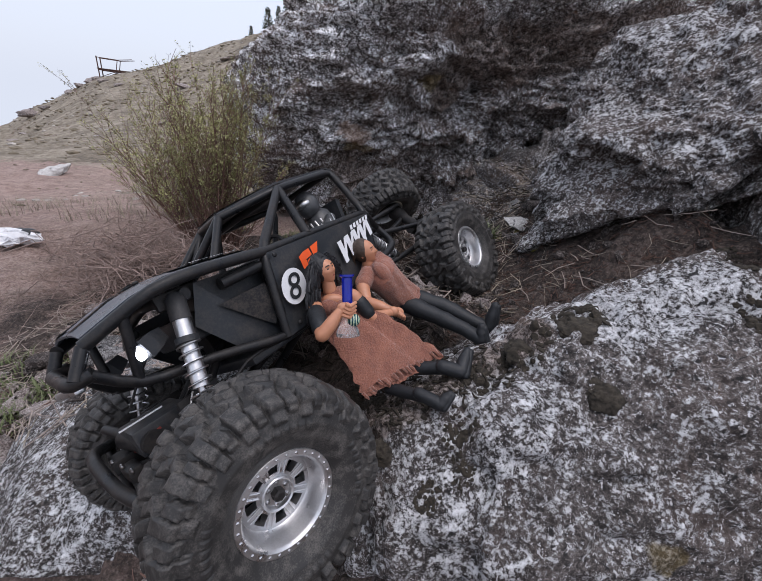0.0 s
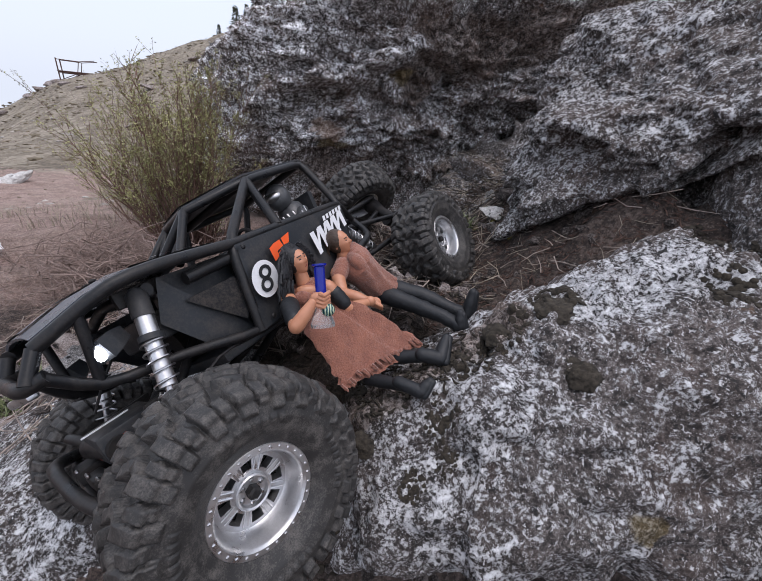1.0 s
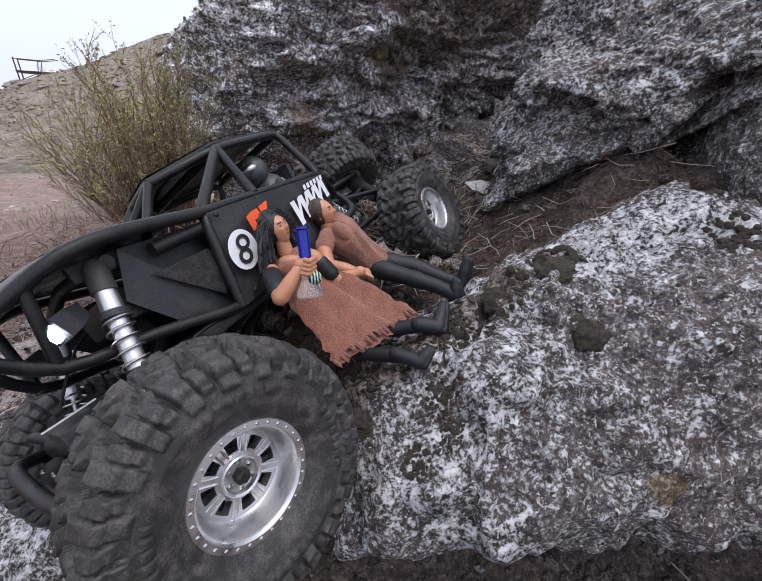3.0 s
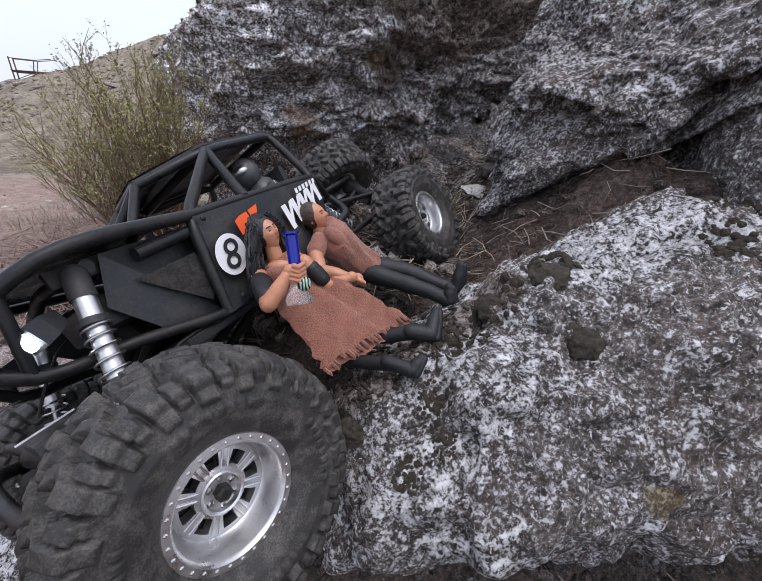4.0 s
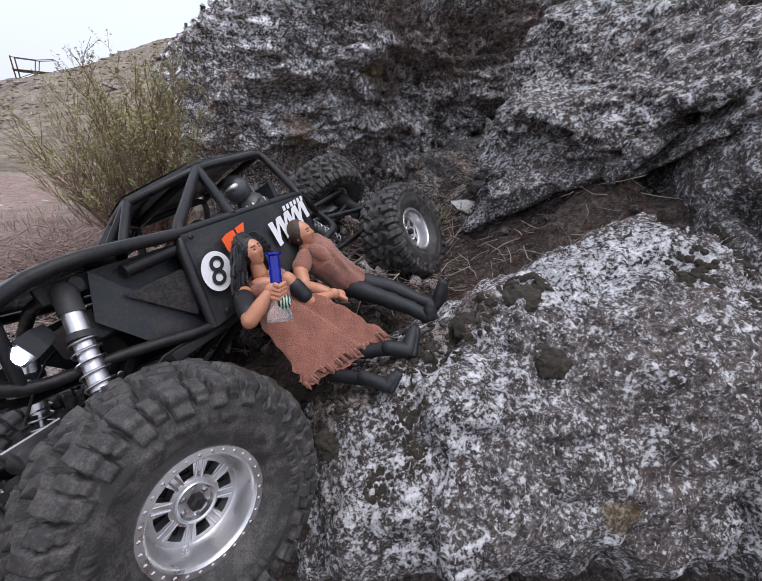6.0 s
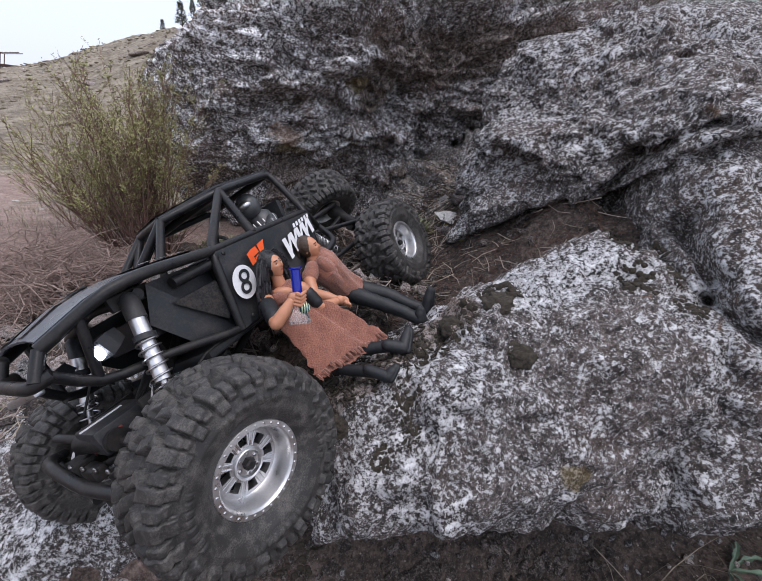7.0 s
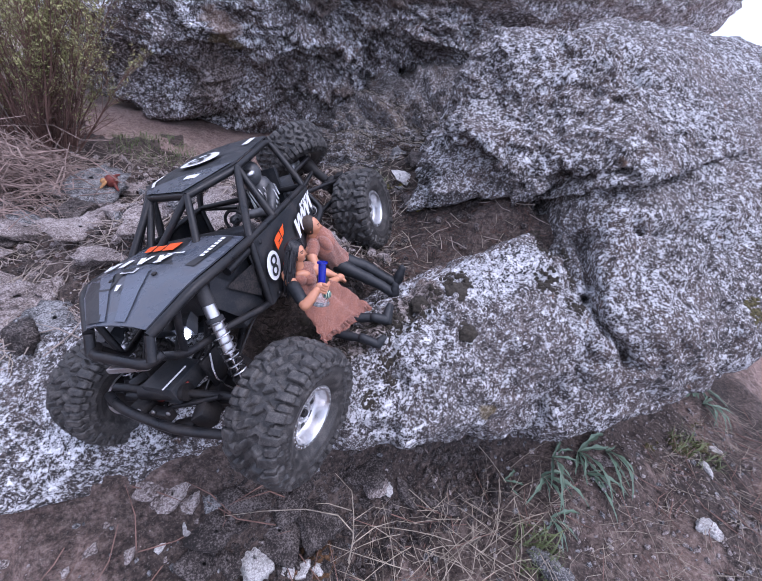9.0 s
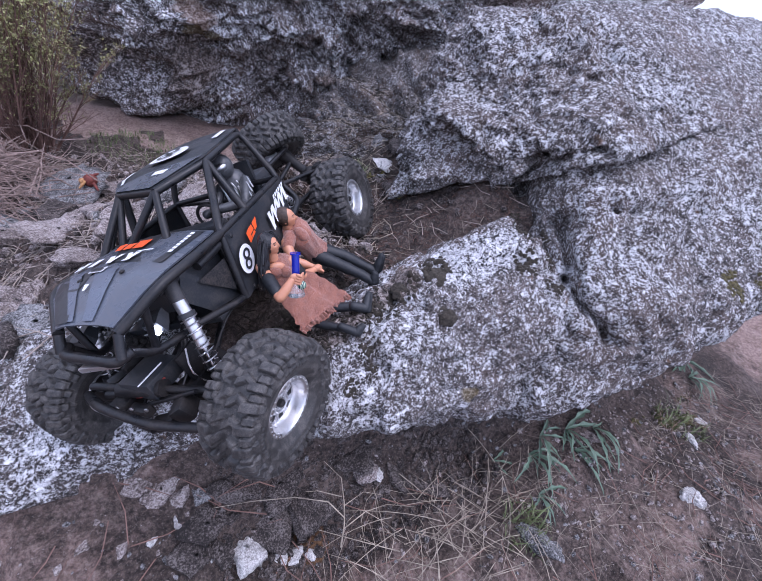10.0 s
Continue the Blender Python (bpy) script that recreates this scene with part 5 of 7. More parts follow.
# locks falling over both shoulders
for k in range(90):
    side, ph, drop = (1, -1)[k % 2], rnd.uniform(0, 6.3), rnd.uniform(0.024, 0.040)
    p0 = GIRL + s * side * rnd.uniform(0.0078, 0.0098) + u * rnd.uniform(-0.001, 0.009) - f * rnd.uniform(-0.002, 0.003)
    pts = [p0 + s * (side * 0.0052 * math.sin(min(1.57, 2.0 * q)) + 0.0014 * math.sin(14 * q + ph)) + f * (0.0050 * q + 0.0012 * math.cos(12 * q + ph)) + Vector((0.004 * q, 0, -drop * q)) for q in [j / 9 for j in range(10)]]
    add_tube(girl, pts, [0.0007, 0.0010, 0.0011, 0.0011, 0.0011, 0.0010, 0.0009, 0.0008, 0.0006, 0.0003], 5, 3)
for k in range(40):
    a = -1.5 + 3.0 * k / 39
    pts = [GIRL + u * (0.0138 - 0.0065 * q * abs(math.sin(a)) - 0.0030 * q) + f * (-0.001 + 0.0066 * q * math.cos(a)) + s * math.sin(a) * (0.0035 + 0.0062 * q) for q in (0, 0.35, 0.7, 1)]
    add_tube(girl, pts, [0.0012, 0.0014, 0.0013, 0.0006], 5, 3)
limb(girl, [GIRL - u * 0.006, (0.0060, 0.2665, 0.3740)], [0.0046, 0.0056], 0)
loft(girl, [((0.0068, 0.2660, 0.3735), (0.0065, 0.001, 0.004), (0.002, 0.006, 0)), ((0.0090, 0.2650, 0.3700), (0.0165, 0.004, 0.003), (0.001, 0.010, 0.004)), ((0.0125, 0.2620, 0.3630), (0.0150, 0.004, 0.004), (0.002, 0.013, 0.006)),
            ((0.0155, 0.2590, 0.3540), (0.0112, 0.003, 0.003), (0.002, 0.010, 0.005)), ((0.0180, 0.2570, 0.3450), (0.0130, 0.003, 0.003), (0.002, 0.011, 0.005))], 1, 40, fold=0.035)
add_ball(girl, (0.0085, 0.2585, 0.3705), 0.0068, (1.25, 0.65, 0.65), None, 0)
for x in (0.0060, 0.0165):
    add_ball(girl, (x, 0.2555, 0.3655), 0.0074, (1.0, 0.8, 0.9), None, 1)
limb(girl, [(-0.0070, 0.2605, 0.3680), (-0.0030, 0.2400, 0.3650), (0.0006, 0.2210, 0.3622)], [0.0060, 0.0056, 0.0050], 0)
limb(girl, [(-0.0040, 0.2450, 0.3655), (-0.0005, 0.2270, 0.3632)], [0.0068, 0.0064], 2, 16, 0.02)
limb(girl, [(0.0008, 0.2195, 0.3622), (0.0060, 0.2215, 0.3690), (0.0125, 0.2260, 0.3775)], [0.0052, 0.0048, 0.0034], 0)
add_ball(girl, (0.0150, 0.2270, 0.3795), 0.0044, (1.1, 0.8, 1.0), None, 0)
for k in range(4):
    limb(girl, [(0.0140 + 0.001 * k, 0.2240 + 0.0003 * k, 0.3760 + 0.0026 * k), (0.0190, 0.2212 + 0.0004 * k, 0.3758 + 0.0026 * k), (0.0228, 0.2252 + 0.0006 * k, 0.3762 + 0.0026 * k)], [0.0016, 0.0016, 0.0013], 0, 8)
limb(girl, [(0.0250, 0.2690, 0.3690), (0.0330, 0.2660, 0.3610), (0.0400, 0.2640, 0.3530)], [0.0056, 0.0054, 0.0048], 0)
limb(girl, [(0.0300, 0.2672, 0.3640), (0.0375, 0.2648, 0.3560)], [0.0064, 0.0061], 2, 16, 0.02)
limb(girl, [(0.0405, 0.2640, 0.3525), (0.0500, 0.2690, 0.3515), (0.0590, 0.2745, 0.3515)], [0.0048, 0.0044, 0.0034], 0)
add_ball(girl, (0.0610, 0.2752, 0.3520), 0.0045, (1.1, 0.9, 1), None, 0)
axis_u, axis_v = Vector((0.889, 0.404, 0.219)), Vector((-0.2, 0.35, 0.75))
skirt = [((0.0160, 0.2575, 0.3475), 0.0140, 0.0105), ((0.0235, 0.2540, 0.3450), 0.0180, 0.0130), ((0.0310, 0.2510, 0.3415), 0.0215, 0.0150), ((0.0420, 0.2470, 0.3340), 0.0262, 0.0135),
         ((0.0530, 0.2425, 0.3255), 0.0308, 0.0115), ((0.0620, 0.2390, 0.3185), 0.0350, 0.0070), ((0.0690, 0.2363, 0.3150), 0.0380, 0.0034)]
skirt = [(Vector(a[0]).lerp(Vector(b[0]), q), (a[1] + (b[1] - a[1]) * q) * axis_u, (a[2] + (b[2] - a[2]) * q) * axis_v) for a, b in zip(skirt, skirt[1:]) for q in (0, 0.25, 0.5, 0.75)] + [(Vector(skirt[-1][0]), skirt[-1][1] * axis_u, skirt[-1][2] * axis_v)]


def skirt_folds(a, q):
    """Cloth rising over the far knee, sinking between the legs, gathered at the waist."""
    rise = 0.0095 * bell(a, 0.55, 0.26) - 0.0060 * bell(a, 1.05, 0.20) + 0.0030 * bell(a, 1.45, 0.20) - 0.0014 * bell(a, 1.85, 0.16) + 0.0030 * bell(a, 2.25, 0.28)
    slack = 0.0020 * math.sin(7 * a + 5 * q) * bell(q, 0.30, 0.16) + 0.0014 * math.sin(13 * a - 9 * q) * bell(q, 0.14, 0.12)
    hem = 0.0012 * math.sin(11 * a + 2) * sstep(0.6, 1.0, np.array([q]))[0]
    return float((rise * math.sin(math.pi * min(1, 0.08 + 0.80 * q)) + slack + hem) * (1 if math.sin(a) > -0.2 else 0.2))


loft(girl, skirt, 1, 120, 0.0030, 3, fold=0.020, drape=skirt_folds)
for k in range(17):
    a = -1 + 2 * (k + rnd.uniform(-0.4, 0.4)) / 16
    a = max(-1.0, min(1.0, a))
    c = Vector((0.0698, 0.2360, 0.3146)) + a * 0.0372 * axis_u + (0.0022 * math.sqrt(max(0, 1 - a * a)) + 0.8 * skirt_folds(math.acos(a), 1.0)) * axis_v
    ln, wd = rnd.uniform(0.15, 0.75), rnd.uniform(0.0010, 0.0020)
    add_tube(girl, [c - Vector((0.004, -0.001, -0.003)), c + ln * Vector((0.0010, -0.0010, -0.0012)), c + ln * Vector((0.0028, -0.0016 + rnd.uniform(-0.0015, 0.0015), -0.0042))], [wd, wd * 0.8, 0.0003], 5, 1)
limb(girl, [(0.0740, 0.2500, 0.3110), (0.1000, 0.2350, 0.3225)], [0.0060, 0.0056], 2, 14, 0.04)
boot(girl, (0.0980, 0.2345, 0.3238), (0.1115, 0.2285, 0.3235), (0.1195, 0.2410, 0.3345), 0.0060)
limb(girl, [(0.0560, 0.2330, 0.3040), (0.0780, 0.2090, 0.3150)], [0.0052, 0.0046], 2, 14, 0.05)
boot(girl, (0.0740, 0.2115, 0.3165), (0.0880, 0.2000, 0.3160), (0.0945, 0.2020, 0.3235), 0.0050)
girl_ob = part("doll", girl, DOLL_MATS)
tagged(girl_ob, "long-haired action doll in a ragged brown felt tunic", "doll", "dolls")

MAN = Vector((0.0397, 0.3347, 0.3842))
man = bmesh.new()
f, u, s = doll_head(man, MAN, (0.78, -0.45, 0.44), (-0.5, 0.1, 0.85), 0.0112, 4)
for k in range(60):
    a = rnd.uniform(-1.5, 1.5)
    p0 = MAN + u * 0.0112 * math.cos(a) + s * 0.0088 * math.sin(a) - f * 0.001
    pts = [p0, p0 - f * 0.006 + u * 0.0004, p0 - f * 0.0095 - u * 0.004, p0 - f * 0.0098 - u * (0.008 + rnd.uniform(0, 0.004))]
    add_tube(man, pts, [0.0008, 0.0012, 0.0011, 0.0004], 5, 4)
limb(man, [MAN - u * 0.006, (0.0440, 0.3350, 0.3715)], [0.0054, 0.0068], 0)
loft(man, [((0.0430, 0.3355, 0.3740), (0.005, 0.002, 0.005), (-0.001, 0.006, 0.001)), ((0.0450, 0.3345, 0.3715), (0.010, 0.004, 0.011), (-0.005, 0.019, 0.002)), ((0.0530, 0.3325, 0.3655), (0.012, 0.002, 0.013), (-0.006, 0.022, 0.001)), ((0.0620, 0.3325, 0.3575), (0.011, 0.002, 0.012), (-0.005, 0.019, 0.001)),
           ((0.0720, 0.3345, 0.3475), (0.010, 0.002, 0.012), (-0.004, 0.016, 0.002)), ((0.0815, 0.3375, 0.3390), (0.010, 0.002, 0.012), (-0.004, 0.016, 0.002)), ((0.0875, 0.3390, 0.3340), (0.011, 0.002, 0.013), (-0.004, 0.017, 0.002))], 1, 60, 0.0018, 5, fold=0.03)
for dy in (-0.0085, 0.0085):
    add_ball(man, (0.0570, 0.3285 + dy, 0.3690), 0.0112, (1.25, 0.85, 0.62), Euler((0, 0.7, 0)).to_matrix(), 1)
limb(man, [(0.0420, 0.3215, 0.3670), (0.0375, 0.3120, 0.3600)], [0.0078, 0.0076], 1, 18, 0.02)
limb(man, [(0.0365, 0.3150, 0.3615), (0.0375, 0.3040, 0.3560), (0.0395, 0.2950, 0.3505)], [0.0066, 0.0062, 0.0054], 0)
limb(man, [(0.0395, 0.2945, 0.3505), (0.0500, 0.2880, 0.3500), (0.0605, 0.2830, 0.3485)], [0.0056, 0.0054, 0.0038], 0)
add_ball(man, (0.0665, 0.2826, 0.3472), 0.0052, (1.1, 0.85, 0.9), None, 0)
for k in range(4):
    limb(man, [(0.0635 + 0.0020 * k, 0.2800, 0.3512 - 0.0012 * k), (0.0660 + 0.0020 * k, 0.2775, 0.3485 - 0.0010 * k), (0.0665 + 0.0020 * k, 0.2790, 0.3450 - 0.0010 * k)], [0.0014, 0.0014, 0.0012], 0, 8)
limb(man, [(0.0600, 0.3530, 0.3580), (0.0760, 0.3535, 0.3470), (0.0890, 0.3520, 0.3400)], [0.0060, 0.0054, 0.0042], 0)
add_ball(man, (0.0935, 0.3500, 0.3388), 0.0046, (1.35, 0.8, 0.65), None, 0)
limb(man, [(0.0860, 0.3280, 0.3325), (0.1120, 0.3080, 0.3300), (0.1360, 0.2870, 0.3275)], [0.0098, 0.0080, 0.0066], 2, 16, 0.05)
boot(man, (0.1330, 0.2890, 0.3278), (0.1478, 0.2750, 0.3245), (0.1465, 0.2775, 0.3365), 0.0064)
limb(man, [(0.0900, 0.3430, 0.3340), (0.1240, 0.3247, 0.3330), (0.1530, 0.3080, 0.3240)], [0.0100, 0.0082, 0.0068], 2, 16, 0.05)
boot(man, (0.1500, 0.3095, 0.3250), (0.1660, 0.3005, 0.3210), (0.1690, 0.3040, 0.3450), 0.0068)
man_ob = part("doll", man, DOLL_MATS)
tagged(man_ob, "short-haired action doll in a sleeveless brown felt tunic", "doll", "dolls")

HELMET_GREY = plain("helmet_grey", (0.060, 0.062, 0.066), 0.40, 0.4, 150, 0.1)
driver = bmesh.new()
DM = lambda x, y, z: CAR @ Vector((x, y, z))
add_ball(driver, DM(-0.040, 0.018, 0.112), 0.0135, (1, 1, 1.08), CAR.to_3x3(), 0, 18, 12)
add_ball(driver, DM(-0.033, 0.020, 0.113), 0.0105, (0.9, 0.9, 0.55), CAR.to_3x3(), 1, 14, 10)
capsule(driver, DM(-0.050, 0.016, 0.090), DM(-0.050, 0.016, 0.060), 0.0165, 0.0150, 0)
capsule(driver, DM(-0.046, 0.034, 0.088), DM(-0.018, 0.038, 0.070), 0.0065, 0.0055, 0)
capsule(driver, DM(-0.018, 0.038, 0.070), DM(0.022, 0.026, 0.082), 0.0055, 0.0050, 0)
capsule(driver, DM(-0.046, -0.002, 0.088), DM(-0.014, -0.006, 0.070), 0.0065, 0.0055, 0)
capsule(driver, DM(-0.014, -0.006, 0.070), DM(0.022, 0.014, 0.080), 0.0055, 0.0050, 0)
for k in range(3):
    capsule(driver, DM(-0.036, 0.022 + 0.006 * k, 0.086), DM(-0.032, 0.026 + 0.005 * k, 0.068), 0.0012, 0.0012, 1, 8)
for k in range(7):
    a = -1.2 + 0.4 * k
    capsule(driver, DM(-0.050 + 0.0165 * math.cos(a), 0.016 + 0.0165 * math.sin(a), 0.092), DM(-0.048 + 0.0160 * math.cos(a + 0.5), 0.016 + 0.0160 * math.sin(a + 0.5), 0.064), 0.0011, 0.0009, 1, 6)
for k in range(5):
    q = k / 4
    capsule(driver, DM(-0.044 + 0.024 * q, 0.0395, 0.092 - 0.018 * q), DM(-0.040 + 0.024 * q, 0.0435, 0.080 - 0.014 * q), 0.0010, 0.0009, 1, 6)
tagged(part("doll", driver, [HELMET_GREY, SILVER]), "helmeted driver doll in black and grey seated in the car", "doll", "dolls")

# ---- glass pipe ----
glass_m, glass_t, glass_b = material("blue_glass", 0.06, 0, (0.01, 0.025, 0.45))
glass_b.inputs["Transmission Weight"].default_value = 0.45
clear_m, clear_t, clear_b = material("clear_glass", 0.05, 0, (0.92, 0.95, 0.96))
clear_b.inputs["Transmission Weight"].default_value = 0.9
swirl_m, swirl_t, swirl_b = material("swirled_glass", 0.1)
sw = node(swirl_t, "ShaderNodeTexWave", Scale=160.0, Distortion=6.0)
swirl_t.links.new(coords(swirl_t), sw.inputs["Vector"])
swirl_t.links.new(ramp(swirl_t, sw.outputs["Fac"], (0.2, (0.005, 0.03, 0.04)), (0.5, (0.01, 0.16, 0.16)), (0.8, (0.45, 0.50, 0.35))), swirl_b.inputs["Base Color"])
top, foot = Vector((0.0165, 0.2389, 0.4000)), Vector((0.0190, 0.2230, 0.3595))
pipe = thing("glass_pipe", Matrix.Translation(foot), "small blue glass water pipe with clear base, held by the doll", "glass pipe")
ax = top - foot
part("neck", add_tube(bmesh.new(), [ax, ax * 0.97, ax * 0.95, ax * 0.60, ax * 0.34], [0.0052, 0.0052, 0.0038, 0.0037, 0.0037], 20), glass_m, pipe, "cobalt blue tube with flared mouth")
part("base", add_tube(bmesh.new(), [ax * 0.36, ax * 0.28, ax * 0.05, ax * 0.0], [0.0040, 0.0048, 0.0084, 0.0082], 22), clear_m, pipe, "clear conical glass base")
part("bowl", add_ball(bmesh.new(), ax * 0.32 + Vector((0.0040, -0.0050, 0.0)), 0.0046), swirl_m, pipe, "green swirled glass bowl")

# ---- scattering help ----
from mathutils.bvhtree import BVHTree

SOLID = []
for ob in [o for o in scene.objects if o.type == "MESH" and (o.name.startswith("boulder") or o.name.startswith("ground"))]:
    n = len(ob.data.vertices)
    co = np.empty(n * 3, np.float32)
    ob.data.vertices.foreach_get("co", co)
    q = np.empty(len(ob.data.loops), np.int32)
    ob.data.loops.foreach_get("vertex_index", q)
    SOLID.append((ob.name, BVHTree.FromPolygons(co.reshape(-1, 3).tolist(), q.reshape(-1, 4).tolist())))


def drop_on(x, y, top=1.2, only=None):
    """The highest surface under (x, y): its place and normal."""
    best = None
    for name, tree in SOLID:
        if only and not name.startswith(only):
            continue
        p, nrm, _, _ = tree.ray_cast(Vector((x, y, top)), Vector((0, 0, -1)))
        if p and (best is None or p.z > best[0].z):
            best = (p, nrm)
    return best


# ---- loose stones ----
def stone_mesh(seed, size=(1, 1, 0.6), rows=20, cols=30):
    rng = np.random.RandomState(seed)
    th = (np.arange(rows) + 0.5) / rows * math.pi
    ph = np.arange(cols) / cols * 2 * math.pi
    T, H = np.meshgrid(th, ph, indexing="ij")
    d = np.stack([np.sin(T) * np.cos(H), np.sin(T) * np.sin(H), np.cos(T)], -1).reshape(-1, 3)
    acc = 0
    for k in range(11):
        nrm = rng.normal(size=3)
        nrm /= np.linalg.norm(nrm)
        acc = acc + np.maximum(0, d @ nrm / rng.uniform(0.55, 0.95)) ** 30
    for nrm in ((1, 0, 0), (-1, 0, 0), (0, 1, 0), (0, -1, 0), (0, 0, 1), (0, 0, -1)):
        acc = acc + np.maximum(0, d @ np.array(nrm, float)) ** 30
    p = d * (acc ** (-1 / 30))[:, None]
    p = p * (1 + 0.14 * fbm(p, 2.5, 4, seed)[:, None] + 0.10 * ridged(p, 5.0, 3, seed + 3)[:, None] + 0.03 * fbm(p, 14, 3, seed + 5)[:, None]) * np.array(size)
    i = np.arange((rows - 1) * cols).reshape(rows - 1, cols)
    j = np.roll(i, -1, 1)
    quads = np.stack([i, i + cols, j + cols, j], -1).reshape(-1, 4).tolist()
    me = bpy.data.meshes.new("stone")
    me.from_pydata(p.tolist(), [], quads + [list(range(cols))[::-1], list(range((rows - 1) * cols, rows * cols))])
    for poly_ in me.polygons:
        poly_.use_smooth = True
    return me


def stone_material(name, a, b_, c, coarse=1.0):
    m, t, b = material(name, 0.9)
    at = t.nodes.new("ShaderNodeNewGeometry").outputs["Position"]
    fine = noise_tex(t, at, 420 * coarse, 4, 0.8)
    mid = noise_tex(t, at, 90 * coarse, 6, 0.75, 0.5)
    big = noise_tex(t, at, 22 * coarse, 5, 0.7, 0.5)
    col = ramp(t, mix(t, 0.45, fine, mix(t, 0.5, mid, big)), (0.44, a), (0.5, b_), (0.56, c))
    col = mix(t, ramp(t, mix(t, 0.5, mid, big), (0.58, grey(0)), (0.66, grey(0.6))), col, (0.06, 0.045, 0.036))
    t.links.new(col, b.inputs["Base Color"])
    bump(t, b, mix(t, 0.5, mid, fine), 0.9, 0.006)
    return m


STONE_PALE = stone_material("pale_stone", (0.08, 0.062, 0.055), (0.25, 0.205, 0.19), (0.48, 0.43, 0.41))
STONE_GREY = stone_material("grey_stone", (0.03, 0.03, 0.03), (0.15, 0.145, 0.145), (0.40, 0.395, 0.395))
STONE_DARK = stone_material("dark_stone", (0.012, 0.009, 0.008), (0.050, 0.038, 0.033), (0.18, 0.155, 0.145))
STONE_CRUST = stone_material("white_stone", (0.28, 0.26, 0.25), (0.50, 0.48, 0.46), (0.72, 0.70, 0.68))
STONE_MESHES = {}
for tag, mat in (("pale", STONE_PALE), ("grey", STONE_GREY), ("dark", STONE_DARK), ("crust", STONE_CRUST)):
    STONE_MESHES[tag] = [stone_mesh(30 + k, (1, 0.75, 0.5)) for k in range(7)]
    for me in STONE_MESHES[tag]:
        me.materials.append(mat)


def stone(x, y, size, tag="pale", turn=None, k=None, flat=1.0, sink=0.25, name="stone", label="weathered pale stone lying on the soil", only=None):
    hit = drop_on(x, y, 1.2, only)
    p = hit[0]
    r = random.Random(int(1e6 * (x + 3 * y)))
    ob = new(name, STONE_MESHES[tag][r.randrange(7) if k is None else k])
    ob.matrix_world = Matrix.Translation(p + Vector((0, 0, size * 0.5 * flat * (1 - 2 * sink)))) @ Euler((r.uniform(-0.3, 0.3), r.uniform(-0.3, 0.3), r.uniform(0, 6.3) if turn is None else turn)).to_matrix().to_4x4() @ Matrix.Diagonal((size, size, size * flat, 1))
    return tagged(ob, label, "stone", "loose stones")


# larger stones behind and beside the car
for x, y, size, tag, flat in ((-0.250, 1.06, 0.085, "grey", 0.8), (-0.175, 1.10, 0.040, "pale", 0.5), (-0.33, 0.80, 0.060, "pale", 0.6), (-0.17, 0.95, 0.065, "pale", 0.45), (-0.10, 0.90, 0.050, "grey", 0.5), (-0.235, 0.72, 0.075, "pale", 0.40), (-0.18, 0.78, 0.050, "pale", 0.5), (-0.06, 0.82, 0.080, "pale", 0.45), (-0.02, 0.74, 0.060, "pale", 0.5), (-0.12, 0.64, 0.080, "pale", 0.40), (-0.19, 0.60, 0.055, "pale", 0.5),
                              (-0.30, 0.56, 0.075, "pale", 0.5), (-0.36, 0.47, 0.060, "pale", 0.7), (-0.24, 0.48, 0.060, "grey", 0.5), (-0.40, 0.38, 0.045, "pale", 0.9), (-0.05, 1.03, 0.060, "grey", 0.6), (-0.42, 0.95, 0.060, "grey", 0.9), (-0.47, 0.70, 0.080, "pale", 0.6),
                              (-0.36, 0.66, 0.050, "pale", 0.6), (0.04, 0.88, 0.045, "dark", 0.8), (-0.02, 0.58, 0.090, "pale", 0.4), (0.10, 0.66, 0.045, "dark", 0.7), (-0.15, 1.12, 0.035, "pale", 0.6), (0.22, 0.80, 0.060, "dark", 0.6), (0.34, 0.86, 0.070, "dark", 0.7), (0.44, 0.80, 0.05, "grey", 0.8), (0.40, 0.66, 0.05, "dark", 0.8), (0.28, 0.70, 0.04, "dark", 0.8)):
    k = 0.80 if y < 1.0 else 1.0
    stone(x, y, size * k, tag, flat=min(1.0, flat * 1.35), sink=0.30, label={"pale": "weathered pale pinkish slab on the rubble", "grey": "rough grey rock on the rubble", "dark": "dark brown rock in the litter"}[tag])
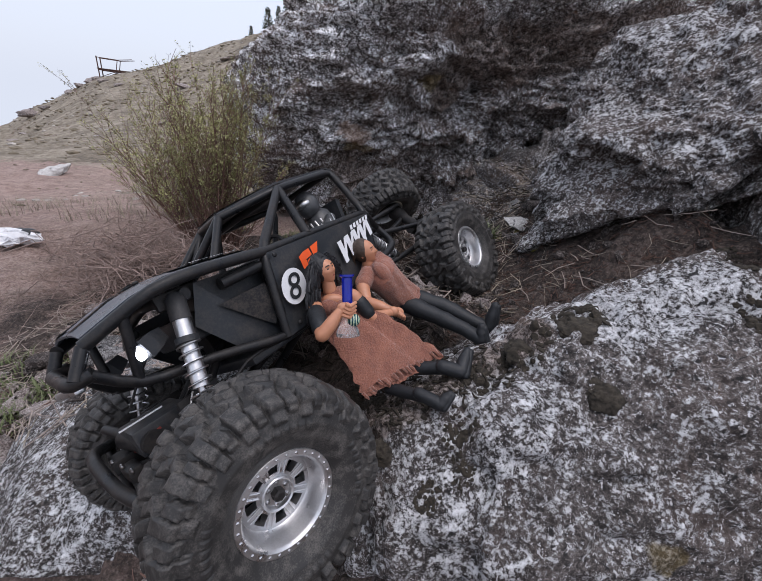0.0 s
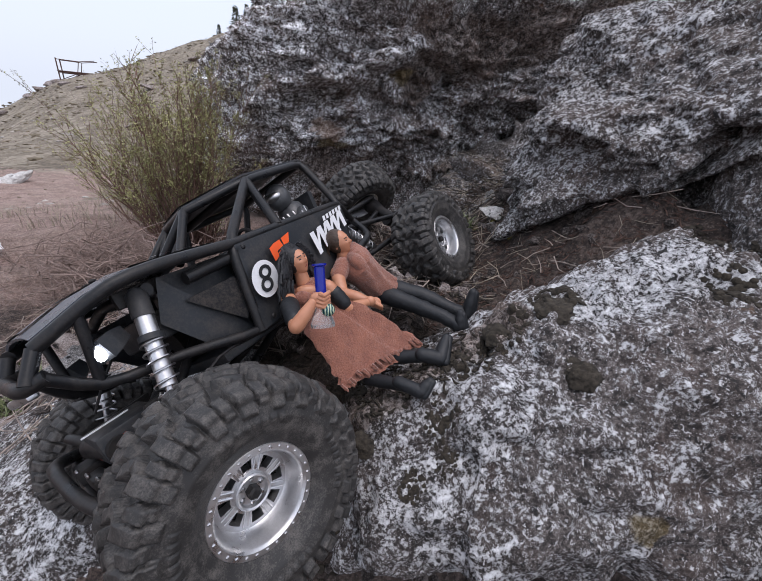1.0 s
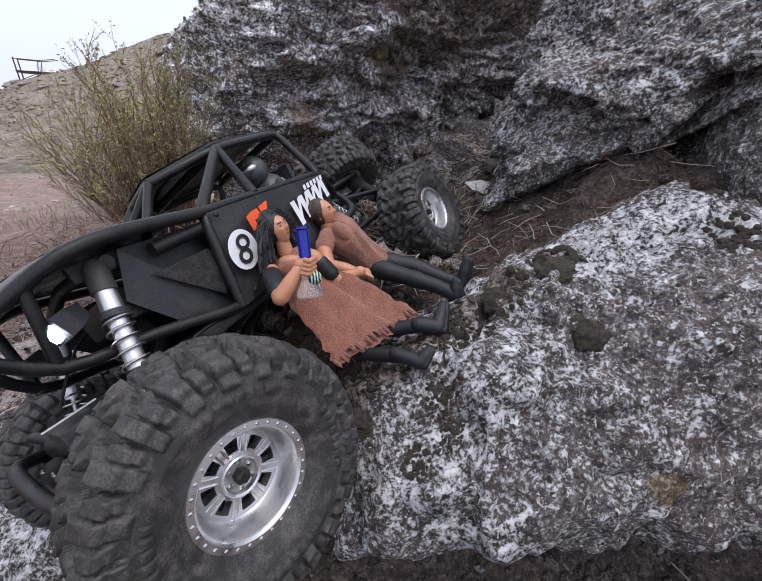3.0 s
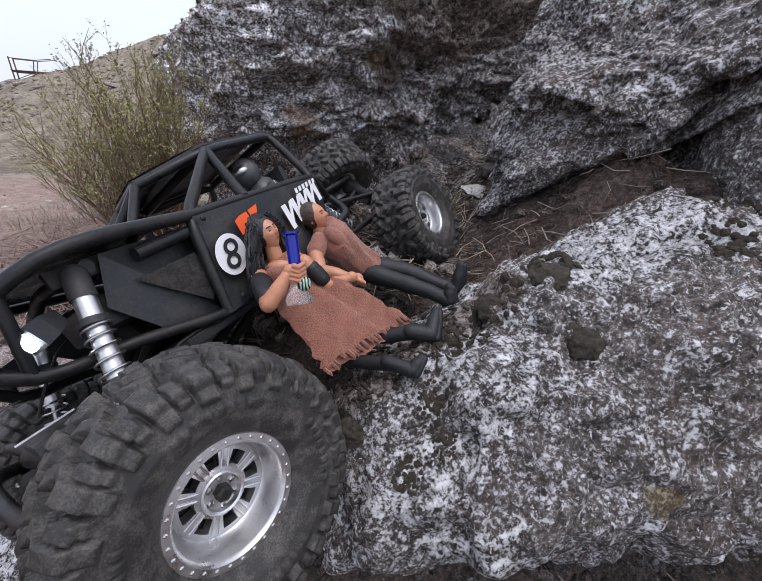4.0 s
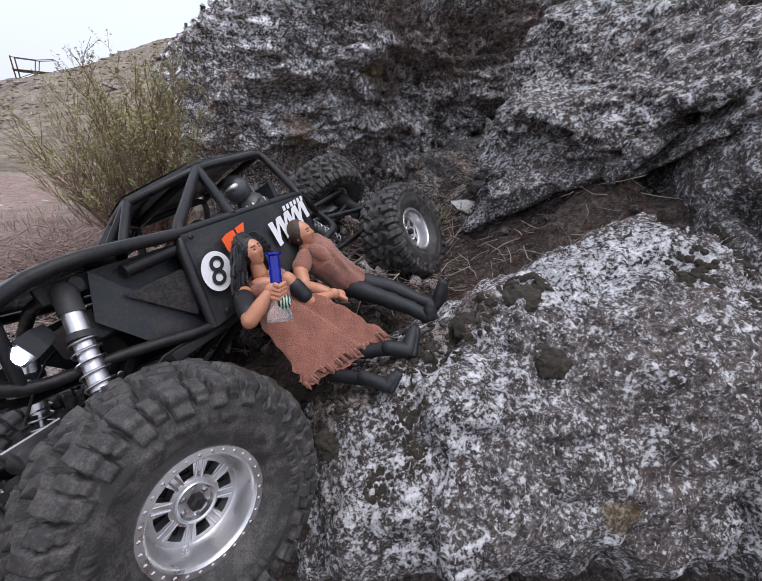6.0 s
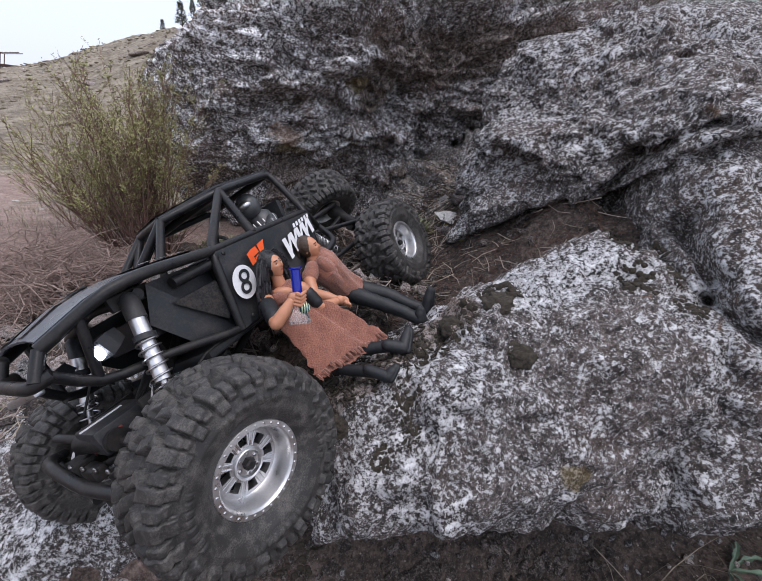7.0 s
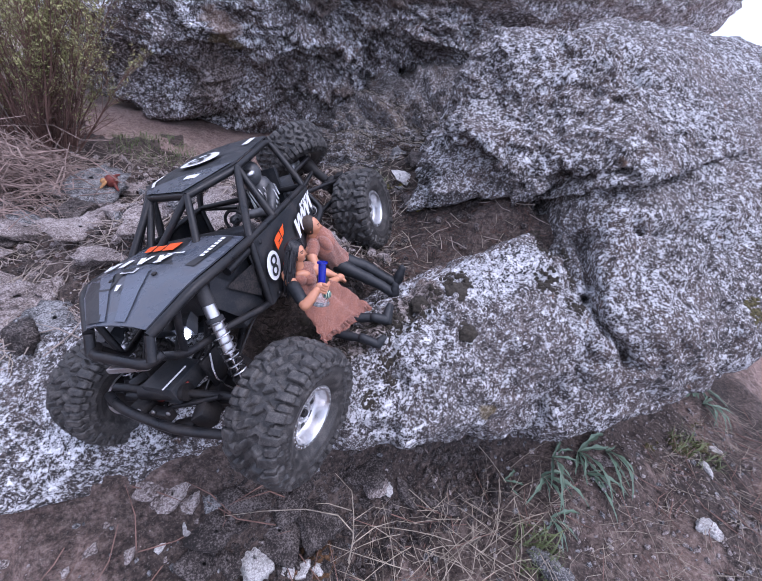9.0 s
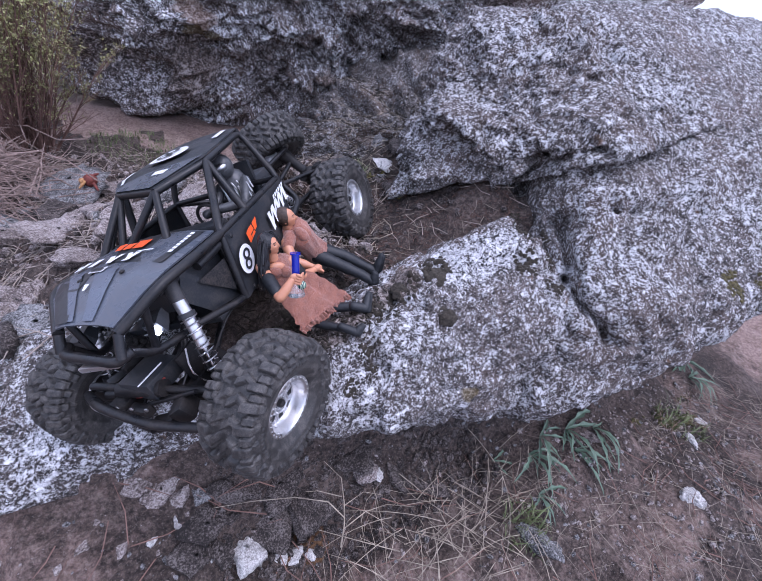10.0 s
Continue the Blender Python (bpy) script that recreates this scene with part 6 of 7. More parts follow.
# stones on the bank in front
for x, y, size, tag, flat in ((-0.039, 0.171, 0.030, "dark", 0.9), (-0.069, 0.152, 0.026, "dark", 0.8), (-0.085, 0.130, 0.024, "dark", 1.0), (-0.060, 0.125, 0.018, "dark", 0.9), (-0.034, 0.118, 0.022, "crust", 1.1), (-0.030, 0.105, 0.014, "crust", 0.9), (0.005, 0.137, 0.034, "dark", 0.8), (0.045, 0.140, 0.036, "dark", 0.9), (0.020, 0.160, 0.030, "dark", 0.7), (0.144, 0.146, 0.024, "pale", 0.8), (0.160, 0.138, 0.018, "crust", 0.7), (0.120, 0.160, 0.030, "dark", 0.8),
                              (-0.134, 0.206, 0.017, "pale", 0.7), (-0.112, 0.194, 0.020, "pale", 0.6), (-0.094, 0.185, 0.016, "pale", 0.8), (0.005, 0.094, 0.010, "crust", 0.8), (0.022, 0.090, 0.011, "crust", 0.8), (0.045, 0.086, 0.009, "crust", 0.8), (0.340, -0.040, 0.034, "grey", 0.7), (0.552, 0.034, 0.016, "pale", 0.9), (0.620, -0.114, 0.020, "crust", 1.0), (0.758, -0.054, 0.015, "crust", 1.1), (0.860, -0.040, 0.012, "crust", 0.8),
                              (-0.155, 0.165, 0.010, "pale", 0.8), (-0.125, 0.160, 0.007, "crust", 0.8), (-0.190, 0.175, 0.007, "pale", 0.8), (-0.100, 0.165, 0.008, "crust", 0.8), (-0.075, 0.180, 0.012, "grey", 0.8), (0.24, 0.09, 0.026, "dark", 0.7), (0.30, 0.07, 0.020, "dark", 0.8), (0.19, 0.12, 0.024, "dark", 0.8)):
    stone(x, y, size, tag, flat=flat, label={"dark": "dark brown rock half buried in the bank", "crust": "white crusted stone on the bank", "pale": "weathered pinkish stone on the bank", "grey": "rough grey stone on the bank"}[tag], only="ground", sink=0.48)
rubble = random.Random(23)
for _ in range(170):
    x, y = rubble.uniform(-0.52, 0.10), rubble.uniform(0.34, 1.15)
    stone(x, y, 0.010 + 0.034 * rubble.random() ** 2, rubble.choice(("pale", "pale", "grey", "dark")), flat=rubble.uniform(0.5, 1.1), label="small angular stone in the rubble")
for _ in range(36):
    x, y = rubble.uniform(0.16, 0.48), rubble.uniform(0.42, 1.0)
    stone(x, y, 0.007 + 0.020 * rubble.random() ** 2, rubble.choice(("dark", "dark", "grey")), flat=rubble.uniform(0.5, 1.1), label="small dark stone in the litter between the boulders", only="ground")
stone(0.365, 0.640, 0.026, "crust", k=2, flat=0.4, sink=0.0, only="ground", label="thin white stone chip beside the rear wheel")

ico = bmesh.new()
bmesh.ops.create_icosphere(ico, subdivisions=1, radius=1)
ICO_V, ICO_F = np.array([v.co[:] for v in ico.verts]), np.array([[v.index for v in f.verts] for f in ico.faces])
ico.free()


def crumbs(name, label, category, count, areas, least, most, mat, seed, only=None):
    """Many small angular bits of stone or earth, joined."""
    rnd = np.random.RandomState(seed)
    verts, faces = [], []
    for k in range(count):
        (x0, x1), (y0, y1) = areas[k % len(areas)]
        h = drop_on(rnd.uniform(x0, x1), rnd.uniform(y0, y1), 1.2, only)
        size = least + most * rnd.rand() ** 4
        turn = np.array(Euler(tuple(rnd.rand(3) * 6)).to_matrix())
        q = (ICO_V * np.array([1, rnd.uniform(0.5, 0.9), rnd.uniform(0.4, 0.8)]) + rnd.uniform(-0.22, 0.22, ICO_V.shape)) @ turn.T * size
        faces.append(ICO_F + 12 * k)
        verts.append(q + np.array(h[0]) + np.array([0, 0, 0.2 * size]))
    me = bpy.data.meshes.new(name)
    me.from_pydata(np.concatenate(verts).tolist(), [], np.concatenate(faces).tolist())
    me.materials.append(mat)
    return tagged(new(name, me), label, category, kind="stuff")


crumbs("gravel", "scattered small pale stones and gravel", "gravel", 3600, (((-0.55, 0.20), (0.34, 1.30)),), 0.0018, 0.012, STONE_PALE, 11, "ground")
crumbs("gravel", "fine pale grit on the bank", "gravel", 2600, (((-0.35, 0.95), (-0.25, 0.20)), ((0.40, 0.95), (-0.20, 0.06))), 0.0010, 0.005, STONE_PALE, 16, "ground")
crumbs("gravel", "grey grit on the bank", "gravel", 1400, (((-0.35, 0.95), (-0.25, 0.20)),), 0.0010, 0.006, STONE_GREY, 17, "ground")
crumbs("clods", "dark crumbs of earth between the stones of the slope", "earth", 2600, (((-0.55, 0.12), (0.34, 1.20)),), 0.0020, 0.010, STONE_DARK, 19, "ground")
crumbs("clods", "dark brown clods and crumbs of earth on the bank", "earth", 2600, (((-0.06, 0.36), (0.05, 0.22)),), 0.0014, 0.008, STONE_DARK, 12, "ground")
crumbs("clods", "dark crumbs of litter between the boulders", "earth", 1500, (((0.10, 0.48), (0.28, 0.95)),), 0.0016, 0.008, STONE_DARK, 13, "ground")

# ---- litter of twigs, straw and moss ----
STRAW = plain("dry_straw", (0.31, 0.262, 0.205), 0.85, 0.5, 60)
TWIG = plain("grey_twig", (0.31, 0.255, 0.22), 0.85, 0.5, 80)
DEAD_TWIG = plain("dead_twig", (0.24, 0.175, 0.150), 0.85, 0.6, 60)
RED_TWIG = plain("reddish_stem", (0.175, 0.100, 0.078), 0.8, 0.5, 40)
DARK_LEAF = plain("dark_leaf_litter", (0.085, 0.048, 0.036), 0.9, 0.6, 120)
MOSS = plain("dark_moss", (0.030, 0.024, 0.017), 1.0, 0.8, 400, 1.0)
DAMP_MOSS = plain("damp_olive_moss", (0.060, 0.050, 0.018), 1.0, 0.8, 300, 1.0)
RUST_MOSS = plain("rust_brown_moss", (0.075, 0.040, 0.018), 1.0, 0.7, 300, 1.0)
GREEN_MOSS = plain("yellow_green_moss", (0.13, 0.115, 0.025), 1.0, 0.7, 300, 1.0)


def litter(name, label, count, area, length, r, mat, seed, lift=0.004, steep=0.35, only=None):
    rng = random.Random(seed)
    bm = bmesh.new()
    for _ in range(count):
        x, y = rng.uniform(*area[0]), rng.uniform(*area[1])
        h, over = drop_on(x, y, 1.2, only), drop_on(x, y)
        if not h or over[0].z > h[0].z + 0.12:
            continue
        ln = length * rng.uniform(0.3, 1.3)
        a = rng.uniform(0, 6.3)
        d = Vector((math.cos(a), math.sin(a), rng.uniform(-0.1, steep)))
        d = (d - h[1] * d.dot(h[1]) * 0.9).normalized()
        side = d.cross(h[1]).normalized() * rng.uniform(-0.25, 0.25)
        p = h[0] + h[1] * rng.uniform(0.0005, lift)
        add_tube(bm, [p - d * ln / 2, p + side * ln * 0.5, p + d * ln / 2 + h[1] * rng.uniform(0, ln * steep * 0.5)], [r, r * 0.9, r * 0.4], 4, 0, False)
    return tagged(part(name, bm, mat), label, "plant litter", kind="stuff")


litter("dry_grass", "dry straw and needles between the boulders", 200, ((0.12, 0.46), (0.27, 0.66)), 0.030, 0.00035, STRAW, 3, 0.006, only="ground")
litter("twigs", "thin dead twigs between the boulders", 130, ((0.10, 0.46), (0.27, 0.70)), 0.038, 0.0007, TWIG, 4, 0.010, only="ground")
litter("twigs", "dead twigs on the rubble behind the car", 2000, ((-0.60, 0.20), (0.35, 1.40)), 0.06, 0.0009, TWIG, 5, 0.010)
litter("dry_grass", "brown straw between the slabs behind the car", 1200, ((-0.60, 0.30), (0.35, 1.30)), 0.04, 0.0006, STRAW, 7, 0.010)
litter("dark_litter", "dark leaf litter on the broken slope", 1500, ((0.20, 0.75), (0.55, 1.35)), 0.03, 0.0012, MOSS, 9, 0.010, only=("ground", "boulder.003"))
litter("dry_grass", "brown needles on the broken slope", 800, ((0.20, 0.75), (0.50, 1.30)), 0.045, 0.0007, STRAW, 10, 0.010, only=("ground", "boulder.003"))
litter("brown_litter", "rust-brown leaf litter between the boulders", 2600, ((0.12, 0.48), (0.27, 0.70)), 0.010, 0.0008, DARK_LEAF, 14, 0.004, only="ground")
litter("brown_litter", "rust-brown leaf litter between the slabs", 1800, ((-0.50, 0.12), (0.40, 1.20)), 0.016, 0.0009, DARK_LEAF, 15, 0.004)
litter("roots", "thin brown roots and stalks on the bank", 480, ((-0.30, 1.10), (-0.30, 0.20)), 0.07, 0.0008, RED_TWIG, 12, 0.010, 0.5, only="ground")
litter("dry_grass", "straw and roots on the bank", 900, ((0.05, 1.10), (-0.30, 0.12)), 0.06, 0.0004, STRAW, 6, 0.012, 0.6, only="ground")
litter("dark_litter", "dark damp leaf litter under the dolls", 900, ((-0.02, 0.22), (0.18, 0.45)), 0.012, 0.0010, MOSS, 8, 0.003, only="ground")
litter("dark_litter", "short dark moss shoots on the boulder under the dolls", 260, ((0.02, 0.15), (0.20, 0.28)), 0.007, 0.0012, MOSS, 18, 0.002)


def moss_patch(x, y, r, mat, label, seed, n=60, z=None):
    rng = random.Random(seed)
    bm = bmesh.new()
    for _ in range(n):
        a, q = rng.uniform(0, 6.3), math.sqrt(rng.random())
        h = drop_on(x + r * q * math.cos(a), y + r * q * math.sin(a), 1.2, ("ground", "boulder.003") if mat == GREEN_MOSS else None)
        s = r * rng.uniform(0.10, 0.24) * (1.2 - 0.6 * q)
        m = Matrix.Translation(h[0]) @ h[1].to_track_quat("Z", "Y").to_matrix().to_4x4() @ Matrix.Diagonal((s, s, s * 0.45, 1))
        made = bmesh.ops.create_icosphere(bm, subdivisions=2, radius=1, matrix=m)
        for v in made["verts"]:
            v.co += Vector((rng.uniform(-1, 1), rng.uniform(-1, 1), rng.uniform(-1, 1))) * s * 0.12
    return tagged(part("moss", bm, mat), label, "moss", kind="stuff")


# The four small patches from (0.378, 0.20) on darken the split, as its shade.
for k, (x, y, r, mat) in enumerate(((0.215, 0.245, 0.022, MOSS), (0.165, 0.235, 0.018, MOSS), (0.10, 0.185, 0.012, MOSS), (0.075, 0.160, 0.010, MOSS), (0.10, 0.165, 0.008, MOSS), (0.335, 0.60, 0.040, MOSS), (0.24, 0.62, 0.030, GREEN_MOSS), (0.315, 0.50, 0.020, GREEN_MOSS), (0.34, 0.64, 0.028, GREEN_MOSS), (0.378, 0.20, 0.012, MOSS), (0.365, 0.25, 0.016, MOSS), (0.39, 0.29, 0.018, MOSS), (0.376, 0.165, 0.009, MOSS),
                                    (0.335, 0.205, 0.020, MOSS), (0.36, 0.165, 0.014, MOSS), (0.40, 0.25, 0.02, MOSS), (0.04, 0.27, 0.03, MOSS), (0.08, 0.29, 0.03, MOSS), (0.02, 0.20, 0.025, MOSS), (0.12, 0.23, 0.02, MOSS))):
    moss_patch(x, y, r, mat, "cushion of dark dry moss on the granite; in the split, painted shade" if mat == MOSS else "yellow-green moss cushion on the rock", 60 + k)

def moss_cushion(place, normal, r, seed):
    """A low rounded cushion of moss on a sloping rock."""
    bm = bmesh.new()
    bmesh.ops.create_icosphere(bm, subdivisions=4, radius=1)
    co = np.array([v.co[:] for v in bm.verts])
    swell = 1 + 0.22 * fbm(co, 1.6, 3, seed) + 0.10 * fbm(co, 7, 3, seed + 4)
    turn = Vector(normal).to_track_quat("Z", "Y").to_matrix()
    for v, k in zip(bm.verts, swell):
        v.co = Vector(place) + turn @ Vector((v.co.x * k * r, v.co.y * k * r * 0.85, v.co.z * k * r * 0.50))
    return tagged(part("moss_cushion", bm, OLIVE_MOSS), "round dark olive-brown moss cushion on the boulder", "moss", "moss cushions")


OLIVE_MOSS = plain("olive_moss", (0.034, 0.028, 0.021), 1.0, 0.8, 300, 1.0)
for k, (place, normal, r) in enumerate((((0.203, 0.184, 0.334), (-0.45, -0.78, 0.45), 0.0130), ((0.160, 0.236, 0.338), (-0.6, -0.3, 0.75), 0.0120), ((0.200, 0.226, 0.364), (-0.4, -0.3, 0.85), 0.0140), ((0.046, 0.192, 0.277), (-0.6, -0.4, 0.7), 0.0100), ((0.262, 0.186, 0.367), (-0.35, -0.45, 0.8), 0.0050))):
    moss_cushion(place, normal, r, 120 + k)

# ---- bush ----
LEAF = plain("bush_leaf", (0.30, 0.295, 0.12), 0.6, 0.5, 8)
GREEN = plain("green_blade", (0.125, 0.150, 0.060), 0.55, 0.4, 20)
BLUE_GREEN = plain("grey_green_leaf", (0.085, 0.135, 0.090), 0.6, 0.35, 60)


def add_leaf(bm, p, d, n, ln, wd, mat=0):
    d, n = d.normalized(), n.normalized()
    s = d.cross(n).normalized() * wd
    a = [bm.verts.new(p), bm.verts.new(p + d * ln * 0.45 + s), bm.verts.new(p + d * ln), bm.verts.new(p + d * ln * 0.45 - s)]
    bm.faces.new(a).material_index = mat


def shrub(name, label, base, spread, height, stems, seed, leaves=14, lean=(0, 0), stem_r=0.006, bare=0):
    """Thin stems fanning up from one foot, forking into fine twigs with small leaves; some stems are bare and taller."""
    rng = random.Random(seed)
    ob = thing(name, Matrix.Translation(base), label, "bush")
    crown = bmesh.new()
    for k in range(stems + bare):
        wood = bmesh.new()
        a, q = rng.uniform(0, 6.3), math.sqrt(rng.random())
        p = Vector((spread[0] * 0.40 * q * math.cos(a), spread[1] * 0.40 * q * math.sin(a), -0.03))
        h = height * rng.uniform(0.50, 1.15)
        out = Vector((math.cos(a) * spread[0] * q * 1.15 + lean[0] + rng.gauss(0, 0.04), math.sin(a) * spread[1] * q * 1.15 + lean[1] + rng.gauss(0, 0.04), 0))
        if k >= stems:
            h, out = height * rng.uniform(0.75, 1.08), out + Vector((rng.uniform(-0.10, 0.04), rng.uniform(-0.1, 0.05), 0))
        pts, n = [], 10
        for j in range(n):
            f = j / (n - 1)
            pts.append(p + out * f ** 1.25 * 0.8 + Vector((0.006 * math.sin(6 * f + k), 0.006 * math.cos(5 * f + 2 * k), h * f)))
        r = stem_r * rng.uniform(0.4, 1.2) * (1 if k < stems else 0.7)
        add_tube(wood, pts, [r * (1 - 0.90 * j / (n - 1)) for j in range(n)], 5, 0, False)
        along = (pts[-1] - pts[0]).normalized()
        for j in range(2, n):
            for _ in range(3 if k < stems else 1):
                d = (along + 0.75 * Vector((rng.uniform(-1, 1), rng.uniform(-1, 1), rng.uniform(-0.2, 0.6)))).normalized()
                ln = 0.15 * height * rng.uniform(0.4, 1.5)
                t0 = pts[j].lerp(pts[j - 1], rng.random())
                t2 = t0 + d * ln
                t1 = t0.lerp(t2, 0.5) + Vector((rng.uniform(-1, 1), rng.uniform(-1, 1), 0.5)) * 0.06 * ln
                add_tube(wood, [t0, t1, t2], [r * 0.32, r * 0.22, r * 0.12], 4, 0, False)
                d2 = (d + 0.8 * Vector((rng.uniform(-1, 1), rng.uniform(-1, 1), rng.uniform(0, 0.8)))).normalized()
                t3 = t1 + d2 * ln * 0.5
                add_tube(wood, [t1, t1.lerp(t3, 0.5), t3], [r * 0.20, r * 0.15, r * 0.10], 3, 0, False)
                if k >= stems:
                    continue
                for a0, b0 in ((t0, t2), (t1, t3)):
                    for _ in range(int(leaves * (0.0 if j < 4 else 0.4 if j < 6 else 1.2) * rng.uniform(0.4, 1.6))):
                        q2 = a0.lerp(b0, rng.uniform(0.2, 1.05)) + Vector((rng.uniform(-1, 1), rng.uniform(-1, 1), rng.uniform(-1, 1))) * 0.004
                        add_leaf(crown, q2, Vector((rng.uniform(-1, 1), rng.uniform(-1, 1), rng.uniform(-0.2, 1))), Vector((rng.uniform(-1, 1), rng.uniform(-1, 1), 1)), rng.uniform(0.004, 0.009), rng.uniform(0.0010, 0.0020))
        if k < stems:
            part("stem", wood, RED_TWIG, ob)
        else:
            part("bare_stem", wood, TWIG, ob, "pale leafless stem")
    tagged(part("foliage", crown, LEAF, ob, smooth=False), "sparse small olive-green leaves", kind="stuff")
    return ob


shrub("bush", "sparse spring bush with thin reddish stems and small olive-green leaves", (-0.38, 1.32, 0.02), (0.18, 0.15), 0.50, 84, 21, 12, (-0.02, 0.0), 0.0034, 7)
shrub("bush", "low bush of thin leafy shoots beside the boulder", (-0.66, 1.80, -0.05), (0.20, 0.20), 0.56, 32, 22, 12, (0.0, 0.0), 0.0026, 5)


def tangle(name, label, centre, size, count, seed, mat, length=0.3, r=0.0022):
    rng = random.Random(seed)
    bm = bmesh.new()
    for _ in range(count):
        x, y = centre[0] + rng.gauss(0, size[0]), centre[1] + rng.gauss(0, size[1])
        z = float(ground_height(np.array([x]), np.array([y]))[0]) + abs(rng.gauss(0, size[2]))
        p = Vector((x, y, z))
        d = Vector((rng.uniform(-1, 1), rng.uniform(-1, 1), rng.uniform(-0.3, 0.6))).normalized()
        ln = length * rng.uniform(0.3, 1.2)
        w = Vector((rng.uniform(-1, 1), rng.uniform(-1, 1), rng.uniform(-1, 1))) * ln * 0.12
        rr = r * rng.uniform(0.3, 1.2)
        add_tube(bm, [p - d * ln / 2, p - d * ln * 0.15 + w, p + d * ln * 0.2 - w * 0.5, p + d * ln / 2], [rr, rr, rr * 0.8, rr * 0.3], 5, 0, False)
    return tagged(part(name, bm, mat), label, "dead branches", kind="stuff")


tangle("dead_branches", "tangle of grey-brown dead branches at the foot of the bush", (-0.46, 1.04), (0.085, 0.10, 0.045), 1100, 31, DEAD_TWIG, 0.18, 0.0014)
tangle("dead_branches", "heap of thin dead branches on the slope", (-0.60, 1.20), (0.10, 0.12, 0.035), 340, 32, DEAD_TWIG, 0.20, 0.0013)


# ---- grass and weeds ----
def grass(name, label, spots, count, height, mat, seed, width=0.0016):
    rng = random.Random(seed)
    bm = bmesh.new()
    for cx, cy, r in spots:
        for _ in range(count):
            a, q = rng.uniform(0, 6.3), math.sqrt(rng.random()) * r
            h = drop_on(cx + q * math.cos(a), cy + q * math.sin(a), 1.2, "ground")
            if not h:
                continue
            b = rng.uniform(0, 6.3)
            d = Vector((math.cos(b), math.sin(b), 0))
            s = Vector((-d.y, d.x, 0)) * width
            hh = height * rng.uniform(0.4, 1.2)
            p, last = h[0], None
            for j in range(4):
                f = j / 3
                c = p + Vector((0, 0, hh * f * (1 - 0.25 * f))) + d * hh * 0.6 * f * f
                row = (bm.verts.new(c - s * (1 - f * 0.9)), bm.verts.new(c + s * (1 - f * 0.9)))
                if last:
                    bm.faces.new((last[0], last[1], row[1], row[0]))
                last = row
    return tagged(part(name, bm, mat), label, "grass", kind="stuff")


grass("green_grass", "short fresh green grass on the soil", ((-0.10, 1.42, 0.14), (-0.44, 0.50, 0.08), (-0.50, 0.58, 0.10), (-0.45, 1.62, 0.15)), 420, 0.024, GREEN, 41)
grass("dry_tufts", "tufts of pale dry grass", ((-1.7, 2.2, 0.3), (-1.3, 2.9, 0.4), (-2.4, 3.1, 0.5), (-0.9, 1.9, 0.3)), 260, 0.09, STRAW, 42, 0.0014)
grass("dry_tufts", "long dry grass stalks hanging over the bank", ((0.36, 0.05, 0.07), (0.26, 0.0, 0.10), (0.20, 0.03, 0.08)), 22, 0.11, STRAW, 44, 0.0007)
grass("green_grass", "small grass tuft by the boulder", ((0.30, 0.66, 0.03), (0.78, -0.02, 0.05), (0.33, -0.02, 0.035)), 90, 0.035, GREEN, 43)


def weed(x, y, count, ln, seed):
    """A rosette of long lobed leaves."""
    rng = random.Random(seed)
    h = drop_on(x, y, 1.2, "ground")
    ob = thing("weed", Matrix.Translation(h[0]), "grey-green leafy weed growing under the boulder", "weed", "weeds")
    for _ in range(count):
        bm = bmesh.new()
        a = rng.uniform(-2.9, 0.4)
        d = Vector((math.cos(a), math.sin(a), 0))
        s = Vector((-d.y, d.x, 0))
        l, last = ln * rng.uniform(0.5, 1.15), None
        up = rng.uniform(0.25, 1.1)
        bend = rng.uniform(-0.35, 0.35)
        for j in range(9):
            f = j / 8
            c = d * l * f + s * l * bend * f * f + Vector((0, 0, l * up * f * (1 - f * 1.05)))
            w = l * 0.040 * math.sin(math.pi * min(1, f * 0.9 + 0.1)) * (1.5 if j % 2 else 0.6)
            row = (bm.verts.new(c - s * w + Vector((0, 0, w * 0.4))), bm.verts.new(c), bm.verts.new(c + s * w + Vector((0, 0, w * 0.4))))
            if last:
                bm.faces.new((last[0], last[1], row[1], row[0]))
                bm.faces.new((last[1], last[2], row[2], row[1]))
            last = row
        part("leaf", bm, BLUE_GREEN, ob)
    return ob


for k, (x, y, c, ln) in enumerate(((0.46, 0.075, 7, 0.09), (0.52, 0.065, 7, 0.09), (0.42, 0.06, 6, 0.08), (0.39, 0.005, 5, 0.06), (0.57, 0.045, 6, 0.08), (0.36, 0.08, 3, 0.05), (0.50, 0.03, 6, 0.07), (1.05, 0.10, 10, 0.10), (0.98, 0.04, 9, 0.09))):
    weed(x, y, c, ln, 70 + k)

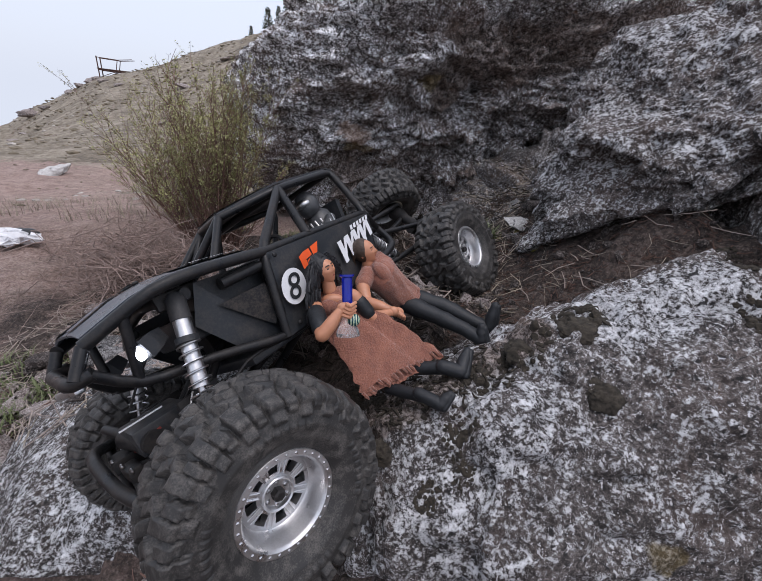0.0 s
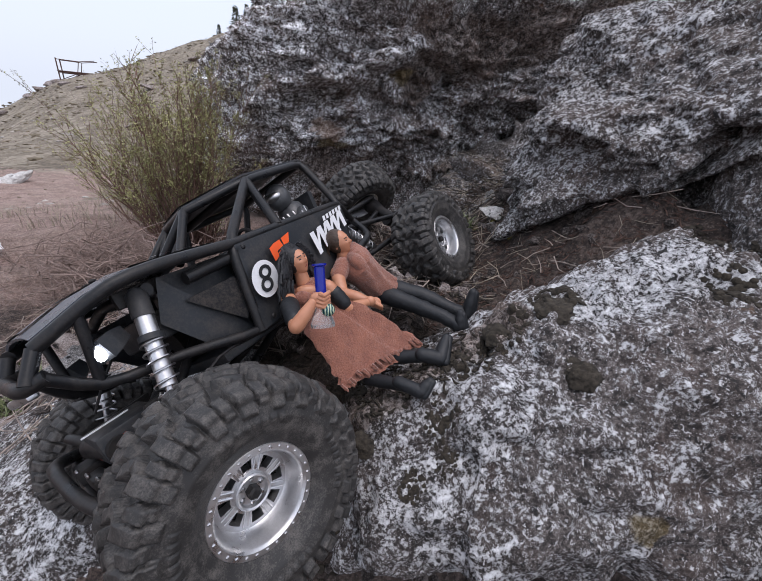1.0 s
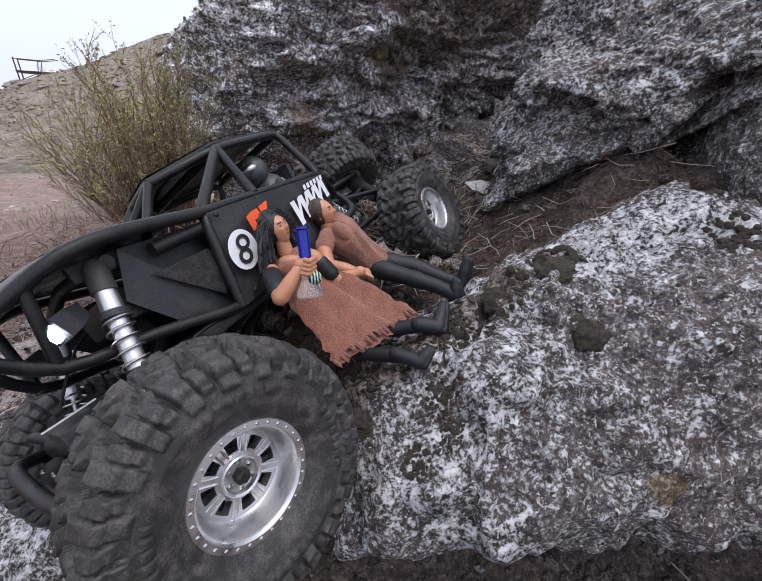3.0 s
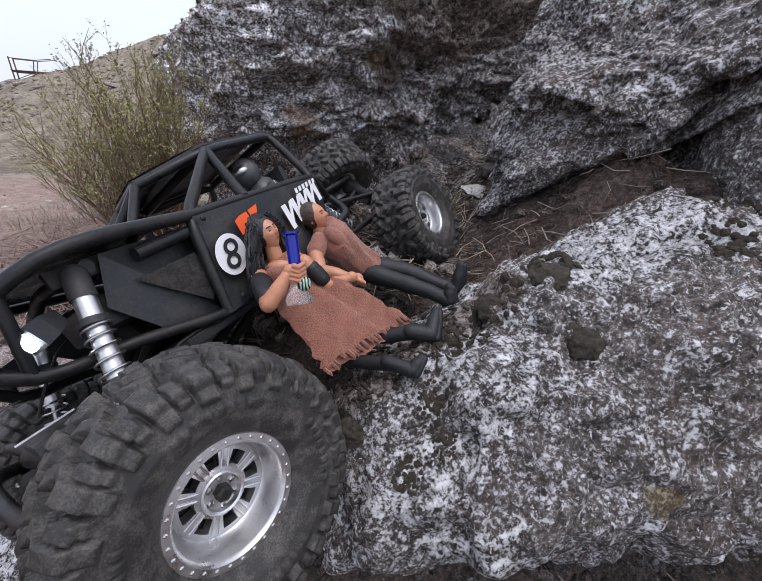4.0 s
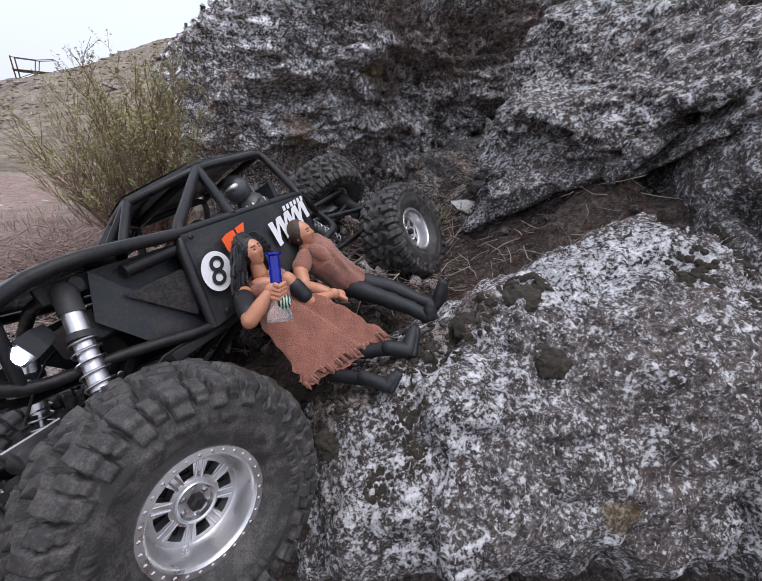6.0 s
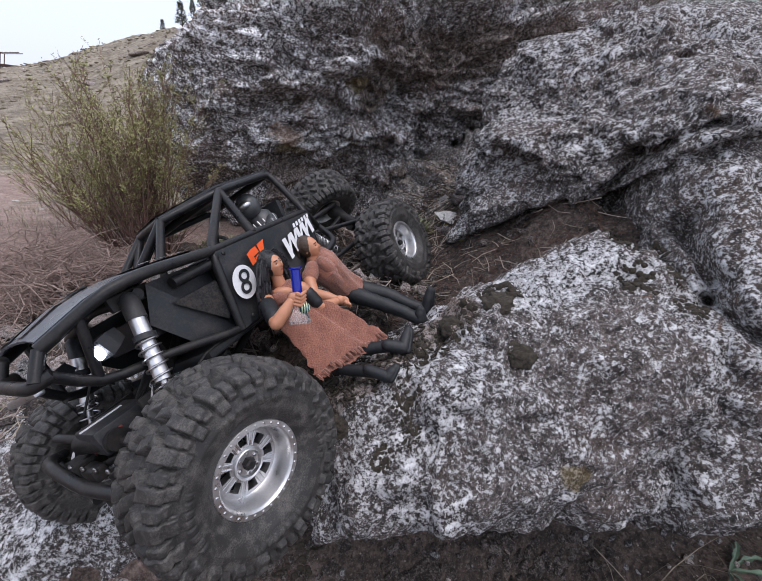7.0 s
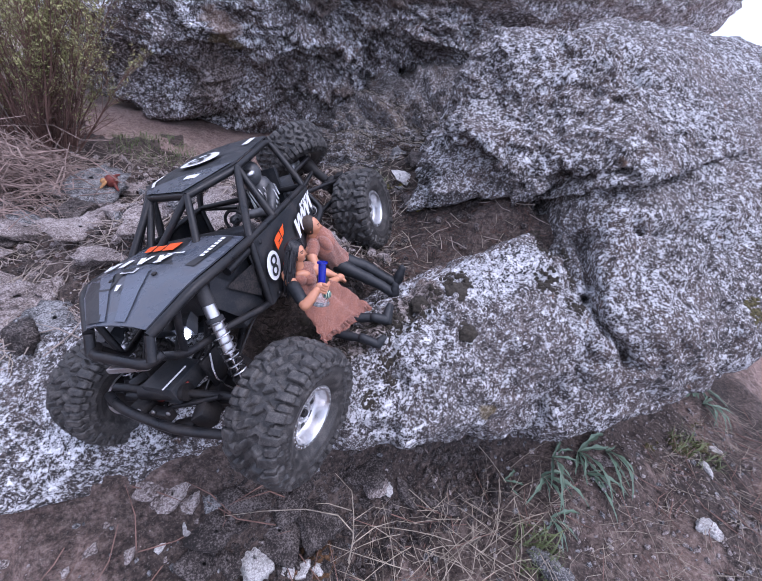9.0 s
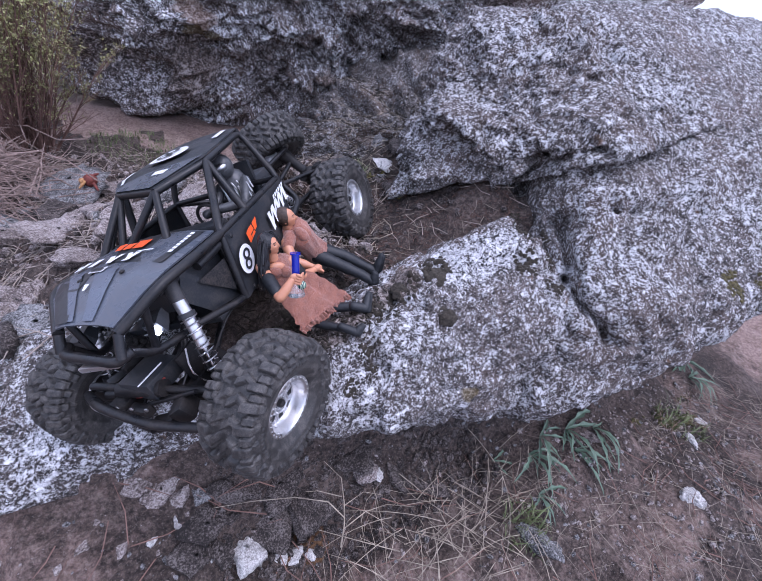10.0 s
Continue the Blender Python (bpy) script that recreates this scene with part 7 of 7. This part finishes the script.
# dead forked twig on the bank
fork = bmesh.new()
for pts, r in (([(0.082, 0.075, 0.035), (0.088, 0.092, 0.062), (0.092, 0.112, 0.080), (0.094, 0.136, 0.098), (0.075, 0.160, 0.112)], 0.0012),
               ([(0.089, 0.098, 0.067), (0.070, 0.118, 0.086), (0.030, 0.136, 0.094), (-0.020, 0.150, 0.096), (-0.064, 0.160, 0.094)], 0.0009), ([(0.090, 0.118, 0.084), (0.060, 0.134, 0.092), (0.044, 0.138, 0.094)], 0.0007),
               ([(0.087, 0.088, 0.058), (0.118, 0.092, 0.072), (0.150, 0.088, 0.074), (0.190, 0.070, 0.070)], 0.0008), ([(0.091, 0.108, 0.078), (0.120, 0.112, 0.086), (0.150, 0.098, 0.080)], 0.0006), ([(0.118, 0.092, 0.072), (0.140, 0.070, 0.066), (0.165, 0.040, 0.055)], 0.0006)):
    add_tube(fork, pts, [r * (1 - 0.75 * k / (len(pts) - 1)) for k in range(len(pts))], 6)
tagged(part("forked_twig", fork, STRAW), "pale dead forked twig on the bank", "twig")
# long bent stalks lying over the bank
rnd = random.Random(88)
stalks = bmesh.new()
for k in range(48):
    x, y = rnd.uniform(0.12, 0.36), rnd.uniform(-0.06, 0.09)
    z = drop_on(x, y, 1.2, "ground")[0].z
    a, ln = rnd.uniform(2.2, 4.6) if k % 3 else rnd.uniform(0, 6.3), rnd.uniform(0.05, 0.15)
    d = Vector((math.cos(a), math.sin(a), 0))
    side = Vector((-d.y, d.x, 0)) * rnd.uniform(-0.25, 0.25)
    pts = [Vector((x, y, z)) + d * ln * q + side * ln * q * q + Vector((0, 0, 0.004 + ln * 0.42 * q * (1 - 0.95 * q))) for q in (0, 0.2, 0.4, 0.6, 0.8, 1)]
    add_tube(stalks, pts, [0.0006, 0.0006, 0.00055, 0.0005, 0.0004, 0.0002], 4, 0, False)
tagged(part("dry_stalks", stalks, STRAW), "long bent dry grass stalks lying over the bank", "dry grass", kind="stuff")
for k, (x, y, r) in enumerate(((0.77, -0.01, 0.030), (0.70, 0.035, 0.026), (0.62, 0.060, 0.022), (0.84, -0.03, 0.028), (0.90, 0.03, 0.030))):
    moss_patch(x, y, r, DAMP_MOSS, "olive moss on the damp soil under the boulder", 140 + k)
for k, (x, y, r) in enumerate(((0.02, 0.10, 0.020), (0.05, 0.095, 0.022))):
    moss_patch(x, y, r, RUST_MOSS, "rust-brown moss cushion on the bank", 150 + k)

# ---- small toy on the grey rock ----
toy = bmesh.new()
h = Vector((-0.208, 1.045, drop_on(-0.208, 1.045)[0].z + 0.040))
add_ball(toy, h + Vector((0.004, 0, 0.012)), 0.014, (1.1, 0.9, 1.2), Euler((0, 0.5, 0)).to_matrix(), 0)
add_ball(toy, h + Vector((-0.012, -0.006, 0.012)), 0.007, (1, 1, 1.1), None, 1)
for a, b_, r, k in (((-0.006, -0.008, 0.012), (-0.018, -0.016, -0.002), 0.0034, 1), ((0.010, -0.008, 0.010), (0.018, -0.018, -0.004), 0.0038, 0), ((0.010, 0.006, 0.022), (0.022, 0.002, 0.030), 0.0034, 0)):
    limb(toy, [h + Vector(a), (h + Vector(a)).lerp(h + Vector(b_), 0.5), h + Vector(b_)], [r, r, 0.7 * r], k)
TOY_RED, TOY_TAN = plain("toy_red", (0.16, 0.035, 0.025), 0.6, 0.5), plain("toy_tan", (0.42, 0.22, 0.09), 0.6, 0.4)
tagged(part("doll", toy, [TOY_RED, TOY_TAN]), "small red and tan toy figure on the grey rock", "doll", "dolls")

# ---- far hillside ----
def scatter_far(name, label, category, count, area, size, mat, flat, seed):
    rng = random.Random(seed)
    verts, faces = [], []
    ico = bmesh.new()
    bmesh.ops.create_icosphere(ico, subdivisions=1, radius=1)
    base = [v.co.copy() for v in ico.verts]
    tri_ = [[v.index for v in f.verts] for f in ico.faces]
    ico.free()
    xs = np.array([rng.uniform(*area[0]) for _ in range(count)])
    ys = np.array([rng.uniform(*area[1]) for _ in range(count)])
    zs = ground_height(xs, ys)
    for x, y, z in zip(xs, ys, zs):
        s = size * (0.3 + 1.4 * rng.random() ** 3)
        k = len(verts)
        sx, sy, sz = s * rng.uniform(0.7, 1.5), s * rng.uniform(0.7, 1.3), s * flat * rng.uniform(0.5, 1.2)
        for v in base:
            w = rng.uniform(0.75, 1.2)
            verts.append((x + v.x * sx * w, y + v.y * sy * w, z + v.z * sz * w))
        faces += [[i + k for i in t] for t in tri_]
    me = bpy.data.meshes.new(name)
    me.from_pydata(verts, [], faces)
    me.materials.append(mat)
    return tagged(new(name, me), label, category, kind="stuff")


DRY_SCRUB = plain("dry_scrub", (0.165, 0.135, 0.095), 0.95, 0.4, 2)
FAR_STONE = plain("far_stone", (0.36, 0.33, 0.30), 0.9, 0.4, 1)
scatter_far("far_stones", "pale stones scattered over the hillside", "stones", 420, ((-26, 4), (11, 33)), 0.085, FAR_STONE, 0.5, 52)
scatter_far("far_scrub", "low dry scrub and grass clumps on the hillside", "scrub", 6000, ((-26, 6), (9, 34)), 0.085, DRY_SCRUB, 0.45, 53)
scatter_far("near_scrub", "dry tufts and clods on the slope", "scrub", 700, ((-6, -0.9), (2.4, 9)), 0.016, DRY_SCRUB, 0.5, 54)
scatter_far("slope_stones", "pale stones on the slope", "stones", 160, ((-3.2, -0.7), (2.6, 9)), 0.030, FAR_STONE, 0.6, 55)
# outcrop along the ridge and a few larger stones below it
for x, y, size, flat in ((-18.6, 28.6, 0.62, 1.0), (-17.8, 28.8, 0.35, 0.7), (-17.0, 30.4, 0.45, 0.6), (-16.2, 30.2, 0.50, 0.6), (-15.4, 30.0, 0.50, 0.7), (-14.8, 29.6, 0.40, 0.6), (-13.0, 26.5, 0.40, 0.4), (-11.0, 24.0, 0.32, 0.4), (-13.2, 19.0, 0.38, 0.3), (-12.4, 18.6, 0.30, 0.3), (-10.5, 15.0, 0.24, 0.3), (-5.2, 14.0, 0.22, 0.5), (-4.2, 11.5, 0.19, 0.5), (-3.4, 9.0, 0.14, 0.6), (-6.4, 20.0, 0.45, 0.5), (-5.2, 24.0, 0.5, 0.5)):
    rock = new("stone", STONE_MESHES["pale"][int(-7 * x) % 7])
    rock.matrix_world = Matrix.Translation((x, y, float(ground_height(np.array([x]), np.array([y]))[0]) + 0.05 * size)) @ Euler((0.1, 0.2, 3 * x)).to_matrix().to_4x4() @ Matrix.Diagonal((size, size, size * flat, 1))
    tagged(rock, "pale grey rock outcrop on the hillside", "stone", "hillside rocks")


# ---- far platform, trees and litter ----
RUST_WOOD = plain("weathered_wood", (0.10, 0.055, 0.045), 0.85, 0.4, 3)
BARK = plain("dark_bark", (0.06, 0.045, 0.035), 0.9, 0.4, 4)
NEEDLES = plain("far_needles", (0.065, 0.075, 0.035), 0.8, 0.5, 3)
WHITE_WASTE = plain("white_plastic", (0.70, 0.70, 0.72), 0.5, 0.15, 30)


def ground_at(x, y):
    return float(ground_height(np.array([x]), np.array([y]))[0])


def platform(x, y, turn):
    base = ground_at(x, y) - 0.15
    ob = thing("platform", Matrix.Translation((x, y, base)) @ Matrix.Rotation(turn, 4, "Z") @ Matrix.Scale(0.62, 4), "weathered brown railed lookout platform on the hilltop", "platform")
    for px in (-1.25, 1.25):
        for py in (-0.6, 0.6):
            part("post", box((px, py, 0.95 if px < 0 else 0.40), (0.09, 0.09, 1.9 if px < 0 else 0.8)), RUST_WOOD, ob)
    for k in range(5):
        part("deck_board", box((0, -0.56 + 0.28 * k, 0.80), (2.7, 0.26, 0.07)), RUST_WOOD, ob)
    for py in (-0.6, 0.6):
        part("beam", box((0, py, 0.70), (2.6, 0.08, 0.14)), RUST_WOOD, ob)
        part("handrail", tube([(-1.3, py, 1.80), (0.6, py, 1.75), (1.9, py, 1.95)], 0.035, 6), RUST_WOOD, ob)
        part("baluster", box((0.45, py, 1.28), (0.06, 0.06, 0.95), Euler((0, 0.25, 0)).to_matrix().to_4x4()), RUST_WOOD, ob)
        part("brace", tube([(-1.2, py, 0.0), (0.4, py, 0.72)], 0.03, 6), RUST_WOOD, ob)
        part("brace", tube([(1.2, py, 0.0), (-0.2, py, 0.72)], 0.03, 6), RUST_WOOD, ob)
    return ob


platform(-13.9, 30.0, 0.2)


def far_tree(x, y, height, seed):
    rng = random.Random(seed)
    ob = thing("tree", Matrix.Translation((x, y, ground_at(x, y) - 0.1)), "small dark conifer on the far slope", "tree", "far trees")
    part("trunk", tube([(0, 0, 0), (0.02 * height, 0, 0.5 * height), (0, 0, height)], [0.035 * height, 0.022 * height, 0.004], 6), BARK, ob)
    bm = bmesh.new()
    for _ in range(260):
        f = rng.uniform(0.2, 1.0)
        a, q = rng.uniform(0, 6.3), height * 0.26 * (1.08 - f) * rng.uniform(0.3, 1.1)
        c = Vector((q * math.cos(a), q * math.sin(a), f * height))
        for _ in range(4):
            add_leaf(bm, c, Vector((rng.uniform(-1, 1) + math.cos(a), rng.uniform(-1, 1) + math.sin(a), rng.uniform(-0.7, 0.4))), Vector((rng.uniform(-1, 1), rng.uniform(-1, 1), 1)), height * rng.uniform(0.06, 0.13), height * 0.015)
    tagged(part("crown", bm, NEEDLES, ob, smooth=False), "", kind="stuff")
    return ob


for k, (x, y, hh) in enumerate(((-4.1, 30.5, 1.5), (-2.9, 31.0, 1.2), (-3.3, 29.5, 1.0), (-1.5, 31, 2.2), (-5.3, 31, 0.8), (-0.5, 29, 1.6))):
    far_tree(x, y, hh, 90 + k)

# crumpled white waste and a fence post down the slope
waste = bmesh.new()
wx, wy = -0.97, 1.25
for dx, dy, dz, r in ((0, 0, 0.02, 0.045), (0.045, 0.01, 0.015, 0.030), (-0.04, 0.01, 0.02, 0.035), (0.015, -0.03, 0.015, 0.025)):
    add_ball(waste, Vector((wx + dx, wy + dy, ground_at(wx, wy) + dz)), r, (1.2, 0.8, 0.5), None, 0, 12, 8)
wrng = random.Random(5)
for v in waste.verts:
    v.co += Vector((wrng.uniform(-1, 1), wrng.uniform(-1, 1), wrng.uniform(-1, 1))) * 0.007
for dx, dy, r in ((0.035, 0.03, 0.026), (0.0, 0.045, 0.020)):
    add_ball(waste, Vector((wx + dx, wy + dy, ground_at(wx, wy) + 0.022)), r, (1.2, 0.8, 0.7), None, 1, 10, 7)
tagged(part("plastic_bag", waste, [WHITE_WASTE, BLACK_PANEL], smooth=False), "crumpled white and black plastic bag lying on the soil", "litter")
tagged(part("fence_post", tube([(-7.55, 8.0, ground_at(-7.55, 8.0) - 0.1), (-7.5, 8.0, ground_at(-7.5, 8.0) + 0.62)], 0.03, 8), STRAW), "short bleached wooden post on the slope", "post")
stone(-4.4, 6.9, 0.24, "crust", flat=0.6, label="long whitish stone on the bare slope")
px, py = -2.55, 28.0
tagged(part("utility_pole", tube([(px, py, ground_at(px, py) - 0.2), (px, py, ground_at(px, py) + 0.95)], 0.05, 8), BARK), "dark wooden post standing on the far slope", "post")
